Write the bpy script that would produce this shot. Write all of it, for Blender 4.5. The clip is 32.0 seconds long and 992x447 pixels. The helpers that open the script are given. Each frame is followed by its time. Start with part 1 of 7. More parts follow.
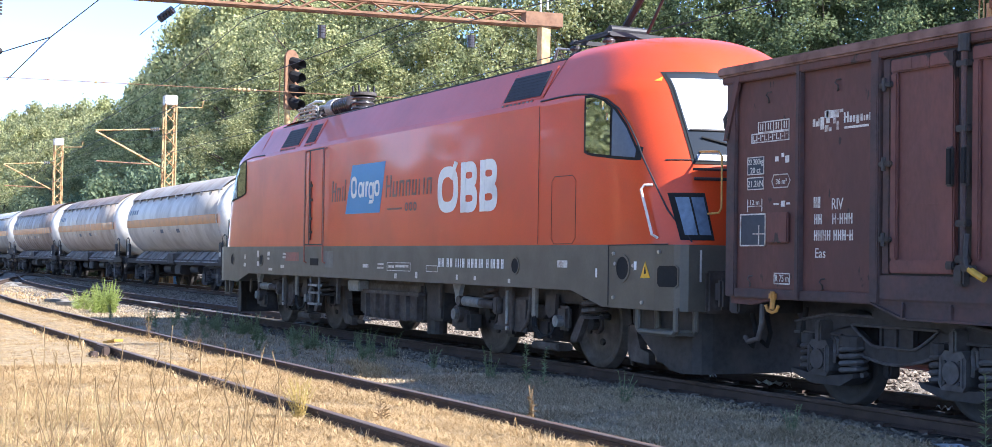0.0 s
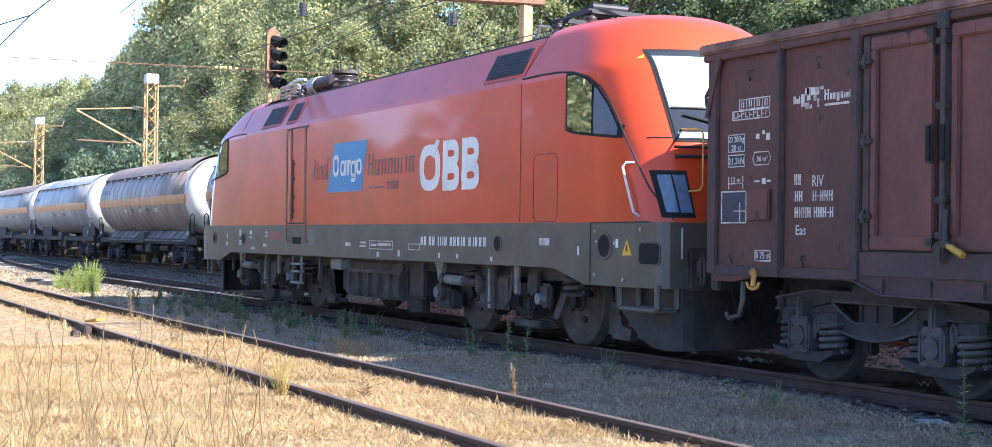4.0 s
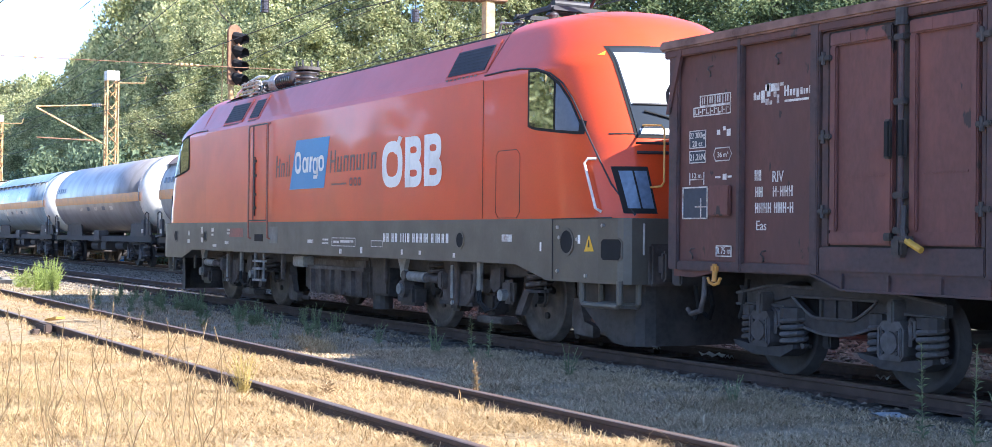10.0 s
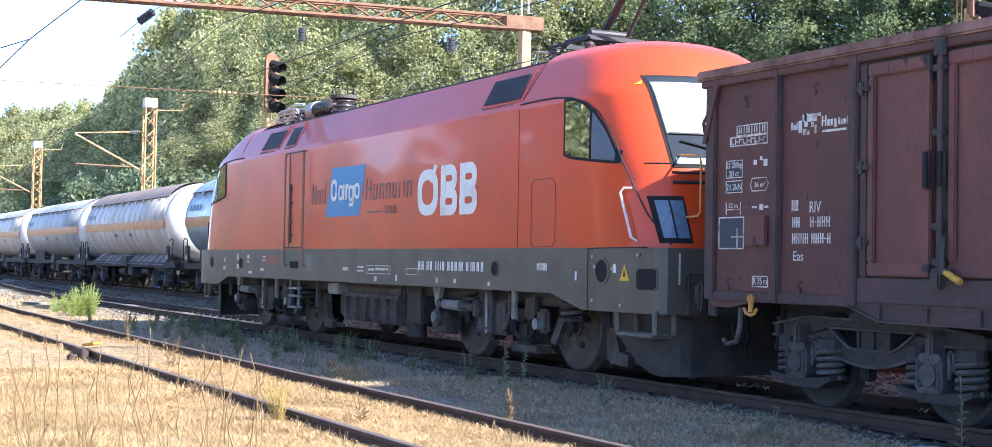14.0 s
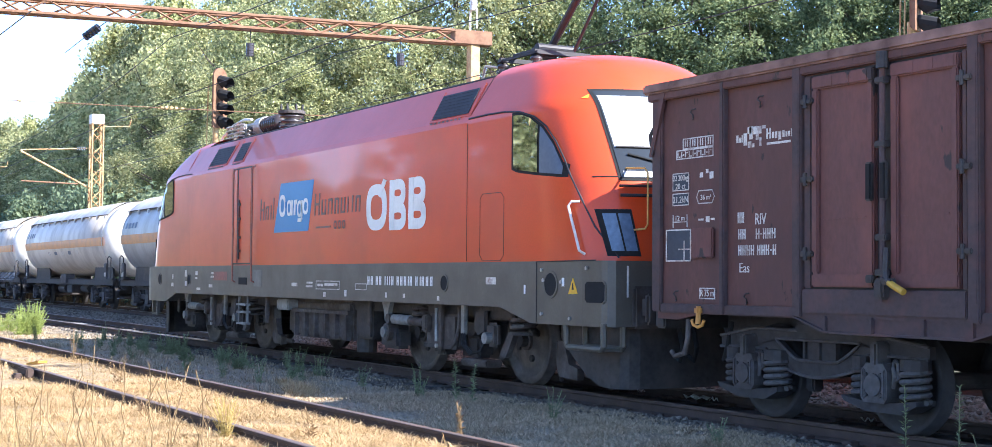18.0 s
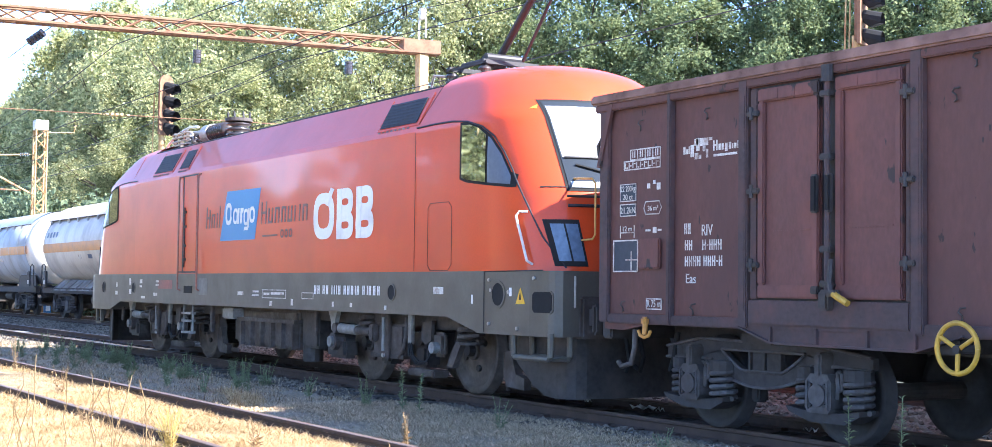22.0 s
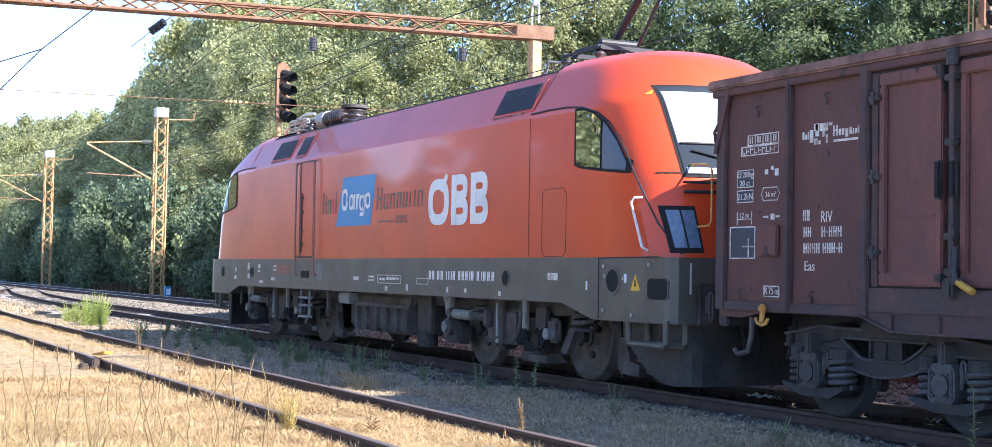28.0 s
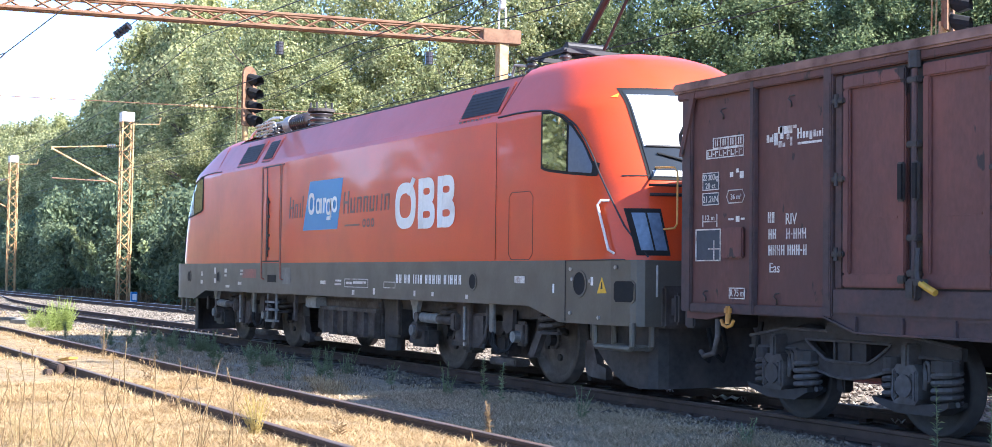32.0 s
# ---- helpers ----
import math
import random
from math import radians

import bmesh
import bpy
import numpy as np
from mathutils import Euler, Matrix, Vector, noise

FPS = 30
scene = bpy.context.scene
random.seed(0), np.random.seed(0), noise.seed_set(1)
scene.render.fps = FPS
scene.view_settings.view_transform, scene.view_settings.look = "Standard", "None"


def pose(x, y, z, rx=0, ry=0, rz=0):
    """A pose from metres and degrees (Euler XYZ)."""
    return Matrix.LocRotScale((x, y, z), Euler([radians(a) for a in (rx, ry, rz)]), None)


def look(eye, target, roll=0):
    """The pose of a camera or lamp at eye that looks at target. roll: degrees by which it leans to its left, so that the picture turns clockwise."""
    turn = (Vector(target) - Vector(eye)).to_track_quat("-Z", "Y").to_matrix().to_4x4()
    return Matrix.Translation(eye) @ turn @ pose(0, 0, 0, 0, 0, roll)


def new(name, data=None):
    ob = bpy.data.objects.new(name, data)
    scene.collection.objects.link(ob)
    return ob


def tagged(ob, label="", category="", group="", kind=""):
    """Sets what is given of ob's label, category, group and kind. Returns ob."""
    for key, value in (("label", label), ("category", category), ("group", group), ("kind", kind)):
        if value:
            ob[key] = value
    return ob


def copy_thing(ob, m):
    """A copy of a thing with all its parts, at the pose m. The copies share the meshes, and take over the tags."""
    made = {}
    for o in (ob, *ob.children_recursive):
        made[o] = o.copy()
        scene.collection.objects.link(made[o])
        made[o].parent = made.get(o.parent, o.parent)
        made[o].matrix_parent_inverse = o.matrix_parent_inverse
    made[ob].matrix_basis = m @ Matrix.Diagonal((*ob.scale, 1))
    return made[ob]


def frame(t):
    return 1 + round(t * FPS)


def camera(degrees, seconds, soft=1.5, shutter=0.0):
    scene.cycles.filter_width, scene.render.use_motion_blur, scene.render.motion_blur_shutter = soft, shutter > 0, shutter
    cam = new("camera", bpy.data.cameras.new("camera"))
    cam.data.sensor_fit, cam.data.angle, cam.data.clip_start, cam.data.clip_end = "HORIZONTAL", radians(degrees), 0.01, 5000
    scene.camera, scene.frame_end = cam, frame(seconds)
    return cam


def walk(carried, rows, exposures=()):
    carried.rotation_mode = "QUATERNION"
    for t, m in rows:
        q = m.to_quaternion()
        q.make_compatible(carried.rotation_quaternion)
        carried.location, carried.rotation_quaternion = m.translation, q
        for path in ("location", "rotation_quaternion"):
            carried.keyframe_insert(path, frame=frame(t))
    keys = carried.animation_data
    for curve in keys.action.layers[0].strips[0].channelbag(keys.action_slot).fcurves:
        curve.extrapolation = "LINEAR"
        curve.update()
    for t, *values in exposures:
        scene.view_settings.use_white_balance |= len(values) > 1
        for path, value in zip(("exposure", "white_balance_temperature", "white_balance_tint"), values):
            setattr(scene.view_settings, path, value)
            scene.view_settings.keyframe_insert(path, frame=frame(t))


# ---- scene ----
ROWS = [
    (0, 22.355, -10.309, 1.378, 63.369, 1.485, -0.911),  (0.5, 22.359, -10.303, 1.379, 63.700, 0.785, -1.187),
    (1, 22.362, -10.309, 1.382, 64.021, 0.989, -1.317),  (1.5, 22.371, -10.312, 1.373, 63.647, 0.931, -1.240),
    (2, 22.362, -10.310, 1.376, 63.847, 0.475, -1.194),  (2.5, 22.362, -10.301, 1.372, 62.987, 0.701, -1.106),
    (4.5, 22.375, -10.298, 1.375, 62.712, 0.605, -0.718),  (5, 22.373, -10.294, 1.365, 62.870, 0.524, -0.699),
    (5.5, 22.375, -10.288, 1.367, 63.118, -0.006, -0.957),  (6, 22.379, -10.292, 1.369, 62.924, 0.464, -0.707),
    (6.5, 22.381, -10.295, 1.373, 62.400, 0.300, -0.662),  (7, 22.376, -10.287, 1.371, 62.217, 0.435, -0.573),
    (7.5, 22.390, -10.286, 1.359, 61.936, 0.576, -0.567),  (8, 22.392, -10.290, 1.364, 61.428, 0.528, -0.485),
    (8.5, 22.389, -10.289, 1.367, 61.240, 0.688, -0.456),  (9, 22.382, -10.284, 1.375, 61.864, 0.858, -0.454),
    (9.5, 22.385, -10.284, 1.362, 61.589, 0.636, -0.641),  (10, 22.389, -10.293, 1.367, 61.227, 0.513, -0.572),
    (10.5, 22.388, -10.291, 1.372, 61.079, 0.086, -0.677),  (11, 22.378, -10.294, 1.373, 61.110, 0.121, -1.074),
    (11.5, 22.381, -10.300, 1.372, 61.603, 0.521, -0.928),  (12, 22.366, -10.302, 1.379, 61.750, -0.258, -1.236),
    (12.5, 22.366, -10.300, 1.371, 62.231, 0.621, -0.999),  (13, 22.365, -10.303, 1.367, 62.452, 0.787, -0.890),
    (13.5, 22.370, -10.302, 1.375, 62.800, 1.071, -0.734),  (14, 22.381, -10.304, 1.368, 62.600, 1.647, -0.972),
    (14.5, 22.374, -10.289, 1.372, 62.607, 1.724, -0.862),  (16.5, 22.394, -10.280, 1.370, 61.563, 1.898, -0.779),
    (17, 22.396, -10.286, 1.370, 61.411, 2.094, -0.687),  (17.5, 22.399, -10.279, 1.375, 61.158, 2.096, -0.684),
    (18, 22.403, -10.279, 1.363, 60.647, 2.258, -0.483),  (18.5, 22.404, -10.277, 1.369, 60.437, 2.424, -0.677),
    (19, 22.413, -10.284, 1.371, 59.927, 2.565, -0.257),  (19.5, 22.395, -10.285, 1.368, 59.641, 1.879, -0.458),
    (20, 22.384, -10.287, 1.369, 58.983, 2.043, -0.517),  (20.5, 22.385, -10.297, 1.368, 58.665, 2.129, -0.663),
    (21, 22.388, -10.293, 1.375, 58.297, 2.404, -0.511),  (21.5, 22.402, -10.284, 1.370, 58.250, 2.620, -0.433),
    (22, 22.397, -10.274, 1.371, 58.532, 2.647, -0.703),  (22.5, 22.404, -10.289, 1.371, 58.932, 2.625, -0.470),
    (23, 22.398, -10.294, 1.386, 60.687, 2.442, -0.603),  (23.5, 22.381, -10.298, 1.378, 62.772, 2.469, -0.921),
    (24, 22.368, -10.298, 1.368, 63.781, 2.364, -0.840),  (24.5, 22.358, -10.313, 1.373, 63.623, 2.393, -1.049),
    (25, 22.356, -10.309, 1.376, 63.151, 2.285, -1.036),  (25.5, 22.363, -10.306, 1.370, 63.476, 2.283, -1.022),
    (27.5, 22.376, -10.309, 1.371, 63.163, 2.286, -1.006),  (28, 22.376, -10.305, 1.372, 63.023, 2.015, -0.989),
    (28.5, 22.375, -10.299, 1.373, 62.919, 2.047, -1.056),  (29, 22.382, -10.293, 1.371, 63.001, 2.012, -0.903),
    (29.5, 22.384, -10.307, 1.367, 62.483, 1.958, -0.963),  (30, 22.374, -10.296, 1.370, 62.034, 2.271, -0.984),
    (30.5, 22.382, -10.307, 1.366, 61.901, 2.149, -0.958),  (31, 22.378, -10.297, 1.365, 61.689, 2.155, -0.772),
    (31.5, 22.387, -10.299, 1.368, 61.529, 2.012, -0.848),  (32, 22.393, -10.297, 1.362, 61.738, 2.199, -0.764),]
cam = camera(38.53, 32.0, soft=0.7)
walk(cam, [(t, pose(x, y, z, 90 + pitch, roll, yaw)) for t, x, y, z, yaw, pitch, roll in ROWS],
     exposures=[(t, e + 0.47, 5900, 13) for t, e in ((0, 1.30), (2, 1.30), (4, 1.41), (6, 1.51), (8, 1.55), (10, 1.55), (12, 1.55), (14, 1.5), (17, 1.5), (19, 1.76), (20, 1.92),
                                                (21, 2.06), (22, 2.02), (23, 1.86), (23.6, 1.6), (24.2, 1.42), (26, 1.42), (32, 1.53))])

# ---- daylight ----
SUN_FROM = Vector((1.12, 0.74, 1.0)).normalized()
world = bpy.data.worlds.new("sky")
scene.world = world
world.use_nodes = True
wn = world.node_tree.nodes
sky = wn.new("ShaderNodeTexSky")
sky.sky_type, sky.sun_disc = "NISHITA", False
sky.sun_elevation = math.asin(SUN_FROM.z)
sky.sun_rotation = math.atan2(SUN_FROM.x, SUN_FROM.y)
sky.dust_density, sky.air_density, sky.ozone_density = 0.0, 0.55, 2.0
wn["Background"].inputs[1].default_value = 0.15
world.node_tree.links.new(sky.outputs[0], wn["Background"].inputs[0])
sun = new("sun", bpy.data.lights.new("sun", "SUN"))
sun.data.energy, sun.data.angle, sun.data.color = 4.4, radians(0.53), (1.0, 0.94, 0.84)
sun.matrix_world = look(SUN_FROM * 50, (0, 0, 0))

# ---- materials ----
def material(name, color, rough=0.6, metal=0.0, vary=0.25, grain=18.0, stain=1.4, bump=0.2,
             second=None, amount=0.35, coat=0.0, rand=0.0, space="Object", stretch=(1, 1, 1), chips=None, dent=0.0):
    """Two scales of variation, grain and stains, with a fine relief."""
    m = bpy.data.materials.new(name)
    m.use_nodes = True
    nt = m.node_tree
    N, L = nt.nodes, nt.links
    b = N["Principled BSDF"]
    tc = N.new("ShaderNodeTexCoord")
    mp = N.new("ShaderNodeMapping")
    mp.inputs["Scale"].default_value = stretch
    L.new(tc.outputs[space], mp.inputs[0])
    fine, big = N.new("ShaderNodeTexNoise"), N.new("ShaderNodeTexNoise")
    fine.inputs["Scale"].default_value, fine.inputs["Detail"].default_value = grain, 6
    big.inputs["Scale"].default_value, big.inputs["Detail"].default_value = stain, 5
    big.inputs["Roughness"].default_value = 0.62
    for n in (fine, big):
        L.new(mp.outputs[0], n.inputs["Vector"])
    ramp = N.new("ShaderNodeValToRGB")
    ramp.color_ramp.elements[0].position, ramp.color_ramp.elements[1].position = 0.25, 0.75
    ramp.color_ramp.elements[0].color = (*[c * (1 - vary) for c in color], 1)
    ramp.color_ramp.elements[1].color = (*[min(1, c * (1 + vary)) for c in color], 1)
    L.new(fine.outputs[0], ramp.inputs[0])
    out = ramp.outputs[0]
    if second:
        edge = N.new("ShaderNodeValToRGB")
        edge.color_ramp.elements[0].position = 0.62 - amount * 0.5
        edge.color_ramp.elements[1].position = 0.80 - amount * 0.3
        L.new(big.outputs[0], edge.inputs[0])
        mix = N.new("ShaderNodeMix")
        mix.data_type = "RGBA"
        mix.inputs["B"].default_value = (*second, 1)
        L.new(edge.outputs[0], mix.inputs["Factor"])
        L.new(out, mix.inputs["A"])
        out = mix.outputs["Result"]
    if chips:
        spot, cut, cm = N.new("ShaderNodeTexNoise"), N.new("ShaderNodeValToRGB"), N.new("ShaderNodeMix")
        spot.inputs["Scale"].default_value, spot.inputs["Detail"].default_value, spot.inputs["Roughness"].default_value = chips[1], 4, 0.55
        cut.color_ramp.elements[0].position, cut.color_ramp.elements[1].position = chips[2], chips[2] + 0.03
        cm.data_type = "RGBA"
        cm.inputs["B"].default_value = (*chips[0], 1)
        L.new(mp.outputs[0], spot.inputs["Vector"])
        L.new(spot.outputs[0], cut.inputs[0])
        L.new(cut.outputs[0], cm.inputs["Factor"])
        L.new(out, cm.inputs["A"])
        out = cm.outputs["Result"]
    if rand:
        info = N.new("ShaderNodeObjectInfo")
        hsv = N.new("ShaderNodeHueSaturation")
        mr = N.new("ShaderNodeMapRange")
        mr.inputs["To Min"].default_value, mr.inputs["To Max"].default_value = 1 - rand, 1 + rand
        L.new(info.outputs["Random"], mr.inputs["Value"])
        L.new(mr.outputs[0], hsv.inputs["Value"])
        L.new(out, hsv.inputs["Color"])
        out = hsv.outputs[0]
    L.new(out, b.inputs["Base Color"])
    b.inputs["Metallic"].default_value = metal
    rr = N.new("ShaderNodeMapRange")
    rr.inputs["To Min"].default_value = max(0.02, rough - 0.12)
    rr.inputs["To Max"].default_value = min(1, rough + 0.12)
    L.new(big.outputs[0], rr.inputs["Value"])
    L.new(rr.outputs[0], b.inputs["Roughness"])
    if coat:
        b.inputs["Coat Weight"].default_value = coat
        b.inputs["Coat Roughness"].default_value = 0.04
    if bump:
        bp = N.new("ShaderNodeBump")
        bp.inputs["Strength"].default_value, bp.inputs["Distance"].default_value = bump, 0.01
        L.new(fine.outputs[0], bp.inputs["Height"])
        L.new(bp.outputs[0], b.inputs["Normal"])
        if dent:
            soft_noise, bp2 = N.new("ShaderNodeTexNoise"), N.new("ShaderNodeBump")
            soft_noise.inputs["Scale"].default_value, soft_noise.inputs["Detail"].default_value = 2.6, 1.5
            bp2.inputs["Strength"].default_value, bp2.inputs["Distance"].default_value = dent, 0.05
            L.new(tc.outputs[space], soft_noise.inputs["Vector"])
            L.new(soft_noise.outputs[0], bp2.inputs["Height"])
            L.new(bp2.outputs[0], bp.inputs["Normal"])
    return m


def leafy(name, dark, light, glow=0.45):
    """Foliage: diffuse and translucent, each leaf of its own shade."""
    m = bpy.data.materials.new(name)
    m.use_nodes = True
    N, L = m.node_tree.nodes, m.node_tree.links
    N.remove(N["Principled BSDF"])
    geo, ramp = N.new("ShaderNodeNewGeometry"), N.new("ShaderNodeValToRGB")
    ramp.color_ramp.elements[0].color, ramp.color_ramp.elements[1].color = (*dark, 1), (*light, 1)
    L.new(geo.outputs["Random Per Island"], ramp.inputs[0])
    tc, big = N.new("ShaderNodeTexCoord"), N.new("ShaderNodeTexNoise")
    big.inputs["Scale"].default_value = 0.5
    L.new(tc.outputs["Object"], big.inputs["Vector"])
    info, hsv, mr = N.new("ShaderNodeObjectInfo"), N.new("ShaderNodeHueSaturation"), N.new("ShaderNodeMapRange")
    add = N.new("ShaderNodeMath")
    add.operation = "ADD"
    L.new(info.outputs["Random"], add.inputs[0])
    L.new(big.outputs[0], add.inputs[1])
    mr.inputs["From Max"].default_value = 2.0
    mr.inputs["To Min"].default_value, mr.inputs["To Max"].default_value = 0.6, 1.4
    L.new(add.outputs[0], mr.inputs["Value"])
    L.new(mr.outputs[0], hsv.inputs["Value"])
    L.new(ramp.outputs[0], hsv.inputs["Color"])
    d, tr, mix = N.new("ShaderNodeBsdfDiffuse"), N.new("ShaderNodeBsdfTranslucent"), N.new("ShaderNodeMixShader")
    mix.inputs[0].default_value = glow
    L.new(hsv.outputs[0], d.inputs[0])
    L.new(hsv.outputs[0], tr.inputs[0])
    L.new(d.outputs[0], mix.inputs[1])
    L.new(tr.outputs[0], mix.inputs[2])
    L.new(mix.outputs[0], N["Material Output"].inputs[0])
    return m


RED = material("red_paint", (0.62, 0.064, 0.012), 0.38, vary=0.06, grain=40, stain=0.7, bump=0.02, second=(0.50, 0.066, 0.024), amount=0.4, coat=0.34, dent=0.035)
RED.node_tree.nodes["Principled BSDF"].inputs["Specular IOR Level"].default_value = 0.3
SKIRT = material("grey_paint", (0.108, 0.097, 0.080), 0.5, vary=0.1, grain=30, stain=2.0, bump=0.05, second=(0.088, 0.076, 0.06), amount=0.5)
DARK = material("dark_vent", (0.02, 0.017, 0.02), 0.6, bump=0.1)
GRIME = material("grimy_steel", (0.038, 0.034, 0.034), 0.7, 0.1, vary=0.4, grain=14, stain=3, bump=0.5, second=(0.08, 0.066, 0.06), amount=0.35)
GRIME2 = material("dusty_grey_steel", (0.106, 0.092, 0.086), 0.75, 0.1, vary=0.35, grain=14, stain=3, bump=0.45, second=(0.052, 0.038, 0.032), amount=0.55)
WHEEL = material("wheel_steel", (0.15, 0.125, 0.11), 0.65, 0.35, vary=0.3, grain=8, stain=2.5, bump=0.3, second=(0.055, 0.045, 0.04), amount=0.5)
TREAD = material("polished_tread", (0.45, 0.43, 0.4), 0.3, 1.0, vary=0.1, bump=0.05)
WHITE = material("white_paint", (0.78, 0.78, 0.76), 0.5, vary=0.06, bump=0.03, second=(0.55, 0.54, 0.52), amount=0.2)
FADED = material("faded_white_stencil", (0.62, 0.60, 0.56), 0.7, vary=0.25, grain=60, stain=9, bump=0.05, second=(0.24, 0.15, 0.12), amount=0.3)
GHOST = material("worn_dark_lettering", (0.10, 0.06, 0.055), 0.5, vary=0.2, grain=60, stain=8, bump=0.02, second=(0.22, 0.06, 0.045), amount=0.35)
BLUE = material("blue_vinyl", (0.02, 0.20, 0.48), 0.4, vary=0.06, bump=0.02)
YELLOW = material("yellow_paint", (0.70, 0.40, 0.03), 0.5, vary=0.15, bump=0.15, second=(0.25, 0.17, 0.05), amount=0.3)
HOOK = material("worn_orange_paint", (0.68, 0.33, 0.06), 0.6, vary=0.2, bump=0.15, second=(0.35, 0.16, 0.05), amount=0.4)
BROWN = material("red_brown_wagon_paint", (0.108, 0.043, 0.036), 0.7, vary=0.18, grain=22, stain=2.2, bump=0.25, second=(0.085, 0.04, 0.036), amount=0.42, chips=((0.035, 0.022, 0.02), 8.0, 0.655), stretch=(1, 1, 0.45), dent=0.5)
BROWN2 = material("red_brown_door_paint", (0.122, 0.05, 0.044), 0.7, vary=0.15, grain=22, stain=2.0, bump=0.25, second=(0.20, 0.075, 0.06), amount=0.32, chips=((0.04, 0.028, 0.028), 4.0, 0.645), stretch=(1, 1, 0.5), dent=0.6)
# wagon's top rail: sunlight on it is put into the lighter brown
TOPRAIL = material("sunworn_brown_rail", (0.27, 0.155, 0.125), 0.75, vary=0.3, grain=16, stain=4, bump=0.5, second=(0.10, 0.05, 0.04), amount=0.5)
RUST = material("rusty_steel", (0.18, 0.085, 0.045), 0.8, vary=0.35, grain=14, stain=3, bump=0.4, second=(0.25, 0.14, 0.08), amount=0.5)
PALE = material("pale_yellow_rusty_paint", (0.50, 0.36, 0.17), 0.7, vary=0.25, grain=14, stain=2.5, bump=0.2, second=(0.33, 0.15, 0.06), amount=0.45)
RAIL = material("rusty_rail_side", (0.075, 0.048, 0.038), 0.9, 0.0, vary=0.35, grain=12, stain=3, bump=0.5, second=(0.055, 0.036, 0.028), amount=0.4)
RAILTOP = material("worn_rail_head", (0.17, 0.125, 0.10), 0.55, 0.3, vary=0.2, grain=6, stain=1.5, bump=0.1, second=(0.16, 0.10, 0.075), amount=0.4)
SLEEPER = material("weathered_sleeper", (0.15, 0.13, 0.11), 0.9, vary=0.3, grain=10, stain=4, bump=0.6, rand=0.2)
GLASS = material("tinted_glass", (0.035, 0.04, 0.045), -0.06, vary=0.0, bump=0.0, coat=0.2)
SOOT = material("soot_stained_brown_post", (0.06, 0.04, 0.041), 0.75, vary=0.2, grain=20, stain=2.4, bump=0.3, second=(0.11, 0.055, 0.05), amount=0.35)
MIRROR = material("reflective_side_glass", (0.50, 0.56, 0.60), -0.09, 1.0, vary=0.05, bump=0.0)
PALEGREY = material("pale_grey_dusty_steel", (0.27, 0.27, 0.26), 0.65, 0.1, vary=0.2, grain=14, stain=4, bump=0.2, second=(0.12, 0.11, 0.10), amount=0.45)
# grimy under-gear steel; on the wheels its dark colour also stands for shade
DARKSTEEL = material("brake_dust_black_steel", (0.036, 0.034, 0.037), 0.75, 0.1, vary=0.4, grain=14, stain=3, bump=0.5, second=(0.055, 0.048, 0.046), amount=0.35)
SOOTGREY = material("brake_dust_grey_steel", (0.085, 0.082, 0.086), 0.75, 0.1, vary=0.35, grain=14, stain=3, bump=0.4, second=(0.05, 0.042, 0.04), amount=0.45)
RUBBER = material("black_rubber", (0.009, 0.009, 0.010), 0.88, vary=0.2, bump=0.1)
LENS = material("headlamp_lens", (0.12, 0.17, 0.25), 0.08, vary=0.2, bump=0.02)
GALV = material("galvanised_pipe", (0.42, 0.40, 0.38), 0.5, 0.5, vary=0.2, bump=0.2)
CERAM = material("brown_ceramic", (0.05, 0.04, 0.04), 0.25, vary=0.2, bump=0.02)
BLIND = material("pale_sun_blind", (0.45, 0.47, 0.49), 0.25, vary=0.04, grain=5, bump=0.0, coat=0.5)

# ---- mesh helpers ----
def mesh(name, bm, mat, smooth=False):
    me = bpy.data.meshes.new(name)
    bm.normal_update()
    bm.to_mesh(me)
    bm.free()
    for one in mat if isinstance(mat, (list, tuple)) else [mat]:
        me.materials.append(one)
    if smooth:
        me.shade_smooth()
    return me


def part(name, bm, mat, parent=None, label="", smooth=False, at=None):
    ob = new(name, mesh(name, bm, mat, smooth))
    ob.parent = parent
    if at is not None:
        ob.matrix_basis = at
    return tagged(ob, label)


def share(name, me, parent, at, label=""):
    ob = new(name, me)
    ob.parent = parent
    ob.matrix_basis = at
    return tagged(ob, label)


def thing(name, label, category, group="", kind="", at=None):
    ob = new(name)
    if at is not None:
        ob.matrix_basis = at
    return tagged(ob, label, category, group, kind)


def box(x0, x1, y0, y1, z0, z1, bevel=0.0, bm=None):
    one = bmesh.new()
    bmesh.ops.create_cube(one, size=1.0)
    for v in one.verts:
        v.co = Vector(((x0 + x1) / 2 + v.co.x * (x1 - x0), (y0 + y1) / 2 + v.co.y * (y1 - y0), (z0 + z1) / 2 + v.co.z * (z1 - z0)))
    if bevel:
        bmesh.ops.bevel(one, geom=one.edges[:], offset=bevel, segments=2, affect="EDGES", clamp_overlap=True)
    return join(bm, one)


def join(bm, one):
    if bm is None:
        return one
    tmp = bpy.data.meshes.new("tmp")
    one.to_mesh(tmp)
    one.free()
    bm.from_mesh(tmp)
    bpy.data.meshes.remove(tmp)
    return bm


def rod(p, q, r, seg=10, r2=None, bm=None):
    p, q = Vector(p), Vector(q)
    one = bmesh.new()
    bmesh.ops.create_cone(one, cap_ends=True, segments=seg, radius1=r, radius2=r if r2 is None else r2, depth=(q - p).length)
    bmesh.ops.transform(one, matrix=Matrix.Translation((p + q) / 2) @ (q - p).to_track_quat("Z", "Y").to_matrix().to_4x4(), verts=one.verts)
    return join(bm, one)


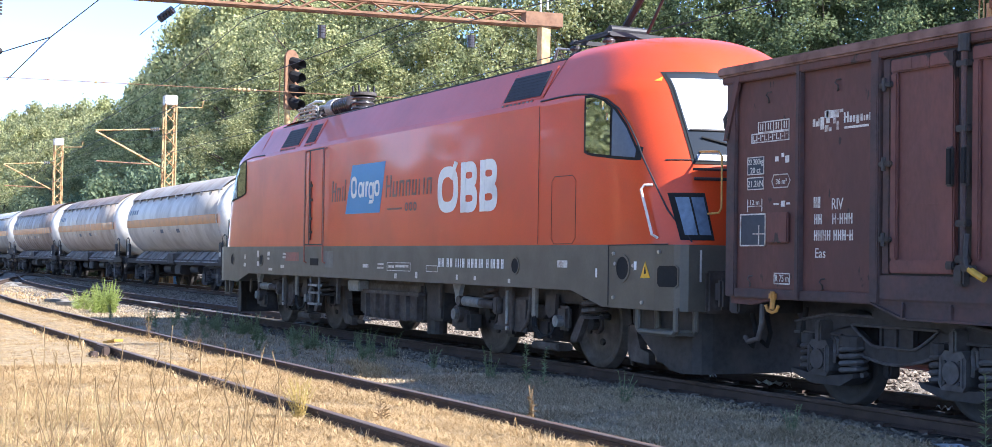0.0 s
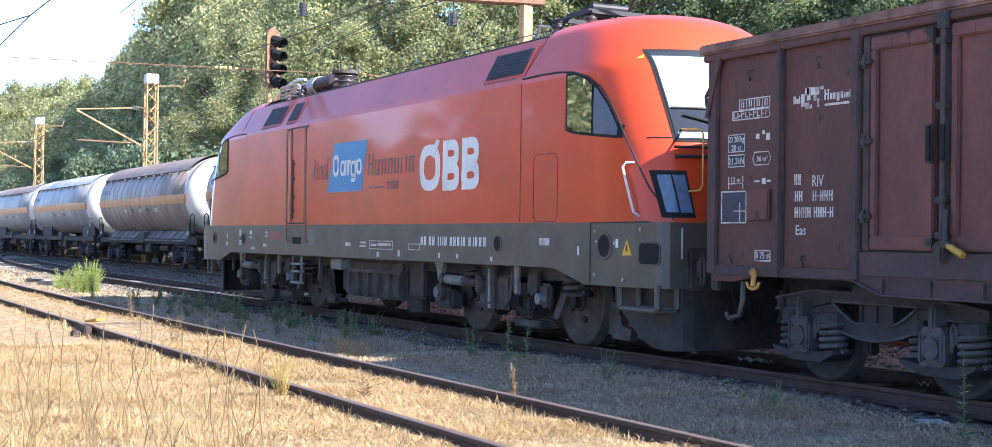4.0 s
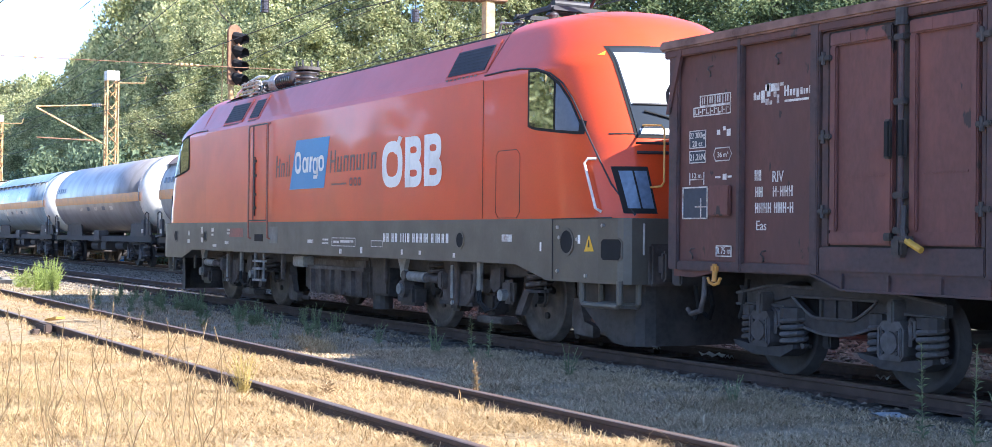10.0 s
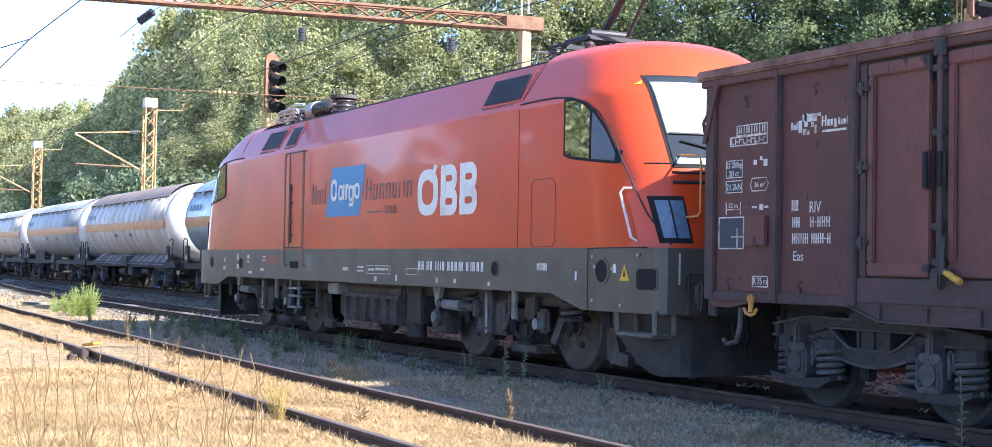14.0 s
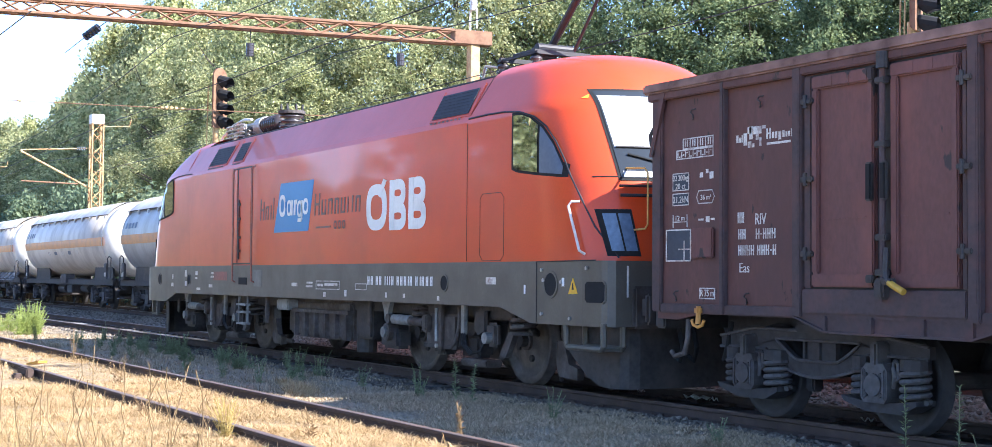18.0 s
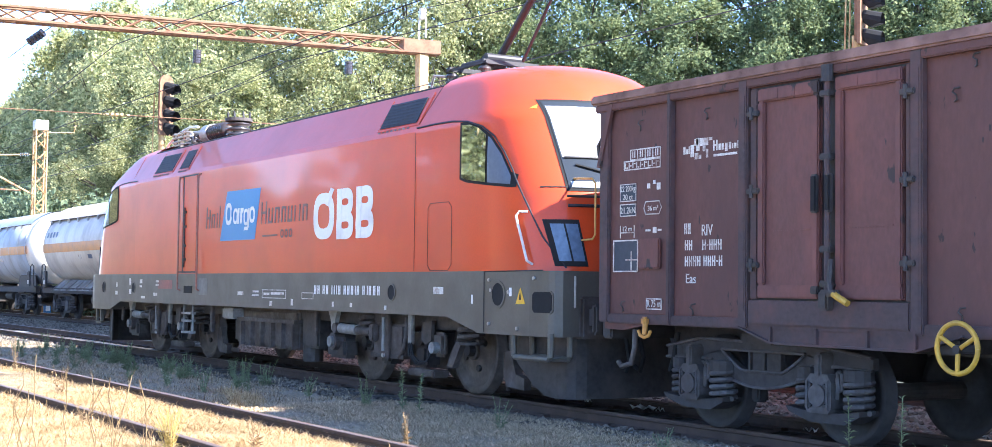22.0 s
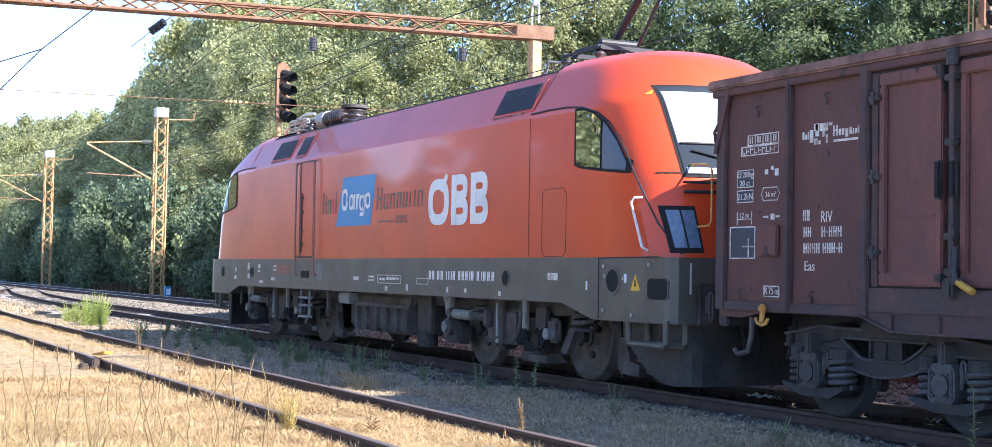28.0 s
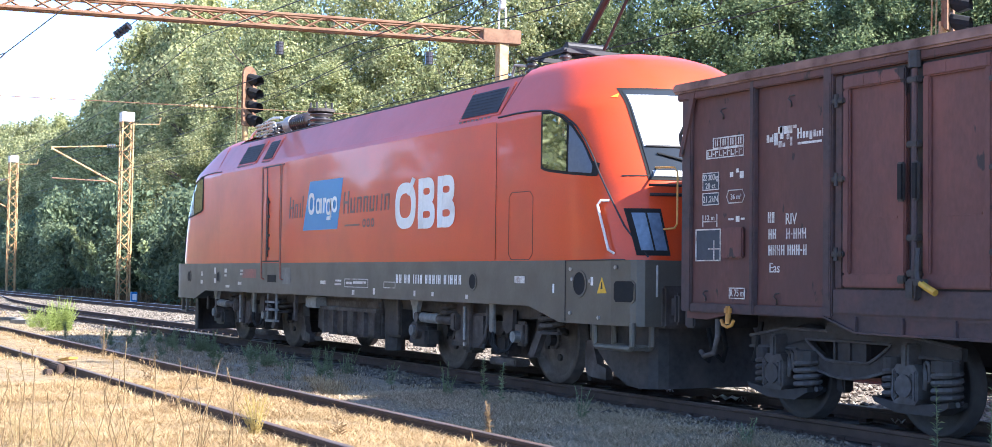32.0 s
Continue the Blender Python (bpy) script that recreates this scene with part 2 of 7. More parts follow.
def pipe(points, r, seg=8, bm=None):
    out = bm or bmesh.new()
    pts = [Vector(p) for p in points]
    rings = []
    for i, p in enumerate(pts):
        d = (pts[min(i + 1, len(pts) - 1)] - pts[max(i - 1, 0)]).normalized()
        a = d.orthogonal().normalized() if not rings else (prev - d * prev.dot(d)).normalized()
        prev = a
        b = d.cross(a)
        rings.append([out.verts.new(p + (a * math.cos(k * math.tau / seg) + b * math.sin(k * math.tau / seg)) * r) for k in range(seg)])
    for u, v in zip(rings, rings[1:]):
        for k in range(seg):
            out.faces.new((u[k], u[(k + 1) % seg], v[(k + 1) % seg], v[k]))
    out.faces.new(rings[0][::-1])
    out.faces.new(rings[-1])
    return out


def prism(outline, a0, a1, axis="y", bm=None):
    """An outline of (x, z), (x, y) or (y, z) drawn out along the axis."""
    out = bm or bmesh.new()
    def put(p, a):
        return {"y": (p[0], a, p[1]), "z": (p[0], p[1], a), "x": (a, p[0], p[1])}[axis]
    lo, hi = [out.verts.new(put(p, a0)) for p in outline], [out.verts.new(put(p, a1)) for p in outline]
    fs = [out.faces.new(lo), out.faces.new(hi)]
    n = len(lo)
    for i in range(n):
        fs.append(out.faces.new((lo[i], lo[(i + 1) % n], hi[(i + 1) % n], hi[i])))
    bmesh.ops.recalc_face_normals(out, faces=fs)
    return out


def sheet(grid, bm=None):
    """A surface through rows of points."""
    out = bm or bmesh.new()
    vs = [[out.verts.new(p) for p in row] for row in grid]
    for a, b in zip(vs, vs[1:]):
        for i in range(len(a) - 1):
            out.faces.new((a[i], a[i + 1], b[i + 1], b[i]))
    return out


def lathe(profile, axis="x", seg=24, center=(0, 0, 0), bm=None, caps=True):
    """A profile of (along, radius) turned about an axis."""
    out = bm or bmesh.new()
    rings = []
    for a, r in profile:
        ring = []
        for k in range(seg):
            c, s = math.cos(k * math.tau / seg) * r, math.sin(k * math.tau / seg) * r
            p = {"x": (a, c, s), "y": (c, a, s), "z": (c, s, a)}[axis]
            ring.append(out.verts.new(Vector(p) + Vector(center)))
        rings.append(ring)
    fs = []
    for u, v in zip(rings, rings[1:]):
        for k in range(seg):
            fs.append(out.faces.new((u[k], u[(k + 1) % seg], v[(k + 1) % seg], v[k])))
    if caps:
        fs += [out.faces.new(rings[0]), out.faces.new(rings[-1])]
    bmesh.ops.recalc_face_normals(out, faces=fs)
    return out


def coil(center, r, wire, height, turns, seg=6, bm=None):
    pts = []
    n = int(turns * 12)
    for i in range(n + 1):
        a = i / 12 * math.tau
        pts.append((center[0] + r * math.cos(a), center[1] + r * math.sin(a), center[2] + height * i / n))
    return pipe(pts, wire, seg, bm)


def words(text, size, mat, at, parent, name="lettering", label="", width=None, shear=0.0):
    """Raised lettering, built as a mesh."""
    cu = bpy.data.curves.new(name, "FONT")
    cu.body, cu.size, cu.extrude, cu.shear = text, size, 0.002, shear
    cu.align_x, cu.resolution_u = "LEFT", 3
    tmp = bpy.data.objects.new("tmp", cu)
    me = bpy.data.meshes.new_from_object(tmp)
    bpy.data.objects.remove(tmp)
    bpy.data.curves.remove(cu)
    if width and len(me.vertices):
        xs = [v.co.x for v in me.vertices]
        k = width / max(1e-6, max(xs) - min(xs))
        for v in me.vertices:
            v.co.x = (v.co.x - min(xs)) * k
    bm = bmesh.new()
    bm.from_mesh(me)
    bpy.data.meshes.remove(me)
    spans, seen = [], set()
    for v in bm.verts:
        if v in seen:
            continue
        island, todo = [], [v]
        seen.add(v)
        while todo:
            one = todo.pop()
            island.append(one)
            for e in one.link_edges:
                w = e.other_vert(one)
                if w not in seen:
                    seen.add(w)
                    todo.append(w)
        spans.append([min(q.co.x for q in island), max(q.co.x for q in island), set(island)])
    spans.sort(key=lambda q: q[0])
    letters = []
    for lo, hi, vs in spans:
        if letters and lo < letters[-1][1] - 0.3 * (hi - lo):
            letters[-1][1], letters[-1][2] = max(hi, letters[-1][1]), letters[-1][2] | vs
        else:
            letters.append([lo, hi, vs])
    for lo, hi, vs in letters:
        one = bmesh.new()
        at_new = {v: one.verts.new(v.co) for v in bm.verts if v in vs}
        for f in bm.faces:
            if f.verts[0] in vs:
                one.faces.new([at_new[v] for v in f.verts])
        part("letter", one, mat, parent, label, at=at)
    bm.free()

# ---- ground and tracks ----
def ground_material():
    m = bpy.data.materials.new("trackside_ground")
    m.use_nodes = True
    N, L = m.node_tree.nodes, m.node_tree.links
    b = N["Principled BSDF"]
    b.inputs["Roughness"].default_value = 0.95
    tc = N.new("ShaderNodeTexCoord")
    sep = N.new("ShaderNodeSeparateXYZ")
    L.new(tc.outputs["Object"], sep.inputs[0])

    def noise_node(scale, detail=6, rough=0.6):
        n = N.new("ShaderNodeTexNoise")
        n.inputs["Scale"].default_value, n.inputs["Detail"].default_value, n.inputs["Roughness"].default_value = scale, detail, rough
        L.new(tc.outputs["Object"], n.inputs["Vector"])
        return n.outputs[0]

    def ramp(src, stops):
        r = N.new("ShaderNodeValToRGB")
        els = r.color_ramp.elements
        for i, (p, c) in enumerate(stops):
            e = els[i] if i < 2 else els.new(p)
            e.position, e.color = p, (*c, 1)
        L.new(src, r.inputs[0])
        return r.outputs[0]

    def mix(f, a, c):
        x = N.new("ShaderNodeMix")
        x.data_type = "RGBA"
        L.new(f, x.inputs["Factor"])
        L.new(a, x.inputs["A"])
        L.new(c, x.inputs["B"])
        return x.outputs["Result"]

    def band(y0, y1, jitter):
        """0 below y0, 1 above y1, with a ragged edge."""
        n = noise_node(0.9, 5)
        add = N.new("ShaderNodeMath")
        add.operation = "MULTIPLY_ADD"
        L.new(n, add.inputs[0])
        add.inputs[1].default_value = jitter
        L.new(sep.outputs[1], add.inputs[2])
        r = N.new("ShaderNodeMapRange")
        r.inputs["From Min"].default_value, r.inputs["From Max"].default_value = y0 + jitter / 2, y1 + jitter / 2
        L.new(add.outputs[0], r.inputs["Value"])
        return r.outputs[0]

    straw = ramp(noise_node(7, 8, 0.7), [(0.32, (0.15, 0.10, 0.052)), (0.5, (0.34, 0.25, 0.14)), (0.68, (0.54, 0.43, 0.27))])
    earth = ramp(noise_node(11, 8, 0.75), [(0.32, (0.14, 0.11, 0.078)), (0.5, (0.32, 0.26, 0.18)), (0.68, (0.58, 0.48, 0.34))])
    stone = ramp(noise_node(26, 6, 0.7), [(0.3, (0.13, 0.12, 0.11)), (0.55, (0.30, 0.28, 0.25)), (0.75, (0.46, 0.43, 0.39))])
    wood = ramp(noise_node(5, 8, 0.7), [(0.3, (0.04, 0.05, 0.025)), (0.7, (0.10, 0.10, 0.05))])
    c = mix(band(-4.3, -3.7, 1.2), straw, earth)
    c = mix(band(-1.9, -1.3, 0.9), c, stone)
    rusty = ramp(noise_node(24, 7, 0.75), [(0.3, (0.10, 0.085, 0.068)), (0.5, (0.24, 0.20, 0.155)), (0.72, (0.44, 0.38, 0.30))])
    # darker bed between the rails, from the locomotive's far end onward
    dark_bed = ramp(noise_node(22, 6, 0.7), [(0.3, (0.018, 0.017, 0.017)), (0.6, (0.045, 0.04, 0.037)), (0.8, (0.11, 0.095, 0.08))])
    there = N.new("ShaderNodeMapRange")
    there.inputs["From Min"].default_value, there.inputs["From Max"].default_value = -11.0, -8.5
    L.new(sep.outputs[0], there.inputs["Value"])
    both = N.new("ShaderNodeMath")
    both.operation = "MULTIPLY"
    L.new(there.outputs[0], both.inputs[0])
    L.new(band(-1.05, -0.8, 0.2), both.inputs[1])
    c = mix(both.outputs[0], c, dark_bed)
    c = mix(band(1.0, 1.3, 0.4), c, rusty)
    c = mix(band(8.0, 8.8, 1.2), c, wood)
    L.new(c, b.inputs["Base Color"])
    bp = N.new("ShaderNodeBump")
    bp.inputs["Strength"].default_value, bp.inputs["Distance"].default_value = 0.8, 0.04
    L.new(noise_node(22, 8, 0.75), bp.inputs["Height"])
    L.new(bp.outputs[0], b.inputs["Normal"])
    return m


def ground_z(x, y):
    base = -0.17
    if y > 8.5:
        base += min(6.0, (y - 8.5) * 0.22) if y < 60 else 6.0
    if abs(y - 4.6) < 2.6:
        base += 0.10 * (1 - max(0, abs(y - 4.6) - 1.5) / 1.1)
    base += 0.05 * max(0.0, min(1.0, (-4.05 - y) / 0.3))
    return base + 0.05 * noise.noise((x * 0.35, y * 0.35, 0)) + 0.025 * noise.noise((x * 1.7, y * 1.7, 3))


def grid_lines(lo, hi, step, far):
    xs = [-far, -far / 3, -far / 8, lo - 60, lo - 20]
    n = int((hi - lo) / step)
    return xs + [lo + i * step for i in range(n + 1)] + [hi + 20, hi + 60, far / 8, far / 3, far]


gx, gy = grid_lines(-110, 30, 0.5, 4000), grid_lines(-16, 24, 0.4, 4000)
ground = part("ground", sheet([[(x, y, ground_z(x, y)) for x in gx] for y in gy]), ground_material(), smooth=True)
tagged(ground, "dry straw-covered ground with gravel beside railway tracks", "ground", kind="structure")


def curve_through(points, step=1.0):
    """A smooth line through points of (x, y)."""
    xs, ys = [p[0] for p in points], [p[1] for p in points]
    n = int((xs[-1] - xs[0]) / step)
    out = []
    for i in range(n + 1):
        x = xs[0] + (xs[-1] - xs[0]) * i / n
        j = max(k for k in range(len(xs) - 1) if xs[k] <= x + 1e-9)
        t = (x - xs[j]) / (xs[j + 1] - xs[j])
        m = [(ys[min(k + 1, len(ys) - 1)] - ys[max(k - 1, 0)]) / (xs[min(k + 1, len(xs) - 1)] - xs[max(k - 1, 0)]) for k in (j, j + 1)]
        h = xs[j + 1] - xs[j]
        y = (2 * t**3 - 3 * t**2 + 1) * ys[j] + (t**3 - 2 * t**2 + t) * h * m[0] + (-2 * t**3 + 3 * t**2) * ys[j + 1] + (t**3 - t**2) * h * m[1]
        out.append((x, y))
    return out


RAIL_OUTLINE = [(-0.065, -0.15), (0.065, -0.15), (0.065, -0.14), (0.012, -0.118), (0.010, -0.045), (0.034, -0.034), (0.036, -0.006), (0.028, 0.0),
                (-0.028, 0.0), (-0.036, -0.006), (-0.034, -0.034), (-0.010, -0.045), (-0.012, -0.118), (-0.065, -0.14)]


def rail_bm(line, z, offset):
    bm = bmesh.new()
    rings = []
    for i, (x, y) in enumerate(line):
        a, b = line[max(0, i - 1)], line[min(len(line) - 1, i + 1)]
        d = Vector((b[0] - a[0], b[1] - a[1])).normalized()
        nrm = Vector((-d.y, d.x))
        rings.append([bm.verts.new((x + nrm.x * (offset + p), y + nrm.y * (offset + p), z + h)) for p, h in RAIL_OUTLINE])
    n = len(RAIL_OUTLINE)
    for u, v in zip(rings, rings[1:]):
        for k in range(n):
            f = bm.faces.new((u[k], v[k], v[(k + 1) % n], u[(k + 1) % n]))
            f.material_index = 1 if k in (6, 7, 8) else 0
    return bm


# darker sleepers for the locomotive's track
DARKWOOD = material("oil_blackened_sleeper", (0.045, 0.04, 0.036), 0.85, vary=0.35, grain=10, stain=4, bump=0.6, rand=0.25, second=(0.10, 0.085, 0.07), amount=0.3)


def track(name, line, z, label, head, sleepers, wood=SLEEPER):
    ob = thing(name, label, "railway track", kind="structure")
    for side in (-1, 1):
        part("rail", rail_bm(line, z, side * 0.7535), [RAIL, head], ob)
    me = mesh("sleeper", box(-0.13, 0.13, -1.28, 1.28, -0.20, 0, 0.015), wood)
    clip = bmesh.new()
    for side in (-1, 1):
        for s2 in (-1, 1):
            box(-0.06, 0.06, side * 0.7535 + s2 * 0.11 - 0.05, side * 0.7535 + s2 * 0.11 + 0.05, 0, 0.035, 0, clip)
    clip = mesh("rail_clip", clip, RAIL)
    x0, x1, step = sleepers
    for i in range(int((x1 - x0) / step)):
        x = x0 + i * step + random.uniform(-0.02, 0.02)
        k = min(range(len(line) - 1), key=lambda j: abs(line[j][0] - x))
        a, b = line[k], line[k + 1]
        y = a[1] + (b[1] - a[1]) * (x - a[0]) / (b[0] - a[0])
        ang = math.degrees(math.atan2(b[1] - a[1], b[0] - a[0]))
        s = share("sleeper", me, ob, pose(x, y, z - 0.152, 0, 0, ang + random.uniform(-1, 1)))
        share("rail_clip", clip, s, pose(0, 0, 0.0))
    return ob


T1 = curve_through([(-85, 4.6), (-75, 4.0), (-63, 2.6), (-51, 1.2), (-36, 0.25), (-24, 0.0), (0, 0), (40, 0)])
T2 = curve_through([(-85, 4.5), (-75, 3.2), (-60, 0.2), (-45, -2.6), (-32, -4.3), (-20, -5.0), (-8, -5.15), (10, -5.15), (40, -5.15)])
T3 = curve_through([(-260, 4.6), (-120, 4.6), (0, 4.6), (200, 4.6)], 10)
track("track_of_the_locomotive", T1, 0.0, "rusty rails on weathered sleepers under the locomotive", RAILTOP, (-70, 26, 0.62), DARKWOOD)
track("siding_track", T2, 0.0, "rusty siding rails half buried in dry grass", RAILTOP, (-60, -26, 0.65))
track("through_track", T3, 0.10, "running rails with polished heads on ballast", TREAD, (-100, -10, 0.62))

# ---- red electric locomotive ----
def lerp(table, z):
    for (a, u), (b, v) in zip(table, table[1:]):
        if z <= b:
            return u + (v - u) * max(0.0, (z - a) / (b - a))
    return table[-1][1]


HALF = [(1.58, 1.5), (3.42, 1.5), (3.50, 1.465), (3.60, 1.40), (4.05, 1.10), (4.14, 0.98), (4.22, 0.78), (4.28, 0.52), (4.315, 0.25), (4.33, 0.0)]
NOSE = [(1.58, 9.16), (2.2, 9.10), (2.5, 9.04), (2.65, 8.98), (3.0, 8.82), (3.5, 8.58), (3.75, 8.44), (3.95, 8.26), (4.08, 8.04), (4.18, 7.74), (4.25, 7.35), (4.30, 6.8), (4.33, 6.3)]
ROUND = [(1.58, 0.85), (2.5, 0.95), (3.2, 1.10), (3.8, 1.25), (4.33, 1.5)]
EXPO = [(1.58, 2.9), (2.6, 2.7), (3.6, 2.5), (4.29, 2.2)]
CAB_X = 6.0


def cab_front(y, z):
    """x of the cab's skin at y, z."""
    w, e, a, n = lerp(HALF, z), lerp(NOSE, z), lerp(ROUND, z), lerp(EXPO, z)
    a = min(a, e - CAB_X)
    return e - a + a * max(0.0, 1 - min(1.0, abs(y) / max(w, 1e-4)) ** n) ** (1 / n)


def cab_side(x, z):
    """half width of the cab's skin at x, z."""
    w, e, a, n = lerp(HALF, z), lerp(NOSE, z), lerp(ROUND, z), lerp(EXPO, z)
    a = min(a, e - CAB_X)
    if x <= e - a:
        return w
    return w * max(0.0, 1 - min(1.0, (x - e + a) / a) ** n) ** (1 / n)


def cab_skin():
    bm = bmesh.new()
    levels = [1.58 + 0.06 * i for i in range(31)] + [3.42, 3.46, 3.5, 3.55, 3.6, 3.7, 3.8, 3.9, 3.97, 4.03, 4.07, 4.1, 4.14, 4.17, 4.2, 4.22, 4.24, 4.26, 4.28, 4.30, 4.315, 4.325, 4.33]
    levels = sorted(set(round(z, 3) for z in levels))
    rows = []
    for z in levels:
        w, e, a, n = max(lerp(HALF, z), 0.002), lerp(NOSE, z), lerp(ROUND, z), lerp(EXPO, z)
        a = min(a, e - CAB_X)
        row = [(CAB_X, -w, z), (CAB_X + (e - a - CAB_X) * 0.5, -w, z)]
        for i in range(29):
            th = math.pi * i / 28
            c, s = math.cos(th), math.sin(th)
            row.append((e - a + a * abs(s) ** (2 / n), -w * math.copysign(abs(c) ** (2 / n), c), z))
        row += [(CAB_X + (e - a - CAB_X) * 0.5, w, z), (CAB_X, w, z)]
        rows.append(row)
    return sheet(rows, bm)


def patch_side(x0, x1, lo, hi, proud=0.010, nx=12, nz=6, thick=0.02):
    """A panel on the camera-side skin between two edges lo(x), hi(x)."""
    rows = []
    for j in range(nz + 1):
        row = []
        for i in range(nx + 1):
            x = x0 + (x1 - x0) * i / nx
            z = lo(x) + (hi(x) - lo(x)) * j / nz
            row.append((x, -(cab_side(x, z) + proud), z))
        rows.append(row)
    return sheet(rows)


def patch_front(y0, y1, z0, z1, proud=0.010, ny=12, nz=6, slant=0.0):
    rows = []
    for j in range(nz + 1):
        z = z0 + (z1 - z0) * j / nz
        row = []
        for i in range(ny + 1):
            y = y0 + (y1 - y0) * i / ny + slant * (z - z0)
            row.append((cab_front(y, z) + proud, y, z))
        rows.append(row)
    return sheet(rows)


def both_ends(name, bm, mat, parent, label="", smooth=False):
    """A cab part and its twin at the other end (half a turn about z)."""
    me = mesh(name, bm, mat, smooth)
    a = share(name, me, parent, Matrix.Identity(4), label)
    b = share(name, me, parent, pose(0, 0, 0, 0, 0, 180), label)
    return a, b


def wheelset(r, parent, x, z, steel=WHEEL):
    axle = part("wheelset", rod((0, -0.95, 0), (0, 0.95, 0), 0.085, 14), GRIME, parent, at=pose(x, 0, z))
    w = lathe([(-0.82, r * 0.25), (-0.80, r * 0.45), (-0.775, r * 0.80), (-0.82, r * 0.86), (-0.82, r - 0.008), (-0.81, r), (-0.715, r + 0.004), (-0.70, r + 0.028),
               (-0.688, r + 0.026), (-0.685, r * 0.86), (-0.73, r * 0.80), (-0.72, r * 0.3), (-0.68, r * 0.25)], "y", 40)
    me = mesh("wheel", w, steel, True)
    share("wheel", me, parent, pose(x, 0, z))
    share("wheel", me, parent, pose(x, 0, z, 0, 0, 180))
    return axle


def skirt_half(x):
    """Half width of the grey skirt, drawn in at the ends."""
    return lerp([(8.80, 1.505), (9.12, 1.455), (9.19, 1.42), (9.24, 1.34)], abs(x))


def locomotive():
    loco = thing("electric_locomotive", "red electric locomotive with grey skirt standing on rails", "locomotive")
    # middle shell with slanted roof shoulders
    prof = [(-1.5, 1.58), (-1.5, 3.42), (-1.465, 3.5), (-1.40, 3.6), (-1.10, 4.05), (-1.04, 4.06), (-0.98, 3.96), (0.98, 3.96), (1.04, 4.06), (1.10, 4.05), (1.40, 3.6), (1.465, 3.5), (1.5, 3.42), (1.5, 1.58)]
    xs = [-CAB_X + i * 0.5 for i in range(int(2 * CAB_X / 0.5) + 1)]
    part("body_shell", sheet([[(x, y, z) for y, z in prof] for x in xs]), RED, loco, "glossy red body side with slanted roof shoulder")
    cabs = both_ends("cab", cab_skin(), RED, loco, "rounded red driver's cab", True)
    # grey skirt with stepped lower edge
    edge = [(-9.24, 0.84), (-7.66, 0.84), (-6.90, 1.02), (6.90, 1.02), (7.66, 0.84), (9.24, 0.84), (9.24, 1.585), (-9.24, 1.585)]
    bm = prism(edge, -1.505, 1.505)
    for x in (-9.19, -9.12, -8.80, 8.80, 9.12, 9.19):
        bmesh.ops.bisect_plane(bm, geom=bm.verts[:] + bm.edges[:] + bm.faces[:], plane_co=(x, 0, 0), plane_no=(1, 0, 0))
    for v in bm.verts:
        v.co.y *= skirt_half(v.co.x) / 1.505
    part("skirt", bm, SKIRT, loco, "grimy grey lower skirt with small stencilled marks")
    # arch line and joints as dark seams
    def seam(pts, r=0.008):
        part("panel_joint", pipe(pts, r, 5), DARK, loco)
    arch = [(6.0, 3.47), (6.5, 3.48), (6.95, 3.47), (7.35, 3.43), (7.7, 3.34), (7.95, 3.20), (8.15, 3.00), (8.32, 2.78), (8.45, 2.58), (8.62, 2.32), (8.80, 1.98), (9.0, 1.62)]
    for sx in (1, -1):
        seam([(sx * x, -(cab_side(x, z) + 0.004), z) for x, z in arch], 0.013)
        seam([(sx * cab_front(-y, 2.56), -y if True else y, 2.56) for y in [0.1 * i for i in range(-13, 14)]], 0.010)
    seam([(7.80, -1.509, 0.86), (7.80, -1.509, 1.58), (9.08, -1.509, 1.59)], 0.007)
    # faint access panel on the red side
    hatch = [(6.36, 1.67), (6.36, 2.40), (6.43, 2.46), (6.90, 2.46), (6.98, 2.39), (6.98, 1.67), (6.90, 1.60), (6.43, 1.60), (6.36, 1.67)]
    seam([(x, -1.500, z) for x, z in hatch], 0.005)
    # cab windows
    for i, sx in enumerate((1, -1)):
        top = lambda x: lerp([(7.20, 3.395), (7.42, 3.385), (7.62, 3.33), (7.9, 3.18), (8.12, 2.97), (8.34, 2.68)], x)
        low = lambda x: lerp([(7.20, 2.76), (7.30, 2.715), (7.84, 2.65), (8.34, 2.60)], x)
        frame_bm = patch_side(7.17, 8.42, lambda x: low(x) - 0.035, lambda x: top(x) + 0.035, 0.006)
        glass_bm = patch_side(7.225, 7.80, low, top, 0.014)
        grey_bm = patch_side(7.845, 8.33, low, top, 0.014)
        if sx < 0:
            for b in (frame_bm, glass_bm, grey_bm):
                for v in b.verts:
                    v.co.x = -v.co.x
                bmesh.ops.reverse_faces(b, faces=b.faces[:])
        w = part("side_window", frame_bm, RUBBER, cabs[0], "black-framed cab side window")
        part("pane", glass_bm, MIRROR if sx > 0 else GLASS, w)
        part("rear_quarter_panel", grey_bm, material("blue_grey_window_panel" + str(i), (0.10, 0.13, 0.19), 0.25, vary=0.08, bump=0.01), w)
    both_ends("windshield_surround", patch_front(-1.06, 1.06, 2.515, 3.65, 0.008, 28, 24), RUBBER, loco, smooth=True)
    ws = both_ends("windshield", patch_front(-1.03, 1.03, 2.55, 3.62, 0.016, 28, 24), GLASS, loco, "wide windshield with a pale sun blind drawn down", True)
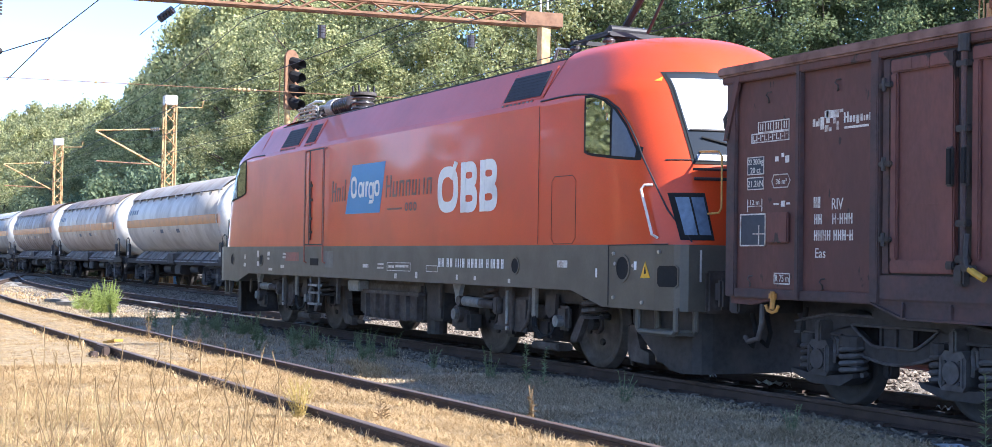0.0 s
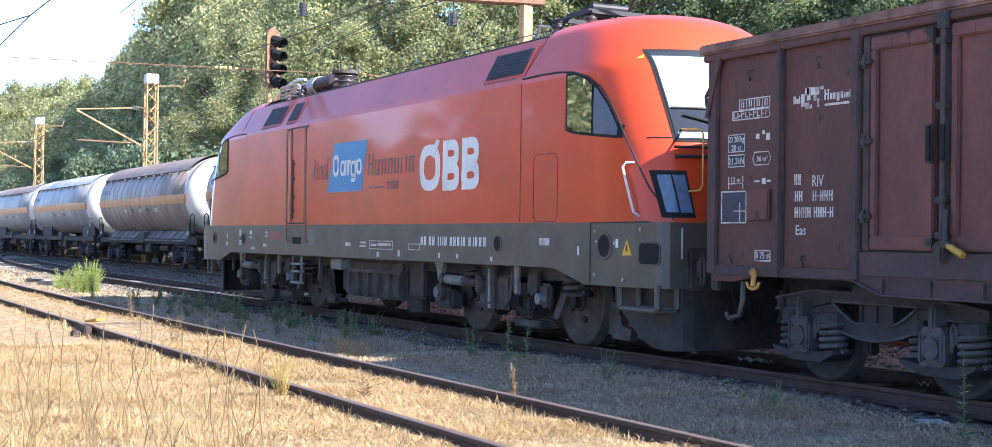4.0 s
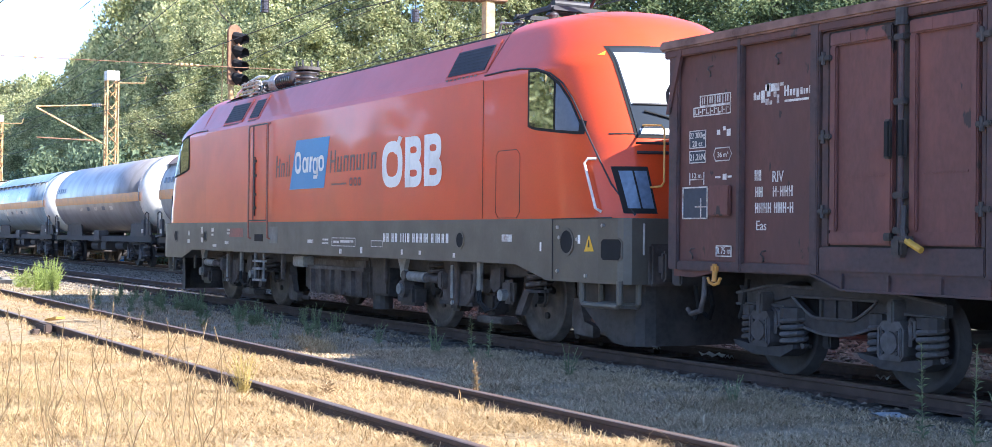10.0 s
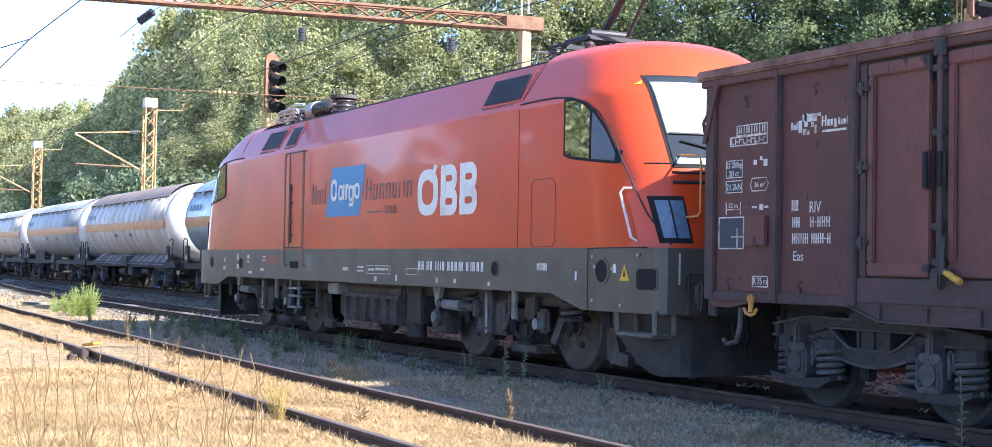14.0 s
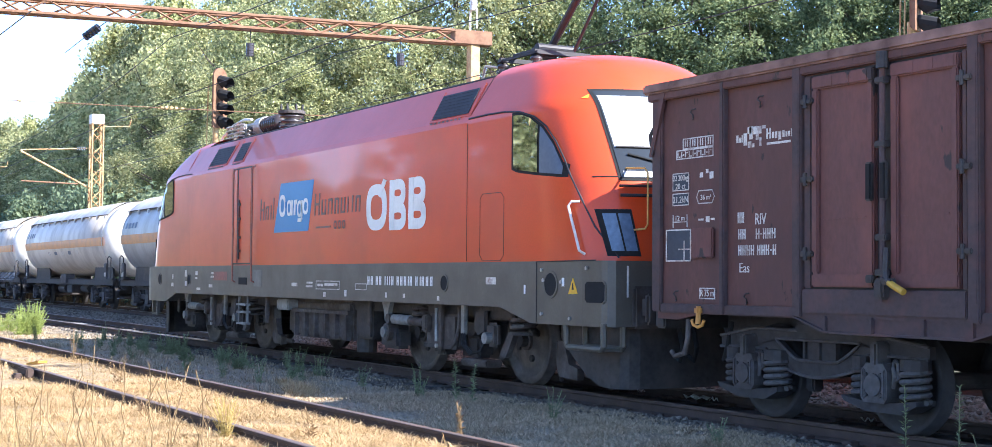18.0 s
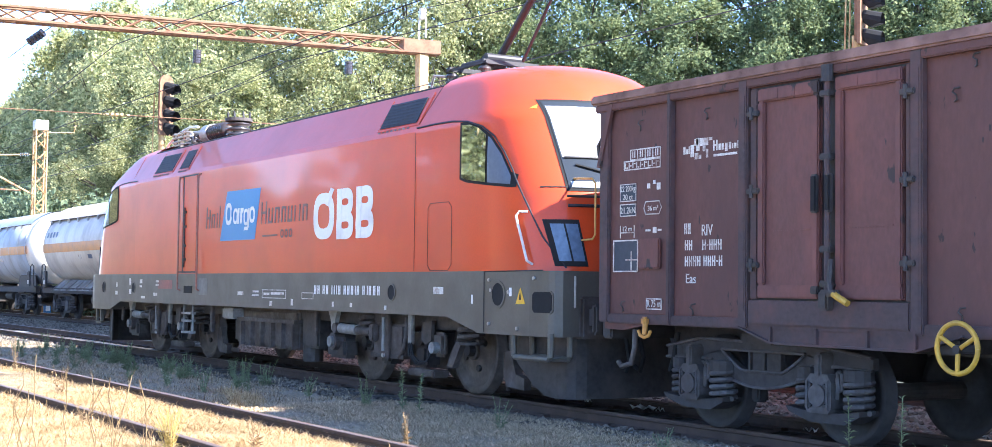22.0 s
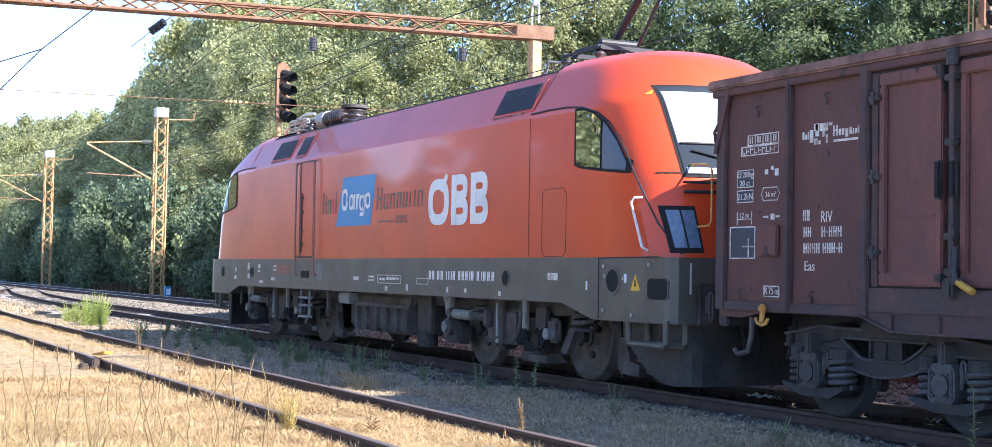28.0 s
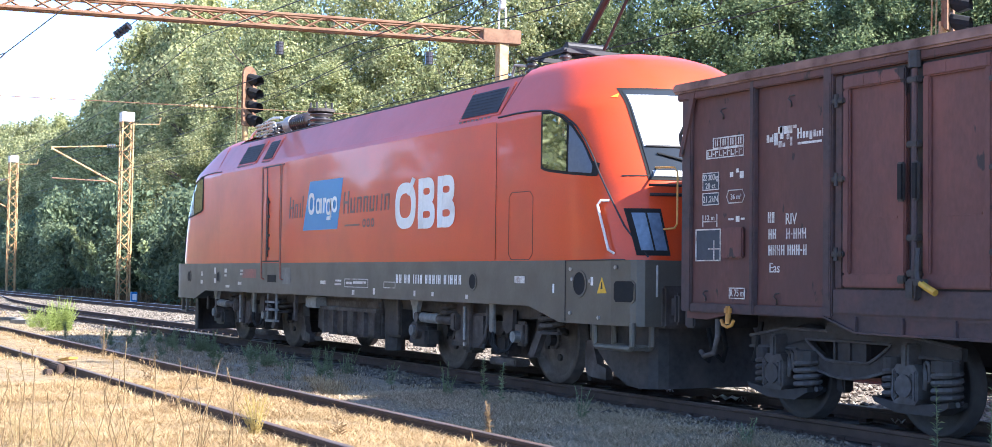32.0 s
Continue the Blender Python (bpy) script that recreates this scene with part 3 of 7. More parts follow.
    for k, rz in ((0, 0), (1, 180)):
        part("sun_blind", patch_front(-1.015, 1.015, 2.92, 3.56, 0.020, 28, 16), BLIND, ws[k], smooth=True, at=Matrix.Identity(4))
        part("blind_bar", pipe([(cab_front(y, 2.92) + 0.026, y, 2.92) for y in [-1.0 + 0.1 * i for i in range(21)]], 0.014, 6), DARK, ws[k])
        part("dash_edge", patch_front(-1.0, 1.0, 2.56, 2.63, 0.021, 28, 2), BLIND, ws[k], smooth=True)
        part("wiper_blade", pipe([(cab_front(-0.55 + 0.05 * i, 2.66 + 0.012 * i * i * 0.25) + 0.03, -0.55 + 0.05 * i, 2.66 + 0.012 * i * i * 0.25) for i in range(9)], 0.010, 5), RUBBER, ws[k])
        part("wiper", pipe([(cab_front(y, 2.60 + 0.26 * abs(y)) + 0.035, y, 2.60 + 0.26 * abs(y)) for y in [-0.9 + 0.1 * i for i in range(18)]], 0.012, 5), RUBBER, ws[k])
    # headlamps
    for y0 in (-1.25, 0.89):
        s = -0.30 if y0 < 0 else 0.30
        a, b = both_ends("headlamp", patch_front(y0, y0 + 0.36, 1.64, 2.18, 0.008, 8, 6, s * 0.5), RUBBER, loco, "slanted headlamp in a black surround")
        for yy in (0.04, 0.19):
            both_ends("lens", patch_front(y0 + yy, y0 + yy + 0.13, 1.70, 2.13, 0.02, 6, 4, s * 0.5), LENS, a)
    return loco




def side(x, z, proud=0.0):
    """A spot on the camera-side face of the middle body."""
    return (x, -lerp(HALF, z) - proud, z)


def plate(pts, proud, mat, parent, name, label=""):
    """A thin panel on the camera-side face, outline of (x, z)."""
    bm = bmesh.new()
    f = bm.faces.new([bm.verts.new(side(x, z, proud)) for x, z in pts])
    r = bmesh.ops.extrude_face_region(bm, geom=[f])
    for v in r["geom"]:
        if isinstance(v, bmesh.types.BMVert):
            v.co.y += proud + 0.004
    bmesh.ops.recalc_face_normals(bm, faces=bm.faces[:])
    return part(name, bm, mat, parent, label)


def loco_fittings(loco):
    # slanted roof vents with bright red frames
    for x0, x1, lean in ((4.84, 5.90, -0.12), (-5.0, -3.98, -0.15), (-3.52, -3.04, -0.20)):
        q = [(x0, 3.56), (x1, 3.56), (x1 + lean, 3.93), (x0 + lean, 3.93)]
        v = plate([(x0 - 0.06, 3.52), (x1 + 0.10, 3.52), (x1 + 0.12 + lean, 3.97), (x0 - 0.04 + lean, 3.97)], 0.010, RED, loco, "roof_vent", "dark slatted air intake in the roof shoulder")
        plate(q, 0.022, DARK, v, "grille")
        for i in range(7):
            k = (i + 0.5) / 7
            z = 3.57 + 0.35 * k
            part("slat", pipe([side(x0 + lean * k + 0.02, z, 0.028), side(x1 + lean * k - 0.02, z, 0.024)], 0.004, 4), DARK, v)
        part("frame_bar", pipe([side(x1 + 0.07, 3.52, -0.004), side(x1 + 0.09 + lean, 3.98, -0.004)], 0.016, 6), RED, v)
        part("frame_bar", pipe([side(x0 - 0.05, 3.52, -0.004), side(x0 - 0.03 + lean, 3.98, -0.004)], 0.016, 6), RED, v)
        part("drip_edge", pipe([side(x0 - 0.05, 3.53, 0.004), side(x1 + 0.05, 3.53, 0.004)], 0.010, 5), RED, v)
        for i in range(int((x1 - x0) / 0.12)):
            part("drip_tooth", box(x0 + i * 0.12, x0 + i * 0.12 + 0.06, -1.478, -1.455, 3.490, 3.512, 0.004), PALEGREY, v)
    part("panel_joint", pipe([side(6.0, 1.6, 0.002), side(6.0, 3.40, 0.002), side(6.0, 3.55, 0.002), side(6.0, 4.04, 0.002)], 0.004, 5), DARK, loco)
    part("roof_rib", pipe([side(-6.33, 3.45, -0.004), side(-6.45, 3.7, -0.004), side(-6.60, 4.02, -0.004)], 0.012, 6), RED, loco)
    # roof edge walk strip
    part("roof_edge_strip", pipe([(-6, -1.07, 4.065), (6, -1.07, 4.065)], 0.018, 6), DARK, loco)
    # machine-room door
    d = plate([(-3.36, 1.60), (-2.30, 1.60), (-2.30, 3.40), (-3.36, 3.40)], 0.004, DARK, loco, "door", "narrow red machine-room door between two handrails")
    plate([(-3.02, 1.63), (-2.36, 1.63), (-2.36, 3.37), (-3.02, 3.37)], 0.010, RED, d, "door_leaf")
    plate([(-3.32, 1.63), (-3.10, 1.63), (-3.10, 3.37), (-3.32, 3.37)], 0.008, RED, d, "door_post")
    for x in (-3.16, -2.13):
        part("handrail", pipe([side(x, 1.28, 0.01), side(x, 1.30, 0.06), side(x, 1.5, 0.065), side(x, 3.3, 0.065), side(x, 3.36, 0.06), side(x, 3.38, 0.01)], 0.017, 8),
             material("dull_red_handrail", (0.30, 0.11, 0.085), 0.45), d)
    for z in (1.85, 2.10, 2.45, 2.72):
        part("latch", box(-2.99, -2.87, -1.53, -1.50, z - 0.025, z + 0.025, 0.006), GRIME2, d)
    part("lock_rod", pipe([side(-2.95, 1.7, 0.02), side(-2.95, 2.8, 0.02)], 0.012, 6), DARK, d)
    # foot recess as a black box, the shade inside put into its colour
    part("foot_recess", box(-2.98, -2.48, -1.513, -1.40, 1.20, 1.39, 0.03), RUBBER, loco)
    part("end_step", join(box(-8.84, -8.78, -1.46, -1.40, 0.55, 0.86), join(box(-8.50, -8.44, -1.46, -1.40, 0.55, 0.86), box(-8.84, -8.44, -1.46, -1.30, 0.53, 0.57))), SKIRT, loco, "grey corner step below the skirt")
    part("corner_grab", pipe([(-9.26, -1.2, 1.62), (-9.34, -1.25, 1.64), (-9.34, -1.25, 2.2), (-9.26, -1.2, 2.22)], 0.016, 6), DARK, loco)
    part("skirt_bleach_mark", box(-2.18, -1.72, -1.508, -1.49, 1.20, 1.50), material("pale_scrape", (0.22, 0.22, 0.21), 0.6, vary=0.3, grain=9, second=(0.12, 0.12, 0.11), amount=0.6), loco)
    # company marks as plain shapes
    plate([(-1.15, 2.145), (0.45, 2.14), (0.68, 2.98), (-0.835, 2.99)], 0.004, BLUE, loco, "company_mark", "blue slanted company mark with white edge")
    def ring(cx, cz, rx, rz, hole, n=32, y=-1.503):
        bm = bmesh.new()
        a, b = [], []
        for i in range(n):
            t = i * math.tau / n
            a.append(bm.verts.new((cx + rx * math.copysign(abs(math.cos(t)) ** 0.75, math.cos(t)), y, cz + rz * math.copysign(abs(math.sin(t)) ** 0.75, math.sin(t)))))
            b.append(bm.verts.new((cx + hole * rx * math.copysign(abs(math.cos(t)) ** 0.75, math.cos(t)), y, cz + (rz - (1 - hole) * rx) * math.copysign(abs(math.sin(t)) ** 0.75, math.sin(t)))))
        for i in range(n):
            bm.faces.new((a[i], a[(i + 1) % n], b[(i + 1) % n], b[i]))
        return bm
    for cx, cz, rx, rz in ((-0.73, 2.60, 0.15, 0.19), (-0.41, 2.55, 0.11, 0.135), (0.07, 2.52, 0.11, 0.14), (0.34, 2.55, 0.12, 0.135)):
        part("company_mark_ring", ring(cx, cz, rx, rz, 0.50, 24, -1.511), WHITE, loco)
    plate([(-0.60, 2.55), (-0.55, 2.55), (-0.55, 2.66), (-0.60, 2.66)], 0.012, BLUE, loco, "company_mark_bar")
    for x0, x1, z0, z1 in ((-0.33, -0.26, 2.42, 2.68), (-0.20, -0.13, 2.42, 2.68), (-0.13, -0.07, 2.60, 2.68), (0.13, 0.19, 2.34, 2.66), (-0.02, 0.15, 2.30, 2.36)):
        plate([(x0, z0), (x1, z0), (x1 + 0.02, z1), (x0 + 0.02, z1)], 0.011, WHITE, loco, "company_mark_bar")
    def worn(x, w, h, tall=0.0, shut=0.6):
        """Two thin worn strokes and a bar between them."""
        e = 0.052
        for a0, hh in ((x, h + tall), (x + w - e, h)):
            plate([(a0, 2.38), (a0 + e, 2.38), (a0 + e + hh * 0.08, 2.38 + hh), (a0 + hh * 0.08, 2.38 + hh)], 0.004, GHOST, loco, "worn_company_mark")
        z = 2.38 + h * shut
        plate([(x + e, z), (x + w - e + 0.03, z), (x + w - e + 0.03, z + 0.04), (x + e, z + 0.04)], 0.005, GHOST, loco, "worn_company_mark")
    for x, w, h, tall, shut in ((-1.86, 0.20, 0.33, 0.05, 0.5), (-1.60, 0.17, 0.24, 0.0, 0.86), (0.70, 0.23, 0.36, 0.0, 0.45), (1.00, 0.19, 0.25, 0.0, 0.0), (1.27, 0.19, 0.25, 0.0, 0.86),
                                (1.54, 0.18, 0.25, 0.0, 0.86), (1.79, 0.18, 0.25, 0.0, 0.0), (2.36, 0.19, 0.25, 0.0, 0.86)):
        worn(x, w, h, tall, shut)
    for x, h in ((-1.34, 0.26), (-1.22, 0.38), (2.05, 0.25), (2.23, 0.26)):
        plate([(x, 2.38), (x + 0.045, 2.38), (x + 0.045 + h * 0.08, 2.38 + h), (x + h * 0.08, 2.38 + h)], 0.004, GHOST, loco, "worn_company_mark")
    plate([(0.78, 2.17), (1.40, 2.17), (1.40, 2.20), (0.78, 2.20)], 0.004, GHOST, loco, "worn_company_mark")
    for x in (1.54, 1.71, 1.88):
        part("worn_company_mark", ring(x + 0.06, 2.205, 0.065, 0.07, 0.5, 16, -1.507), GHOST, loco)
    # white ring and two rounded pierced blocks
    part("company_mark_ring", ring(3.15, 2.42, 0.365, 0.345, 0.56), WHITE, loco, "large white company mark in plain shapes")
    plate([(3.20, 2.60), (3.29, 2.56), (3.50, 2.80), (3.39, 2.83)], 0.008, WHITE, loco, "company_mark_bar")
    for x in (3.62, 4.26):
        part("company_mark_block", join(ring(x + 0.26, 2.60, 0.26, 0.20, 0.42), ring(x + 0.265, 2.265, 0.285, 0.205, 0.46, 32, -1.507)), WHITE, loco)
        plate([(x, 2.065), (x + 0.15, 2.065), (x + 0.15, 2.795), (x, 2.795)], 0.011, WHITE, loco, "company_mark_block")
    # running number and stencils as bars
    x = 2.86
    for w in (0.12, 0.12, 0, 0.12, 0.12, 0, 0.08, 0.08, 0.08, 0.12, 0, 0.12, 0.12, 0.12, 0.07, 0.12, 0, 0.13, 0.07, 0.13, 0.13, 0.13):
        if w:
            for dx in ((0.008, 0.052) if w > 0.1 else (0.02,)):
                plate([(x + dx, 1.265), (x + dx + 0.026, 1.265), (x + dx + 0.026, 1.395), (x + dx, 1.395)], 0.008, WHITE, loco, "running_number_bar")
            if w > 0.1:
                plate([(x + 0.034, 1.32), (x + 0.052, 1.32), (x + 0.052, 1.342), (x + 0.034, 1.342)], 0.008, WHITE, loco, "running_number_bar")
        x += w or 0.06
    for x, z, w, h in ((2.41, 1.185, 0.43, 0.10), (0.83, 1.18, 0.97, 0.14), (0.42, 1.27, 0.26, 0.03), (0.40, 1.21, 0.28, 0.03), (-0.25, 1.22, 0.26, 0.06), (6.54, 1.30, 0.26, 0.09),
                       (-4.72, 1.16, 0.22, 0.06), (-4.60, 1.42, 0.2, 0.04), (-4.6, 1.35, 0.2, 0.04), (-5.6, 1.40, 0.16, 0.08), (-5.62, 1.32, 0.16, 0.04), (-6.3, 1.36, 0.12, 0.14), (-6.3, 1.18, 0.14, 0.1),
                       (-7.2, 1.32, 0.1, 0.1), (-7.25, 1.16, 0.16, 0.08), (-5.5, 1.10, 0.24, 0.05), (1.15, 1.06, 0.1, 0.08), (2.0, 1.08, 0.08, 0.10), (3.5, 1.08, 0.06, 0.08), (4.1, 1.09, 0.07, 0.06), (5.17, 1.07, 0.07, 0.06)):
        e = thickness = 0.012
        if w > 0.4:
            for a, b, c, d2 in ((x, x + w, z, z + e), (x, x + w, z + h - e, z + h), (x, x + e, z, z + h), (x + w - e, x + w, z, z + h), (x + 0.06, x + 0.3, z + 0.05, z + h - 0.05), (x + 0.36, x + w - 0.08, z + 0.06, z + h - 0.04)):
                plate([(a, c), (b, c), (b, d2), (a, d2)], 0.008, FADED, loco, "stencil_bar")
        else:
            plate([(x, z), (x + w, z), (x + w, z + h), (x, z + h)], 0.008, FADED, loco, "stencil_bar")
    plate([(-4.45, 1.30), (-3.62, 1.30), (-3.62, 1.47), (-4.45, 1.47)], 0.008, material("dull_red_stencil", (0.30, 0.09, 0.07), 0.6, second=(0.14, 0.1, 0.09), amount=0.5), loco, "red_stencil_plate")
    # ports in the skirt
    for x, r in ((5.38, 0.10), (8.12, 0.135), (-6.0, 0.10), (-8.1, 0.11)):
        p = part("socket_port", rod((x, -1.512, 1.31), (x, -1.44, 1.31), r, 20), RUBBER, loco)
        part("port_rim", lathe([(-1.516, r), (-1.516, r * 1.22), (-1.50, r * 1.22), (-1.50, r)], "y", 20, (x, 0, 1.31), None, False), SKIRT, p)
    def foothold(g, proud):
        bm = bmesh.new()
        x0, x1, z0, z1, c = 8.86 - g, 9.17 + g, 1.11 - g, 1.345 + g, 0.035
        pts = [(x0 + c, z0), (x1 - c, z0), (x1, z0 + c), (x1, z1 - c), (x1 - c, z1), (x0 + c, z1), (x0, z1 - c), (x0, z0 + c)]
        f = bm.faces.new([bm.verts.new((x, -lerp([(8.80, 1.505), (9.12, 1.455)], x) - proud if x < 9.12 else -1.455 + (x - 9.12) * 0.3 - proud, z)) for x, z in pts])
        r = bmesh.ops.extrude_face_region(bm, geom=[f])
        for v in r["geom"]:
            if isinstance(v, bmesh.types.BMVert):
                v.co.y += 0.06
        bmesh.ops.recalc_face_normals(bm, faces=bm.faces[:])
        return bm
    # foothold without depth: a black plate paints the shade in the hole
    rec = part("step_recess", foothold(0.014, 0.006), SKIRT, loco, "rounded dark foothold")
    part("recess_void", foothold(0.0, 0.012), RUBBER, rec)
    w = plate([(8.51, 1.20), (8.71, 1.205), (8.61, 1.39)], 0.010, YELLOW, loco, "warning_triangle", "yellow warning triangle")
    plate([(8.59, 1.25), (8.63, 1.25), (8.615, 1.33), (8.605, 1.33)], 0.014, DARK, w, "warning_symbol")
    plate([(8.37, 1.29), (8.42, 1.29), (8.42, 1.39), (8.37, 1.39)], 0.010, WHITE, loco, "white_mark")
    plate([(7.50, 1.19), (7.535, 1.19), (7.535, 1.30), (7.50, 1.30)], 0.010, WHITE, loco, "end_mark")
    for x, z in ((8.9, 1.50), (7.92, 1.48), (7.92, 0.96), (8.55, 0.92), (7.96, 1.36), (8.36, 1.34)):
        part("bolt", rod((x, -1.525, z), (x, -1.50, z), 0.022, 8), GALV, loco)
    # step frame below the cab
    for y in (-1.46, -1.2):
        part("step_frame", pipe([(8.40, y, 0.86), (8.41, y, 0.62), (8.44, y, 0.59), (9.14, y, 0.59), (9.18, y, 0.62), (9.18, y, 0.88)], 0.036, 8), SKIRT, loco)
    part("step_tread", box(8.42, 9.16, -1.46, -1.2, 0.565, 0.60), SKIRT, loco)
    # cab handrails
    white = material("white_handrail", (0.72, 0.66, 0.62), 0.4)
    part("cab_handrail", pipe([(8.62, -cab_side(8.62, 2.3) - 0.01, 2.27), (8.56, -cab_side(8.56, 2.3) - 0.06, 2.27), (8.53, -cab_side(8.53, 2.24) - 0.07, 2.22), (8.72, -cab_side(8.72, 1.7) - 0.07, 1.70), (8.74, -cab_side(8.74, 1.66) - 0.01, 1.66)], 0.016, 8), white, loco)
    for sx in (1, -1):
        part("front_rail", pipe([(sx * (cab_front(y, 2.34) + 0.07), y, 2.34) for y in [-1.1 + 0.1 * i for i in range(23)]], 0.020, 6), DARK, loco)
        part("front_rail", pipe([(sx * (cab_front(y, 2.45) + 0.07), y, 2.45) for y in [-1.1 + 0.1 * i for i in range(23)]], 0.016, 6), DARK, loco)
        for y in (-0.75, 0.75):
            part("front_handrail", pipe([(sx * 8.85, y * 1.27, 2.66), (sx * 9.24, y * 1.27, 2.64), (sx * 9.30, y * 1.27, 2.58), (sx * 9.30, y * 1.27, 2.0), (sx * 9.25, y * 1.27, 1.95), (sx * 8.95, y * 1.27, 1.94)], 0.012, 8),
                 material("ochre_handrail", (0.55, 0.30, 0.08), 0.45), loco)
            b = part("buffer", box(sx * 9.28 - 0.18, sx * 9.28 + 0.18, y * 1.167 - 0.14, y * 1.167 + 0.14, 0.93, 1.2, 0.04), GRIME, loco)
            part("buffer_plate", box(sx * 9.60 - 0.04, sx * 9.60 + 0.04, y * 1.167 - 0.31, y * 1.167 + 0.31, 0.88, 1.22, 0.03), GRIME, b)
            part("buffer_housing", box(sx * 9.17 - 0.12, sx * 9.17 + 0.12, y * 1.167 - 0.24, y * 1.167 + 0.24, 0.82, 1.30, 0.03), GRIME2, b)
        part("side_grab", pipe([(sx * 9.12, -1.18, 1.54), (sx * 9.24, -1.18, 1.52), (sx * 9.24, -1.18, 1.18), (sx * 9.12, -1.18, 1.15)], 0.015, 6), GALV, loco)
        part("coupling_hook", pipe([(sx * 9.1, 0, 1.0), (sx * 9.4, 0, 1.0), (sx * 9.5, 0, 0.9), (sx * 9.62, 0, 0.7), (sx * 9.75, 0, 0.85)], 0.05, 8), GRIME, loco)
        for y in (-0.5, -0.3, 0.4):
            part("brake_hose", pipe([(sx * 9.1, y, 0.95), (sx * 9.28, y, 0.85), (sx * 9.36, y, 0.6), (sx * 9.3, y, 0.45), (sx * 9.2, y, 0.5)], 0.028, 8), RUBBER, loco)
        # ploughs
        half = [(7.78, 1.14), (8.02, 1.15), (8.35, 1.15)] * (sx > 0) + [(8.62, 1.15), (8.84, 1.14), (8.97, 1.10), (9.05, 1.02), (9.09, 0.90), (9.10, 0.5)]
        plan = [(x, -y) for x, y in half] + [(9.10, 0.0)] + half[::-1]
        foot = lambda x: lerp([(7.78, 0.66), (8.02, 0.48), (8.35, 0.25), (8.62, 0.14), (8.80, 0.12), (9.2, 0.13)], x)
        pl = sheet([[(sx * x, sx * y, 0.84) for x, y in plan], [(sx * x, sx * y, (0.84 + foot(x)) / 2) for x, y in plan], [(sx * x, sx * y, foot(x)) for x, y in plan]])
        bmesh.ops.recalc_face_normals(pl, faces=pl.faces[:])
        bmesh.ops.solidify(pl, geom=pl.faces[:], thickness=0.03)
        bmesh.ops.recalc_face_normals(pl, faces=pl.faces[:])
        part("plough", pl, GRIME, loco, "dark grimy rail guard plate")
    part("underframe", box(-8.9, 8.9, -1.15, 1.15, 0.86, 1.3), GRIME, loco)
    # transformer tank and boxes between the bogies
    tank = part("transformer_tank", box(-0.72, 1.62, -1.22, 1.22, 0.36, 1.0, 0.05), GRIME2, loco, "dusty ribbed transformer tank")
    for i in range(6):
        part("rib", box(-0.68 + i * 0.44, -0.62 + i * 0.44, -1.29, -1.2, 0.38, 0.82), GRIME2, tank)
    part("tank_ledge", box(-0.77, 1.66, -1.30, -1.18, 0.78, 0.84), GRIME2, tank)
    part("equipment_box", box(1.75, 2.35, -1.2, 1.2, 0.42, 1.0, 0.04), GRIME, loco)
    part("equipment_box", box(-1.4, -0.6, -1.1, 1.1, 0.40, 0.9, 0.04), GRIME, loco)
    part("drain_pot", rod((1.75, -1.0, 0.2), (1.75, -1.0, 0.5), 0.16, 14), GRIME, loco)
    lad = part("ladder", pipe([(-3.15, -1.42, 1.05), (-3.15, -1.42, 0.5)], 0.024, 6), PALEGREY, loco, "short steel access ladder")
    part("ladder_side", pipe([(-2.68, -1.42, 1.05), (-2.68, -1.42, 0.5)], 0.024, 6), PALEGREY, lad)
    for z in (0.51, 0.72, 0.86):
        part("rung", box(-3.17, -2.66, -1.47, -1.37, z - 0.02, z + 0.02), PALEGREY, lad)
    part("support_bar", box(-1.95, -1.85, -1.36, -1.30, 0.55, 1.04, 0.01), GRIME2, loco)
    part("junction_box", box(-1.40, -0.86, -1.34, -1.0, 0.80, 0.99, 0.02), PALEGREY, loco)
    # bogies
    for c in (-4.95, 4.95):
        bg = thing("bogie", "", "")
        bg.parent = loco
        bg.matrix_basis = pose(c, 0, 0)
        for sy in (-1, 1):
            y = sy * 1.25
            out = lambda d: y + sy * d
            lo, hi = sorted((sy * 0.95, sy * 1.12))
            part("bogie_frame", prism([(-2.45, 0.94), (-1.9, 1.0), (-0.9, 0.98), (-0.6, 0.78), (0.6, 0.78), (0.9, 0.98), (1.9, 1.0), (2.45, 0.94), (2.4, 0.86), (0.85, 0.82), (0.55, 0.60), (-0.55, 0.60), (-0.85, 0.82), (-2.4, 0.86)], lo, hi), GRIME, bg)
            part("hanger_bar", box(-2.56, -2.46, min(y, out(0.04)), max(y, out(0.04)), 0.62, 1.03, 0.01), GRIME2, bg)
            part("damper_bracket", prism([(-1.98, 1.04), (-1.66, 1.04), (-1.74, 0.86), (-1.72, 0.74), (-1.86, 0.74), (-1.88, 0.88)], min(y, out(0.07)), max(y, out(0.07))), PALEGREY, bg)
            part("yaw_damper", rod((-1.55, out(0.05), 0.77), (-1.0, out(0.05), 0.76), 0.075, 16), PALEGREY, bg, "pale grey horizontal damper")
            part("damper_sleeve", rod((-1.0, out(0.05), 0.76), (-0.55, out(0.05), 0.745), 0.062, 16), GRIME2, bg)
            part("damper_eye", rod((-1.70, out(0.01), 0.77), (-1.70, out(0.10), 0.77), 0.075, 14), GRIME2, bg)
            part("damper_mount", box(-0.56, -0.42, min(y, out(0.10)), max(y, out(0.10)), 0.62, 0.86, 0.02), GRIME2, bg)
            part("brake_actuator", rod((-1.80, out(-0.08), 0.57), (-1.80, out(0.08), 0.57), 0.13, 18), GRIME2, bg)
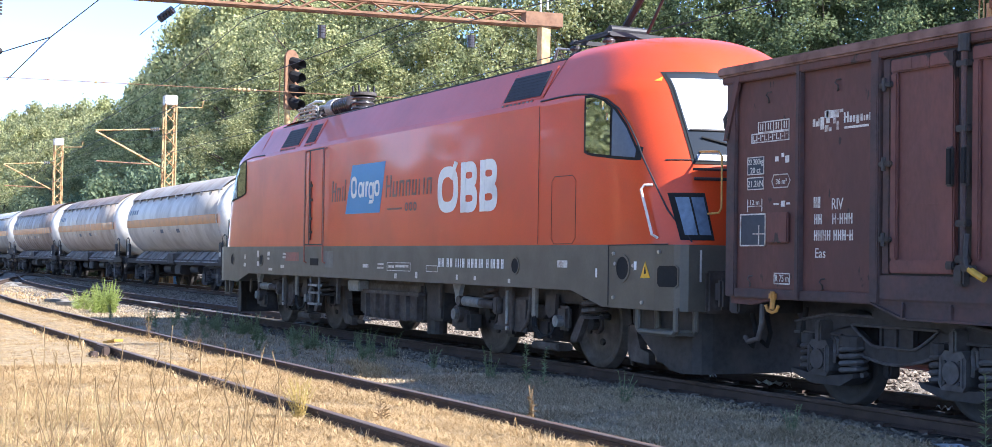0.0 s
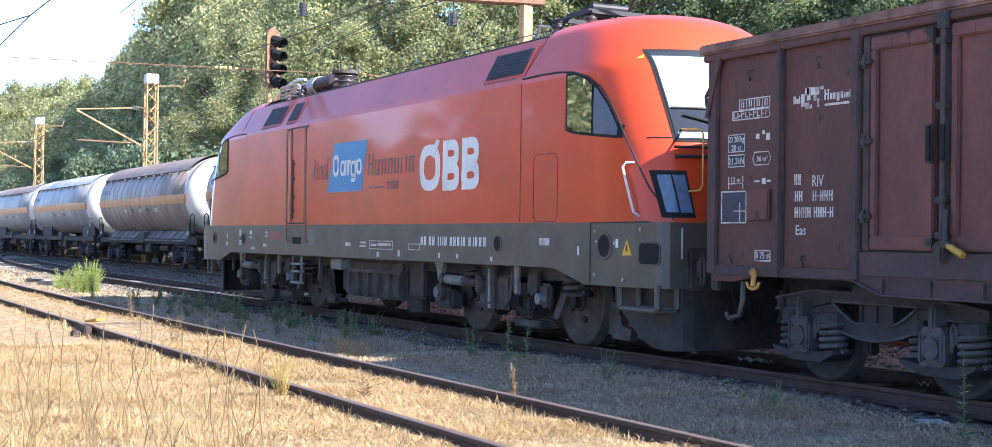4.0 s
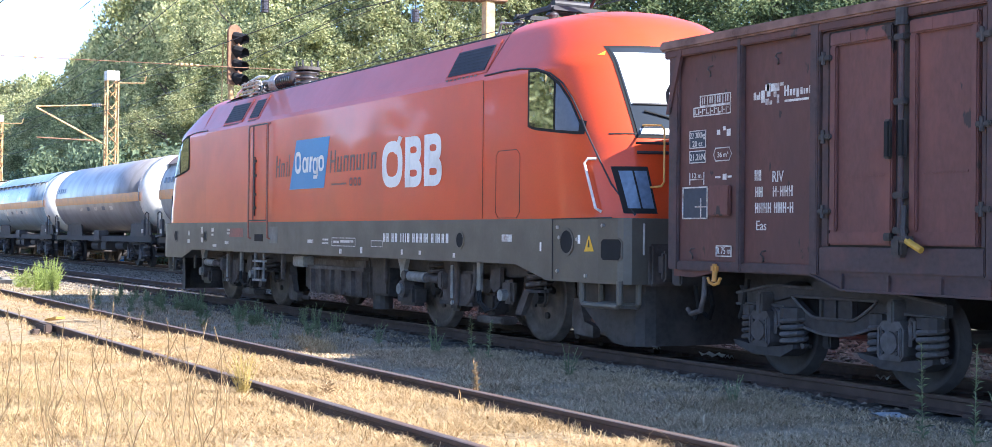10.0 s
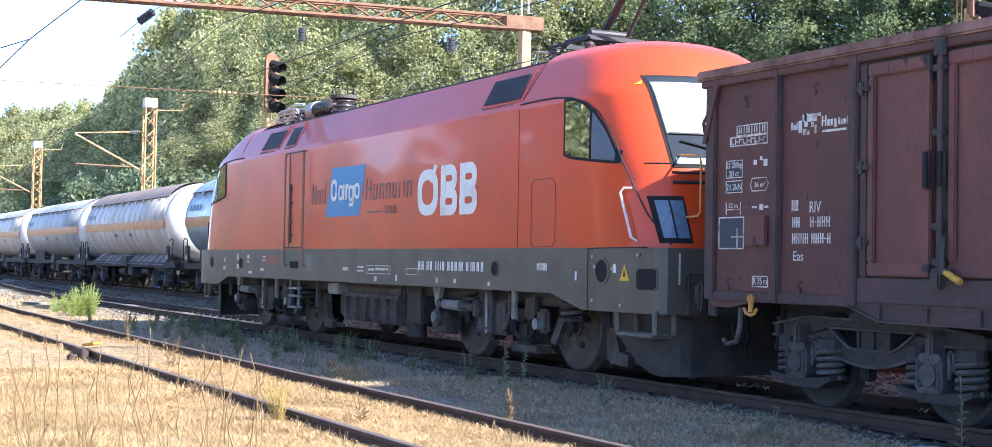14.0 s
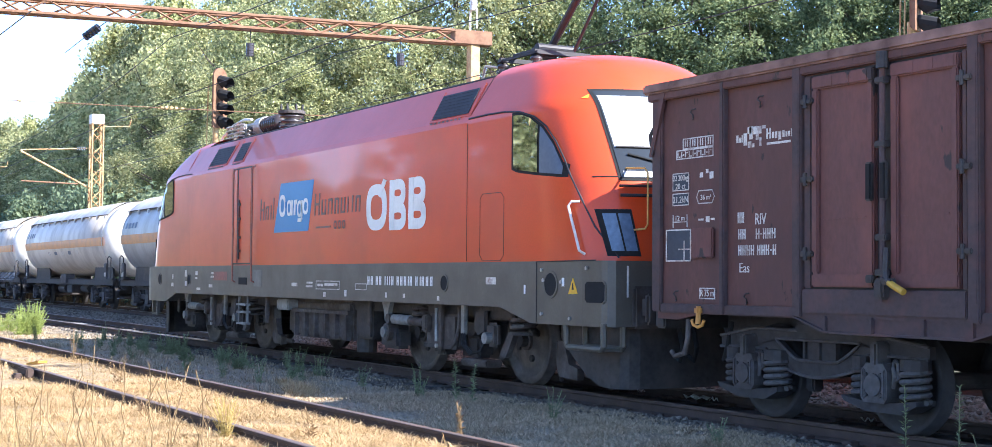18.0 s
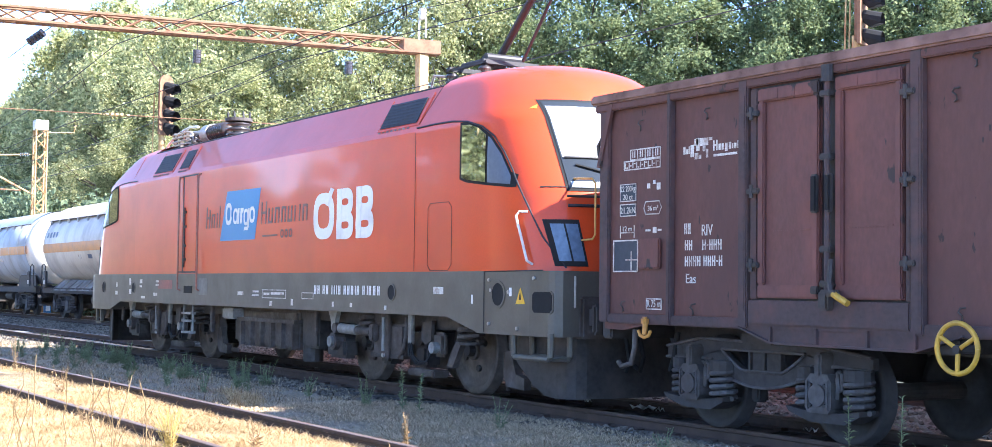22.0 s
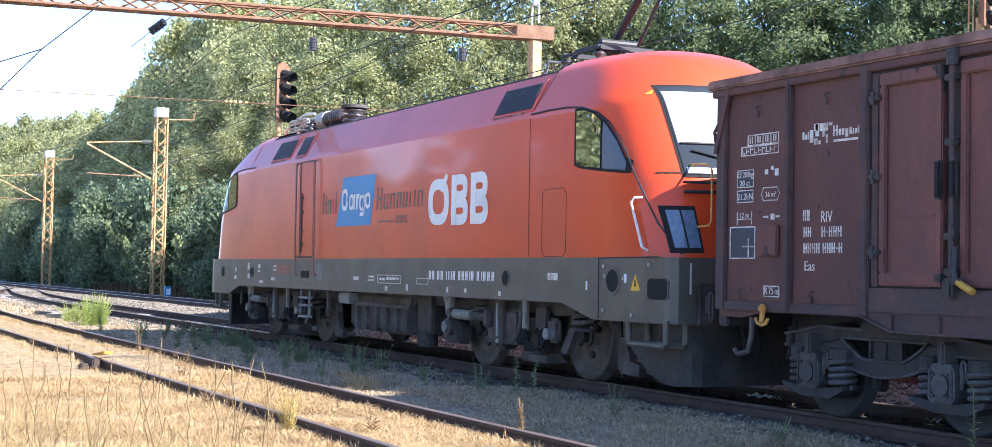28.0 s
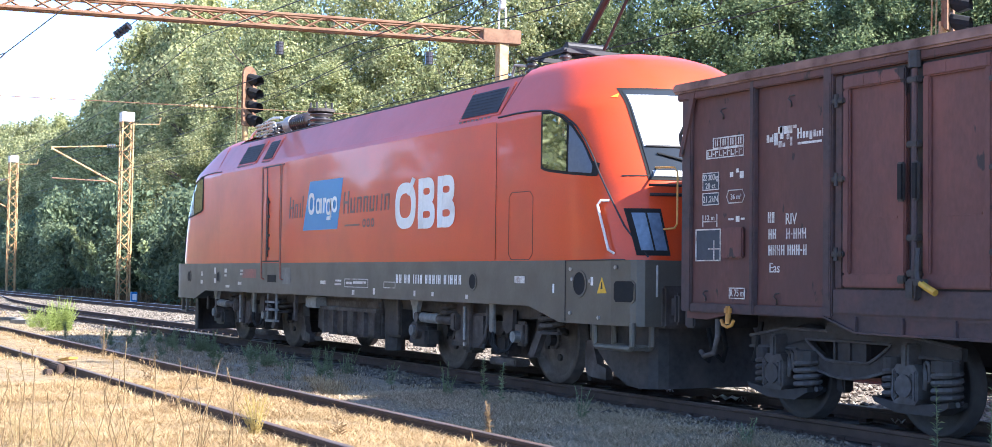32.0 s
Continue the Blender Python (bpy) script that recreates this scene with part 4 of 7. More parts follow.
            part("actuator_cap", rod((-1.80, out(0.08), 0.57), (-1.80, out(0.13), 0.57), 0.08, 16), PALEGREY, bg)
            part("gear_case", box(-2.15, -1.55, min(y, out(-0.25)), max(y, out(-0.25)), 0.32, 0.62, 0.05), GRIME, bg)
            part("traction_plate", box(-0.28, -0.04, min(y, out(0.05)), max(y, out(0.05)), 0.40, 1.02, 0.01), GRIME2, bg)
            part("traction_case", box(-0.62, 0.30, min(y, out(-0.2)), max(y, out(-0.2)), 0.40, 0.88, 0.04), GRIME2, bg)
            part("case_flange", box(-0.66, 0.34, min(y, out(0.015)), max(y, out(0.015)), 0.40, 0.46, 0.01), GRIME, bg)
            part("bolt", rod((-0.16, out(0.05), 0.44), (-0.16, out(0.08), 0.44), 0.03, 8), GALV, bg)
            part("link_rod", rod((-0.16, out(0.07), 0.96), (-0.16, out(0.07), 0.50), 0.022, 8), PALEGREY, bg)
            part("curved_rail", pipe([(0.40, out(0.0), 0.98), (0.44, out(0.02), 0.75), (0.36, out(0.02), 0.55), (0.18, out(0.0), 0.42)], 0.03, 8), GRIME2, bg)
            part("cable_trunk", box(0.52, 0.64, min(y, out(0.05)), max(y, out(0.05)), 0.62, 1.03, 0.01), PALEGREY, bg)
            for k in range(3):
                part("cable", pipe([(0.54 + 0.04 * k, out(0.04), 0.64), (0.62 + 0.05 * k, out(0.07), 0.48), (0.85 + 0.03 * k, out(0.08), 0.36 + 0.02 * k), (1.08 + 0.02 * k, out(0.07), 0.42), (1.22, out(0.05), 0.56)], 0.014, 6), RUBBER, bg)
            part("speed_sensor", rod((1.25, out(-0.02), 0.60), (1.25, out(0.09), 0.60), 0.075, 16), PALEGREY, bg)
            part("sensor_arm", box(1.12, 1.40, min(y, out(-0.1)), max(y, out(-0.1)), 0.48, 0.80, 0.04), GRIME2, bg)
            part("bracket", prism([(0.85, 0.92), (1.10, 0.95), (1.08, 0.68), (0.92, 0.62), (0.80, 0.72)], min(y, out(-0.06)), max(y, out(-0.06))), GRIME, bg)
            part("axle_link", prism([(1.50, 0.36), (1.66, 0.36), (1.86, 0.66), (1.74, 0.70), (1.58, 0.50)], min(y, out(-0.08)), max(y, out(-0.08))), GRIME2, bg)
            for dx in (1.92, -0.92):
                part("coil_spring", coil((dx, out(-0.12), 0.70), 0.15, 0.034, 0.26, 3), GRIME2, bg)
            part("spring_seat", rod((1.92, out(-0.12), 0.66), (1.92, out(-0.12), 0.70), 0.18, 18), GRIME, bg)
            part("guard_bracket", prism([(2.62, 0.62), (2.74, 0.62), (2.86, 0.34), (3.05, 0.30), (3.05, 0.16), (2.66, 0.18), (2.58, 0.30)], min(sy * 0.95, sy * 1.05), max(sy * 0.95, sy * 1.05)), GRIME2, bg)
            part("sand_nozzle", pipe([(2.55, sy * 1.0, 0.60), (2.52, sy * 0.98, 0.30), (2.40, sy * 0.86, 0.12)], 0.03, 8), GRIME2, bg)
            part("guide_shoe", box(3.12, 3.46, min(sy * 0.95, sy * 1.0), max(sy * 0.95, sy * 1.0), 0.20, 0.27, 0.015), GRIME2, bg)
            part("low_tray", box(0.25, 0.98, min(sy * 0.9, sy * 1.15), max(sy * 0.9, sy * 1.15), 0.19, 0.29, 0.02), GRIME2, bg)
            for wx in (-1.5, 1.5):
                part("hub_cap", rod((wx, sy * 0.80, 0.575), (wx, sy * 0.86, 0.575), 0.13, 18), WHEEL, bg)
                for k in range(4):
                    an = k * math.tau / 4 + 0.4
                    part("wheel_bolt", rod((wx + 0.25 * math.cos(an), sy * 0.80, 0.575 + 0.25 * math.sin(an)), (wx + 0.25 * math.cos(an), sy * 0.835, 0.575 + 0.25 * math.sin(an)), 0.045, 10), GRIME, bg)
                part("brake_disc_caliper", box(wx - math.copysign(0.98, wx) - 0.14, wx - math.copysign(0.98, wx) + 0.14, min(sy * 0.85, sy * 1.1), max(sy * 0.85, sy * 1.1), 0.30, 0.60, 0.04), GRIME, bg)
        part("motor", box(-1.0, 1.0, -0.6, 0.6, 0.25, 0.85, 0.1), GRIME, bg)
        for wx in (-1.5, 1.5):
            wheelset(0.575, bg, wx, 0.575)
    # roof equipment
    def insulator(p, q, r, n, name="insulator"):
        p, q = Vector(p), Vector(q)
        prof = []
        L = (q - p).length
        for i in range(n):
            prof += [(L * i / n, r * 0.5), (L * (i + 0.35) / n, r), (L * (i + 0.6) / n, r)]
        prof.append((L, r * 0.5))
        bm = lathe(prof, "z", 14)
        bmesh.ops.transform(bm, matrix=Matrix.Translation(p) @ (q - p).to_track_quat("Z", "Y").to_matrix().to_4x4(), verts=bm.verts)
        return part(name, bm, CERAM, loco, smooth=True)
    part("roof_deck", box(-5.9, 5.9, -0.95, 0.95, 3.93, 4.02), DARK, loco)
    for x in (-5.9, -5.45, -5.0):
        insulator((x, -0.35, 4.02), (x, -0.35, 4.46), 0.12, 5)
        part("conductor", rod((x - 0.3, -0.35, 4.50), (x + 0.3, -0.35, 4.50), 0.04, 8), GALV, loco)
    insulator((-4.75, -0.35, 4.42), (-3.85, -0.35, 4.42), 0.17, 8)
    part("breaker_drum", rod((-5.05, -0.35, 4.42), (-4.7, -0.35, 4.42), 0.19, 18), GALV, loco)
    insulator((-3.35, -0.35, 4.02), (-3.35, -0.35, 4.52), 0.24, 5)
    part("breaker_cap", rod((-3.35, -0.35, 4.52), (-3.35, -0.35, 4.58), 0.26, 20), GRIME2, loco)
    for k in range(8):
        a = k * math.tau / 8
        part("cap_stud", rod((-3.35 + 0.22 * math.cos(a), -0.35 + 0.22 * math.sin(a), 4.6), (-3.35 + 0.22 * math.cos(a), -0.35 + 0.22 * math.sin(a), 4.70), 0.02, 6), DARK, loco)
    part("roof_cable", pipe([(-7.1, -0.3, 4.15), (-7.0, -0.3, 4.30), (-6.7, -0.32, 4.46), (-6.2, -0.35, 4.54), (-5.3, -0.35, 4.52), (-4.8, -0.35, 4.50)], 0.028, 8), GALV, loco)
    for i in range(5):
        part("resistor_bar", pipe([(-6.25, -0.66, 4.16 + i * 0.075), (-6.18, -0.70, 4.17 + i * 0.075), (-5.25, -0.70, 4.17 + i * 0.075), (-5.18, -0.66, 4.16 + i * 0.075)], 0.020, 6), GALV, loco)
    for x in (-6.1, -5.75, -5.4):
        part("resistor_post", box(x - 0.025, x + 0.025, -0.70, -0.62, 4.0, 4.52, 0.008), GRIME2, loco)
    for k in range(3):
        part("roof_loop", pipe([(-6.5 + 0.34 * k + 0.16 * math.cos(a), -0.45, 4.40 + 0.15 * math.sin(a)) for a in [math.tau * j / 14 for j in range(15)]], 0.018, 6), GALV, loco)
    part("roof_hose", pipe([(-7.25, -0.5, 4.12), (-7.2, -0.5, 4.25), (-7.0, -0.5, 4.38), (-6.7, -0.5, 4.45), (-6.3, -0.5, 4.56), (-5.7, -0.5, 4.62), (-5.2, -0.5, 4.58)], 0.026, 8), WHITE, loco)
    # pantograph on the wagon-side end
    pg = thing("pantograph", "", "")
    pg.parent = loco
    part("base_frame", join(join(box(4.9, 6.0, -0.44, -0.40, 4.44, 4.475), box(4.9, 6.0, 0.40, 0.44, 4.44, 4.475)), join(box(4.95, 5.02, -0.45, 0.45, 4.44, 4.50), box(5.88, 5.95, -0.45, 0.45, 4.44, 4.50))), DARK, pg)
    for x in (5.0, 5.9):
        for y in (-0.4, 0.4):
            insulator((x, y, 4.05), (x, y, 4.42), 0.09, 4, "insulator")
    part("drive_box", box(5.35, 5.62, -0.16, 0.16, 4.46, 4.64, 0.03), GRIME2, pg)
    part("tension_spring", rod((5.0, -0.22, 4.54), (5.7, -0.22, 4.54), 0.035, 8), GRIME, pg)
    part("air_hose", pipe([(5.0, -0.5, 4.36), (4.75, -0.55, 4.40), (4.6, -0.5, 4.30), (4.5, -0.5, 4.10)], 0.02, 6), GALV, pg)
    part("spring_drum", rod((5.75, -0.3, 4.56), (5.75, 0.3, 4.56), 0.06, 12), DARK, pg)
    part("lower_arm", rod((5.62, 0, 4.58), (7.10, 0, 5.85), 0.055, 10), DARK, pg)
    part("guide_rod", rod((6.05, 0.12, 4.5), (7.2, 0.12, 5.75), 0.022, 8), DARK, pg)
    part("upper_arm", join(rod((7.10, -0.05, 5.85), (5.75, -0.45, 6.15), 0.03, 8), rod((7.10, 0.05, 5.85), (5.75, 0.45, 6.15), 0.03, 8)), GALV, pg)
    head = part("contact_head", pipe([(5.75, -0.98, 6.02), (5.75, -0.7, 6.17), (5.75, 0.7, 6.17), (5.75, 0.98, 6.02)], 0.03, 8), DARK, pg)
    part("contact_strip", pipe([(5.95, -0.98, 6.02), (5.95, -0.7, 6.17), (5.95, 0.7, 6.17), (5.95, 0.98, 6.02)], 0.03, 8), DARK, head)
    # small yellow triangle near the windshield
    tri = bmesh.new()
    tri.faces.new([tri.verts.new((x, -cab_side(x, z) - 0.012, z)) for x, z in ((8.225, 3.53), (8.285, 3.53), (8.255, 3.585))])
    part("warning_triangle", tri, YELLOW, loco)


loco = locomotive()
loco_fittings(loco)

# ---- brown open wagon ----
def y25_bogie(parent, cx, mirror=False):
    bg = thing("bogie", "", "")
    bg.parent = parent
    bg.matrix_basis = pose(cx, 0, 0)
    for sy in (-1, 1):
        y = sy * 1.0
        # frame with a belly below a pierced middle
        def frame_bar(pts):
            return part("bogie_frame", prism(pts, y - 0.035, y + 0.035), DARKSTEEL, bg)
        frame_bar([(-1.42, 0.81), (-0.88, 0.905), (0.84, 0.885), (1.42, 0.81), (1.42, 0.70), (0.95, 0.715), (0.56, 0.805), (-0.50, 0.805), (-0.95, 0.715), (-1.42, 0.70)])
        outer = [(-0.98 + 1.96 * i / 20, 0.715 - 0.255 * math.cos((i / 20 - 0.5) * math.pi) ** 1.15) for i in range(21)]
        inner = [(-0.56 + 1.16 * i / 20, 0.81 - 0.195 * min(1.0, 1.30 * math.cos((i / 20 - 0.5) * math.pi) ** 0.9)) for i in range(21)]
        belly = bmesh.new()
        for (p, q), (u, v) in zip(zip(outer, outer[1:]), zip(inner, inner[1:])):
            prism([p, q, v, u], y - 0.035, y + 0.035, "y", belly)
        bmesh.ops.remove_doubles(belly, verts=belly.verts[:], dist=0.0005)
        part("bogie_frame", belly, DARKSTEEL, bg)
        for k in (-0.18, 0.02, 0.24):
            part("web_rib", box(k - 0.015, k + 0.015, y - 0.03, y + 0.03, 0.60, 0.81), DARKSTEEL, bg)
        for line in (outer, [(-1.42, 0.81), (-0.88, 0.905), (0.84, 0.885), (1.42, 0.81)],
                     inner + [inner[0]], [(-1.42, 0.70), (-0.95, 0.715), (-0.70, 0.70)], [(1.42, 0.70), (0.95, 0.715), (0.68, 0.70)]):
            part("frame_flange", pipe([(x, y + sy * 0.05, z) for x, z in line], 0.016, 6), SOOTGREY, bg)
        part("side_bearer", box(-0.22, 0.22, y - 0.12, y + 0.12, 0.88, 0.98, 0.02), DARKSTEEL, bg)
        for wx in (-0.9, 0.9):
            lo, hi = sorted((y - sy * 0.06, y + sy * 0.18))
            ab = part("axle_box", prism([(wx - 0.13, 0.30), (wx + 0.12, 0.30), (wx + 0.16, 0.35), (wx + 0.16, 0.58), (wx + 0.11, 0.65), (wx - 0.10, 0.65), (wx - 0.16, 0.58), (wx - 0.17, 0.35)], lo, hi), SOOTGREY, bg)
            part("bearing_cover", rod((wx, y + sy * 0.17, 0.46), (wx, y + sy * 0.205, 0.46), 0.10, 20), SOOTGREY, ab)
            for k in range(4):
                an = math.pi / 4 + k * math.pi / 2
                part("cover_bolt", rod((wx + 0.125 * math.cos(an), y + sy * 0.17, 0.46 + 0.125 * math.sin(an)), (wx + 0.125 * math.cos(an), y + sy * 0.20, 0.46 + 0.125 * math.sin(an)), 0.02, 6), DARKSTEEL, ab)
            part("cast_rib", box(wx - 0.15, wx - 0.11, min(y, y + sy * 0.20), max(y, y + sy * 0.20), 0.33, 0.60, 0.01), SOOTGREY, ab)
            part("cast_rib", box(wx + 0.10, wx + 0.14, min(y, y + sy * 0.20), max(y, y + sy * 0.20), 0.33, 0.60, 0.01), SOOTGREY, ab)
            part("lenoir_link", pipe([(wx + 0.20, y + sy * 0.12, 0.68), (wx + 0.25, y + sy * 0.14, 0.66), (wx + 0.26, y + sy * 0.14, 0.52), (wx + 0.21, y + sy * 0.13, 0.50), (wx + 0.18, y + sy * 0.12, 0.54), (wx + 0.18, y + sy * 0.12, 0.66), (wx + 0.20, y + sy * 0.12, 0.68)], 0.018, 6), SOOTGREY, ab)
            part("damper_link", pipe([(wx + 0.19, y + sy * 0.13, 0.62), (wx + 0.22, y + sy * 0.15, 0.54), (wx + 0.19, y + sy * 0.13, 0.44)], 0.022, 6), SOOTGREY, ab)
            part("saddle", prism([(wx - 0.46, 0.34), (wx - 0.42, 0.29), (wx - 0.15, 0.215), (wx + 0.28, 0.215), (wx + 0.46, 0.30), (wx + 0.46, 0.345), (wx + 0.2, 0.31), (wx - 0.2, 0.31)], min(y - sy * 0.10, y + sy * 0.14), max(y - sy * 0.10, y + sy * 0.14)), DARKSTEEL, bg)
            lo, hi = sorted((y, y + sy * 0.20))
            part("pedestal", box(wx - 0.045, wx + 0.045, lo, hi, 0.62, 0.84, 0.02), SOOTGREY, bg)
            for dx, wide in ((-0.27, 0.085), (0.37, 0.12)):
                part("coil_spring", coil((wx + dx, y + sy * 0.05, 0.33), wide, 0.027, 0.27, 4.2), SOOTGREY, bg)
                part("spring_cap", rod((wx + dx, y + sy * 0.05, 0.60), (wx + dx, y + sy * 0.05, 0.70), wide * 1.15, 12), DARKSTEEL, bg)
    part("bolster", box(-0.25, 0.25, -1.0, 1.0, 0.55, 0.9, 0.05), DARKSTEEL, bg)
    for wx in (-0.9, 0.9):
        # wheels share the frame's dark steel, shade put into their colour
        wheelset(0.46, bg, wx, 0.46, DARKSTEEL)
        part("brake_block", box(wx - math.copysign(0.56, wx) - 0.06, wx - math.copysign(0.56, wx) + 0.06, -0.82, -0.68, 0.3, 0.62, 0.02), DARKSTEEL, bg)
    return bg


def open_wagon():
    wg = thing("open_freight_wagon", "rust-brown high-sided open freight wagon coupled to the locomotive", "freight wagon")
    MID = 16.66
    for sy in (-1, 1):
        part("side_panel", box(10.12, 23.20, min(sy * 1.36, sy * 1.385), max(sy * 1.36, sy * 1.385), 1.08, 3.35), BROWN, wg, "dented rust-brown side sheet with faded white stencils")
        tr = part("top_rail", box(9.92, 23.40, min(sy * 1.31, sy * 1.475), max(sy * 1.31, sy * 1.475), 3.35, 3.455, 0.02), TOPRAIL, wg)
        part("rail_lip", box(9.98, 23.34, min(sy * 1.385, sy * 1.45), max(sy * 1.385, sy * 1.45), 3.27, 3.35, 0.012), BROWN, tr)
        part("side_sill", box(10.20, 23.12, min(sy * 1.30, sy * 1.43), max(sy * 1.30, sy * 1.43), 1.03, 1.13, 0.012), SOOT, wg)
        for x0, x1, dep in ((10.04, 10.20, 1.43), (11.21, 11.275, 1.455), (12.285, 12.41, 1.455), (14.37, 14.50, 1.455), (15.58, 15.70, 1.455)):
            for a, b in ((x0, x1), (2 * MID - x1, 2 * MID - x0)):
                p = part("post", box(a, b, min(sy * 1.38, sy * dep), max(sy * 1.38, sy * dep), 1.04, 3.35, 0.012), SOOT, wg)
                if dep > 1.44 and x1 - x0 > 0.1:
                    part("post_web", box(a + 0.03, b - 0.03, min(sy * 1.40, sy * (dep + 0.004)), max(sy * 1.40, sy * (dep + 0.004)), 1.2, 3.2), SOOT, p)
    for a, b in ((10.06, 10.12), (23.20, 23.26)):
        part("end_panel", box(a, b, -1.38, 1.38, 1.1, 3.36), BROWN, wg)
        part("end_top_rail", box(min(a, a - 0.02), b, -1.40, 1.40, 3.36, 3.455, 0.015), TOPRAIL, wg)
        for y in (-0.9, -0.3, 0.3, 0.9):
            s = -1 if a < MID else 1
            part("end_post", box((a if s < 0 else b) + (s * 0.1 if s < 0 else 0), (a if s < 0 else b) + (0 if s < 0 else 0.1), y - 0.06, y + 0.06, 1.1, 3.32, 0.01), BROWN, wg)
    part("corner_brace", prism([(10.02, 2.68), (10.08, 2.68), (10.30, 3.34), (10.22, 3.34)], -1.455, -1.42), BROWN, wg)
    part("floor_deck", box(10.1, 23.2, -1.36, 1.36, 1.12, 1.2), BROWN, wg)
    part("rope_hook", pipe([(9.98, -1.36, 3.0), (9.94, -1.38, 2.92), (9.96, -1.38, 2.82), (10.02, -1.38, 2.78)], 0.02, 6), GRIME, wg)
    # lower side band and joint
    for a, b in ((10.22, 11.20), (11.285, 12.275)):
        part("lower_band", box(a, b, -1.392, -1.384, 1.14, 1.385), BROWN, wg)
    part("drop_plate", prism([(10.12, 0.97), (10.45, 0.96), (10.85, 1.03), (10.85, 1.08), (10.12, 1.08)], -1.40, -1.34), BROWN, wg)
    # doors
    for side_x, sgn in ((13.40, 1), (2 * MID - 13.40, 1)):
        d = part("door_opening", box(side_x - 0.98, side_x + 0.96, -1.394, -1.384, 1.30, 3.26), DARK, wg, "pair of rust-brown swing doors with lock rod")
        for x0, x1 in ((side_x - 0.85, side_x - 0.07), (side_x + 0.13, side_x + 0.88)):
            leaf = part("door_leaf", box(x0, x1, -1.412, -1.392, 1.32, 3.235), BROWN2, d)
            for a, b, c, e in ((x0, x1, 3.115, 3.235), (x0, x1, 1.32, 1.44), (x0, x0 + 0.085, 1.44, 3.115), (x1 - 0.075, x1, 1.44, 3.115)):
                part("door_rim", box(a, b, -1.452, -1.410, c, e, 0.012), BROWN2, leaf)
            part("crease", box(x0 + 0.12, x1 - 0.12, -1.418, -1.410, 1.93, 1.945), BROWN2, leaf)
            for k in range(3):
                part("rim_patch", box(x0 + 0.10 + 0.22 * k, x0 + 0.27 + 0.22 * k, -1.456, -1.45, 3.13, 3.22), BROWN2, leaf)
        for x0, x1 in ((side_x - 0.975, side_x - 0.88), (side_x + 0.90, side_x + 0.955)):
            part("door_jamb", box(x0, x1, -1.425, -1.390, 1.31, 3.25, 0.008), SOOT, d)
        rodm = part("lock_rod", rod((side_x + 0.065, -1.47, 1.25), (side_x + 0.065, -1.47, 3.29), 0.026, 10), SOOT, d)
        part("rod_cap", rod((side_x + 0.065, -1.47, 3.20), (side_x + 0.065, -1.47, 3.345), 0.055, 12), GRIME, rodm)
        for z in (1.45, 3.10, 2.55, 1.75):
            part("rod_guide", box(side_x - 0.01, side_x + 0.12, -1.50, -1.42, z - 0.03, z + 0.03, 0.01), GRIME, rodm)
        for x, z in ((side_x - 0.085, 2.235), (side_x + 0.085, 2.235)):
            h = part("door_handle", box(x - 0.036, x + 0.036, -1.50, -1.45, z - 0.17, z + 0.17, 0.012), GRIME, d)
            part("handle_slot", box(x - 0.012, x + 0.030, -1.512, -1.49, z - 0.15, z + 0.15), RUBBER, h)
        for z in (3.015, 2.30, 1.62):
            for x, k in ((side_x - 0.90, -1), (side_x + 0.95, 1)):
                hg = part("hinge", box(x - 0.07, x + 0.09, -1.485, -1.44, z - 0.025, z + 0.025, 0.01), GRIME, d)
                part("hinge_pin", rod((x, -1.48, z - 0.06), (x, -1.48, z + 0.06), 0.02, 8), GRIME, hg)
        part("lever_block", box(side_x + 0.0, side_x + 0.12, -1.53, -1.43, 1.22, 1.40, 0.02), GRIME, d)
        part("lever_catch", box(side_x - 0.12, side_x - 0.03, -1.50, -1.44, 1.36, 1.43, 0.01), GRIME, d)
        part("lever_arm", pipe([(side_x + 0.14, -1.50, 1.66), (side_x + 0.145, -1.52, 1.46), (side_x + 0.18, -1.54, 1.38), (side_x + 0.24, -1.54, 1.37)], 0.025, 6), GRIME, d)
        part("lever_link", box(side_x + 0.10, side_x + 0.26, -1.535, -1.50, 1.34, 1.40, 0.01), GRIME, d)
        part("yellow_lever", pipe([(side_x + 0.21, -1.54, 1.365), (side_x + 0.27, -1.545, 1.335), (side_x + 0.385, -1.55, 1.285)], 0.030, 8), YELLOW, d, "yellow-painted door lever")
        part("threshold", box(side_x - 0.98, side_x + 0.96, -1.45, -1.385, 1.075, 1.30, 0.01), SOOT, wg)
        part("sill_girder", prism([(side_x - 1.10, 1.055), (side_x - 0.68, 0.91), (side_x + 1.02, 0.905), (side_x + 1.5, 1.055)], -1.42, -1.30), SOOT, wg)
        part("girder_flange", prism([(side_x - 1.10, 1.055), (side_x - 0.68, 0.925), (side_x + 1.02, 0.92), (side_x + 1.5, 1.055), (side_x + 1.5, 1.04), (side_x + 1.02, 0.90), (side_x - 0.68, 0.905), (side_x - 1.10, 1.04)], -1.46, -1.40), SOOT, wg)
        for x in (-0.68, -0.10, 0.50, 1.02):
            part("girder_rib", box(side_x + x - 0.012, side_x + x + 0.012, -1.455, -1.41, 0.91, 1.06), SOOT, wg)
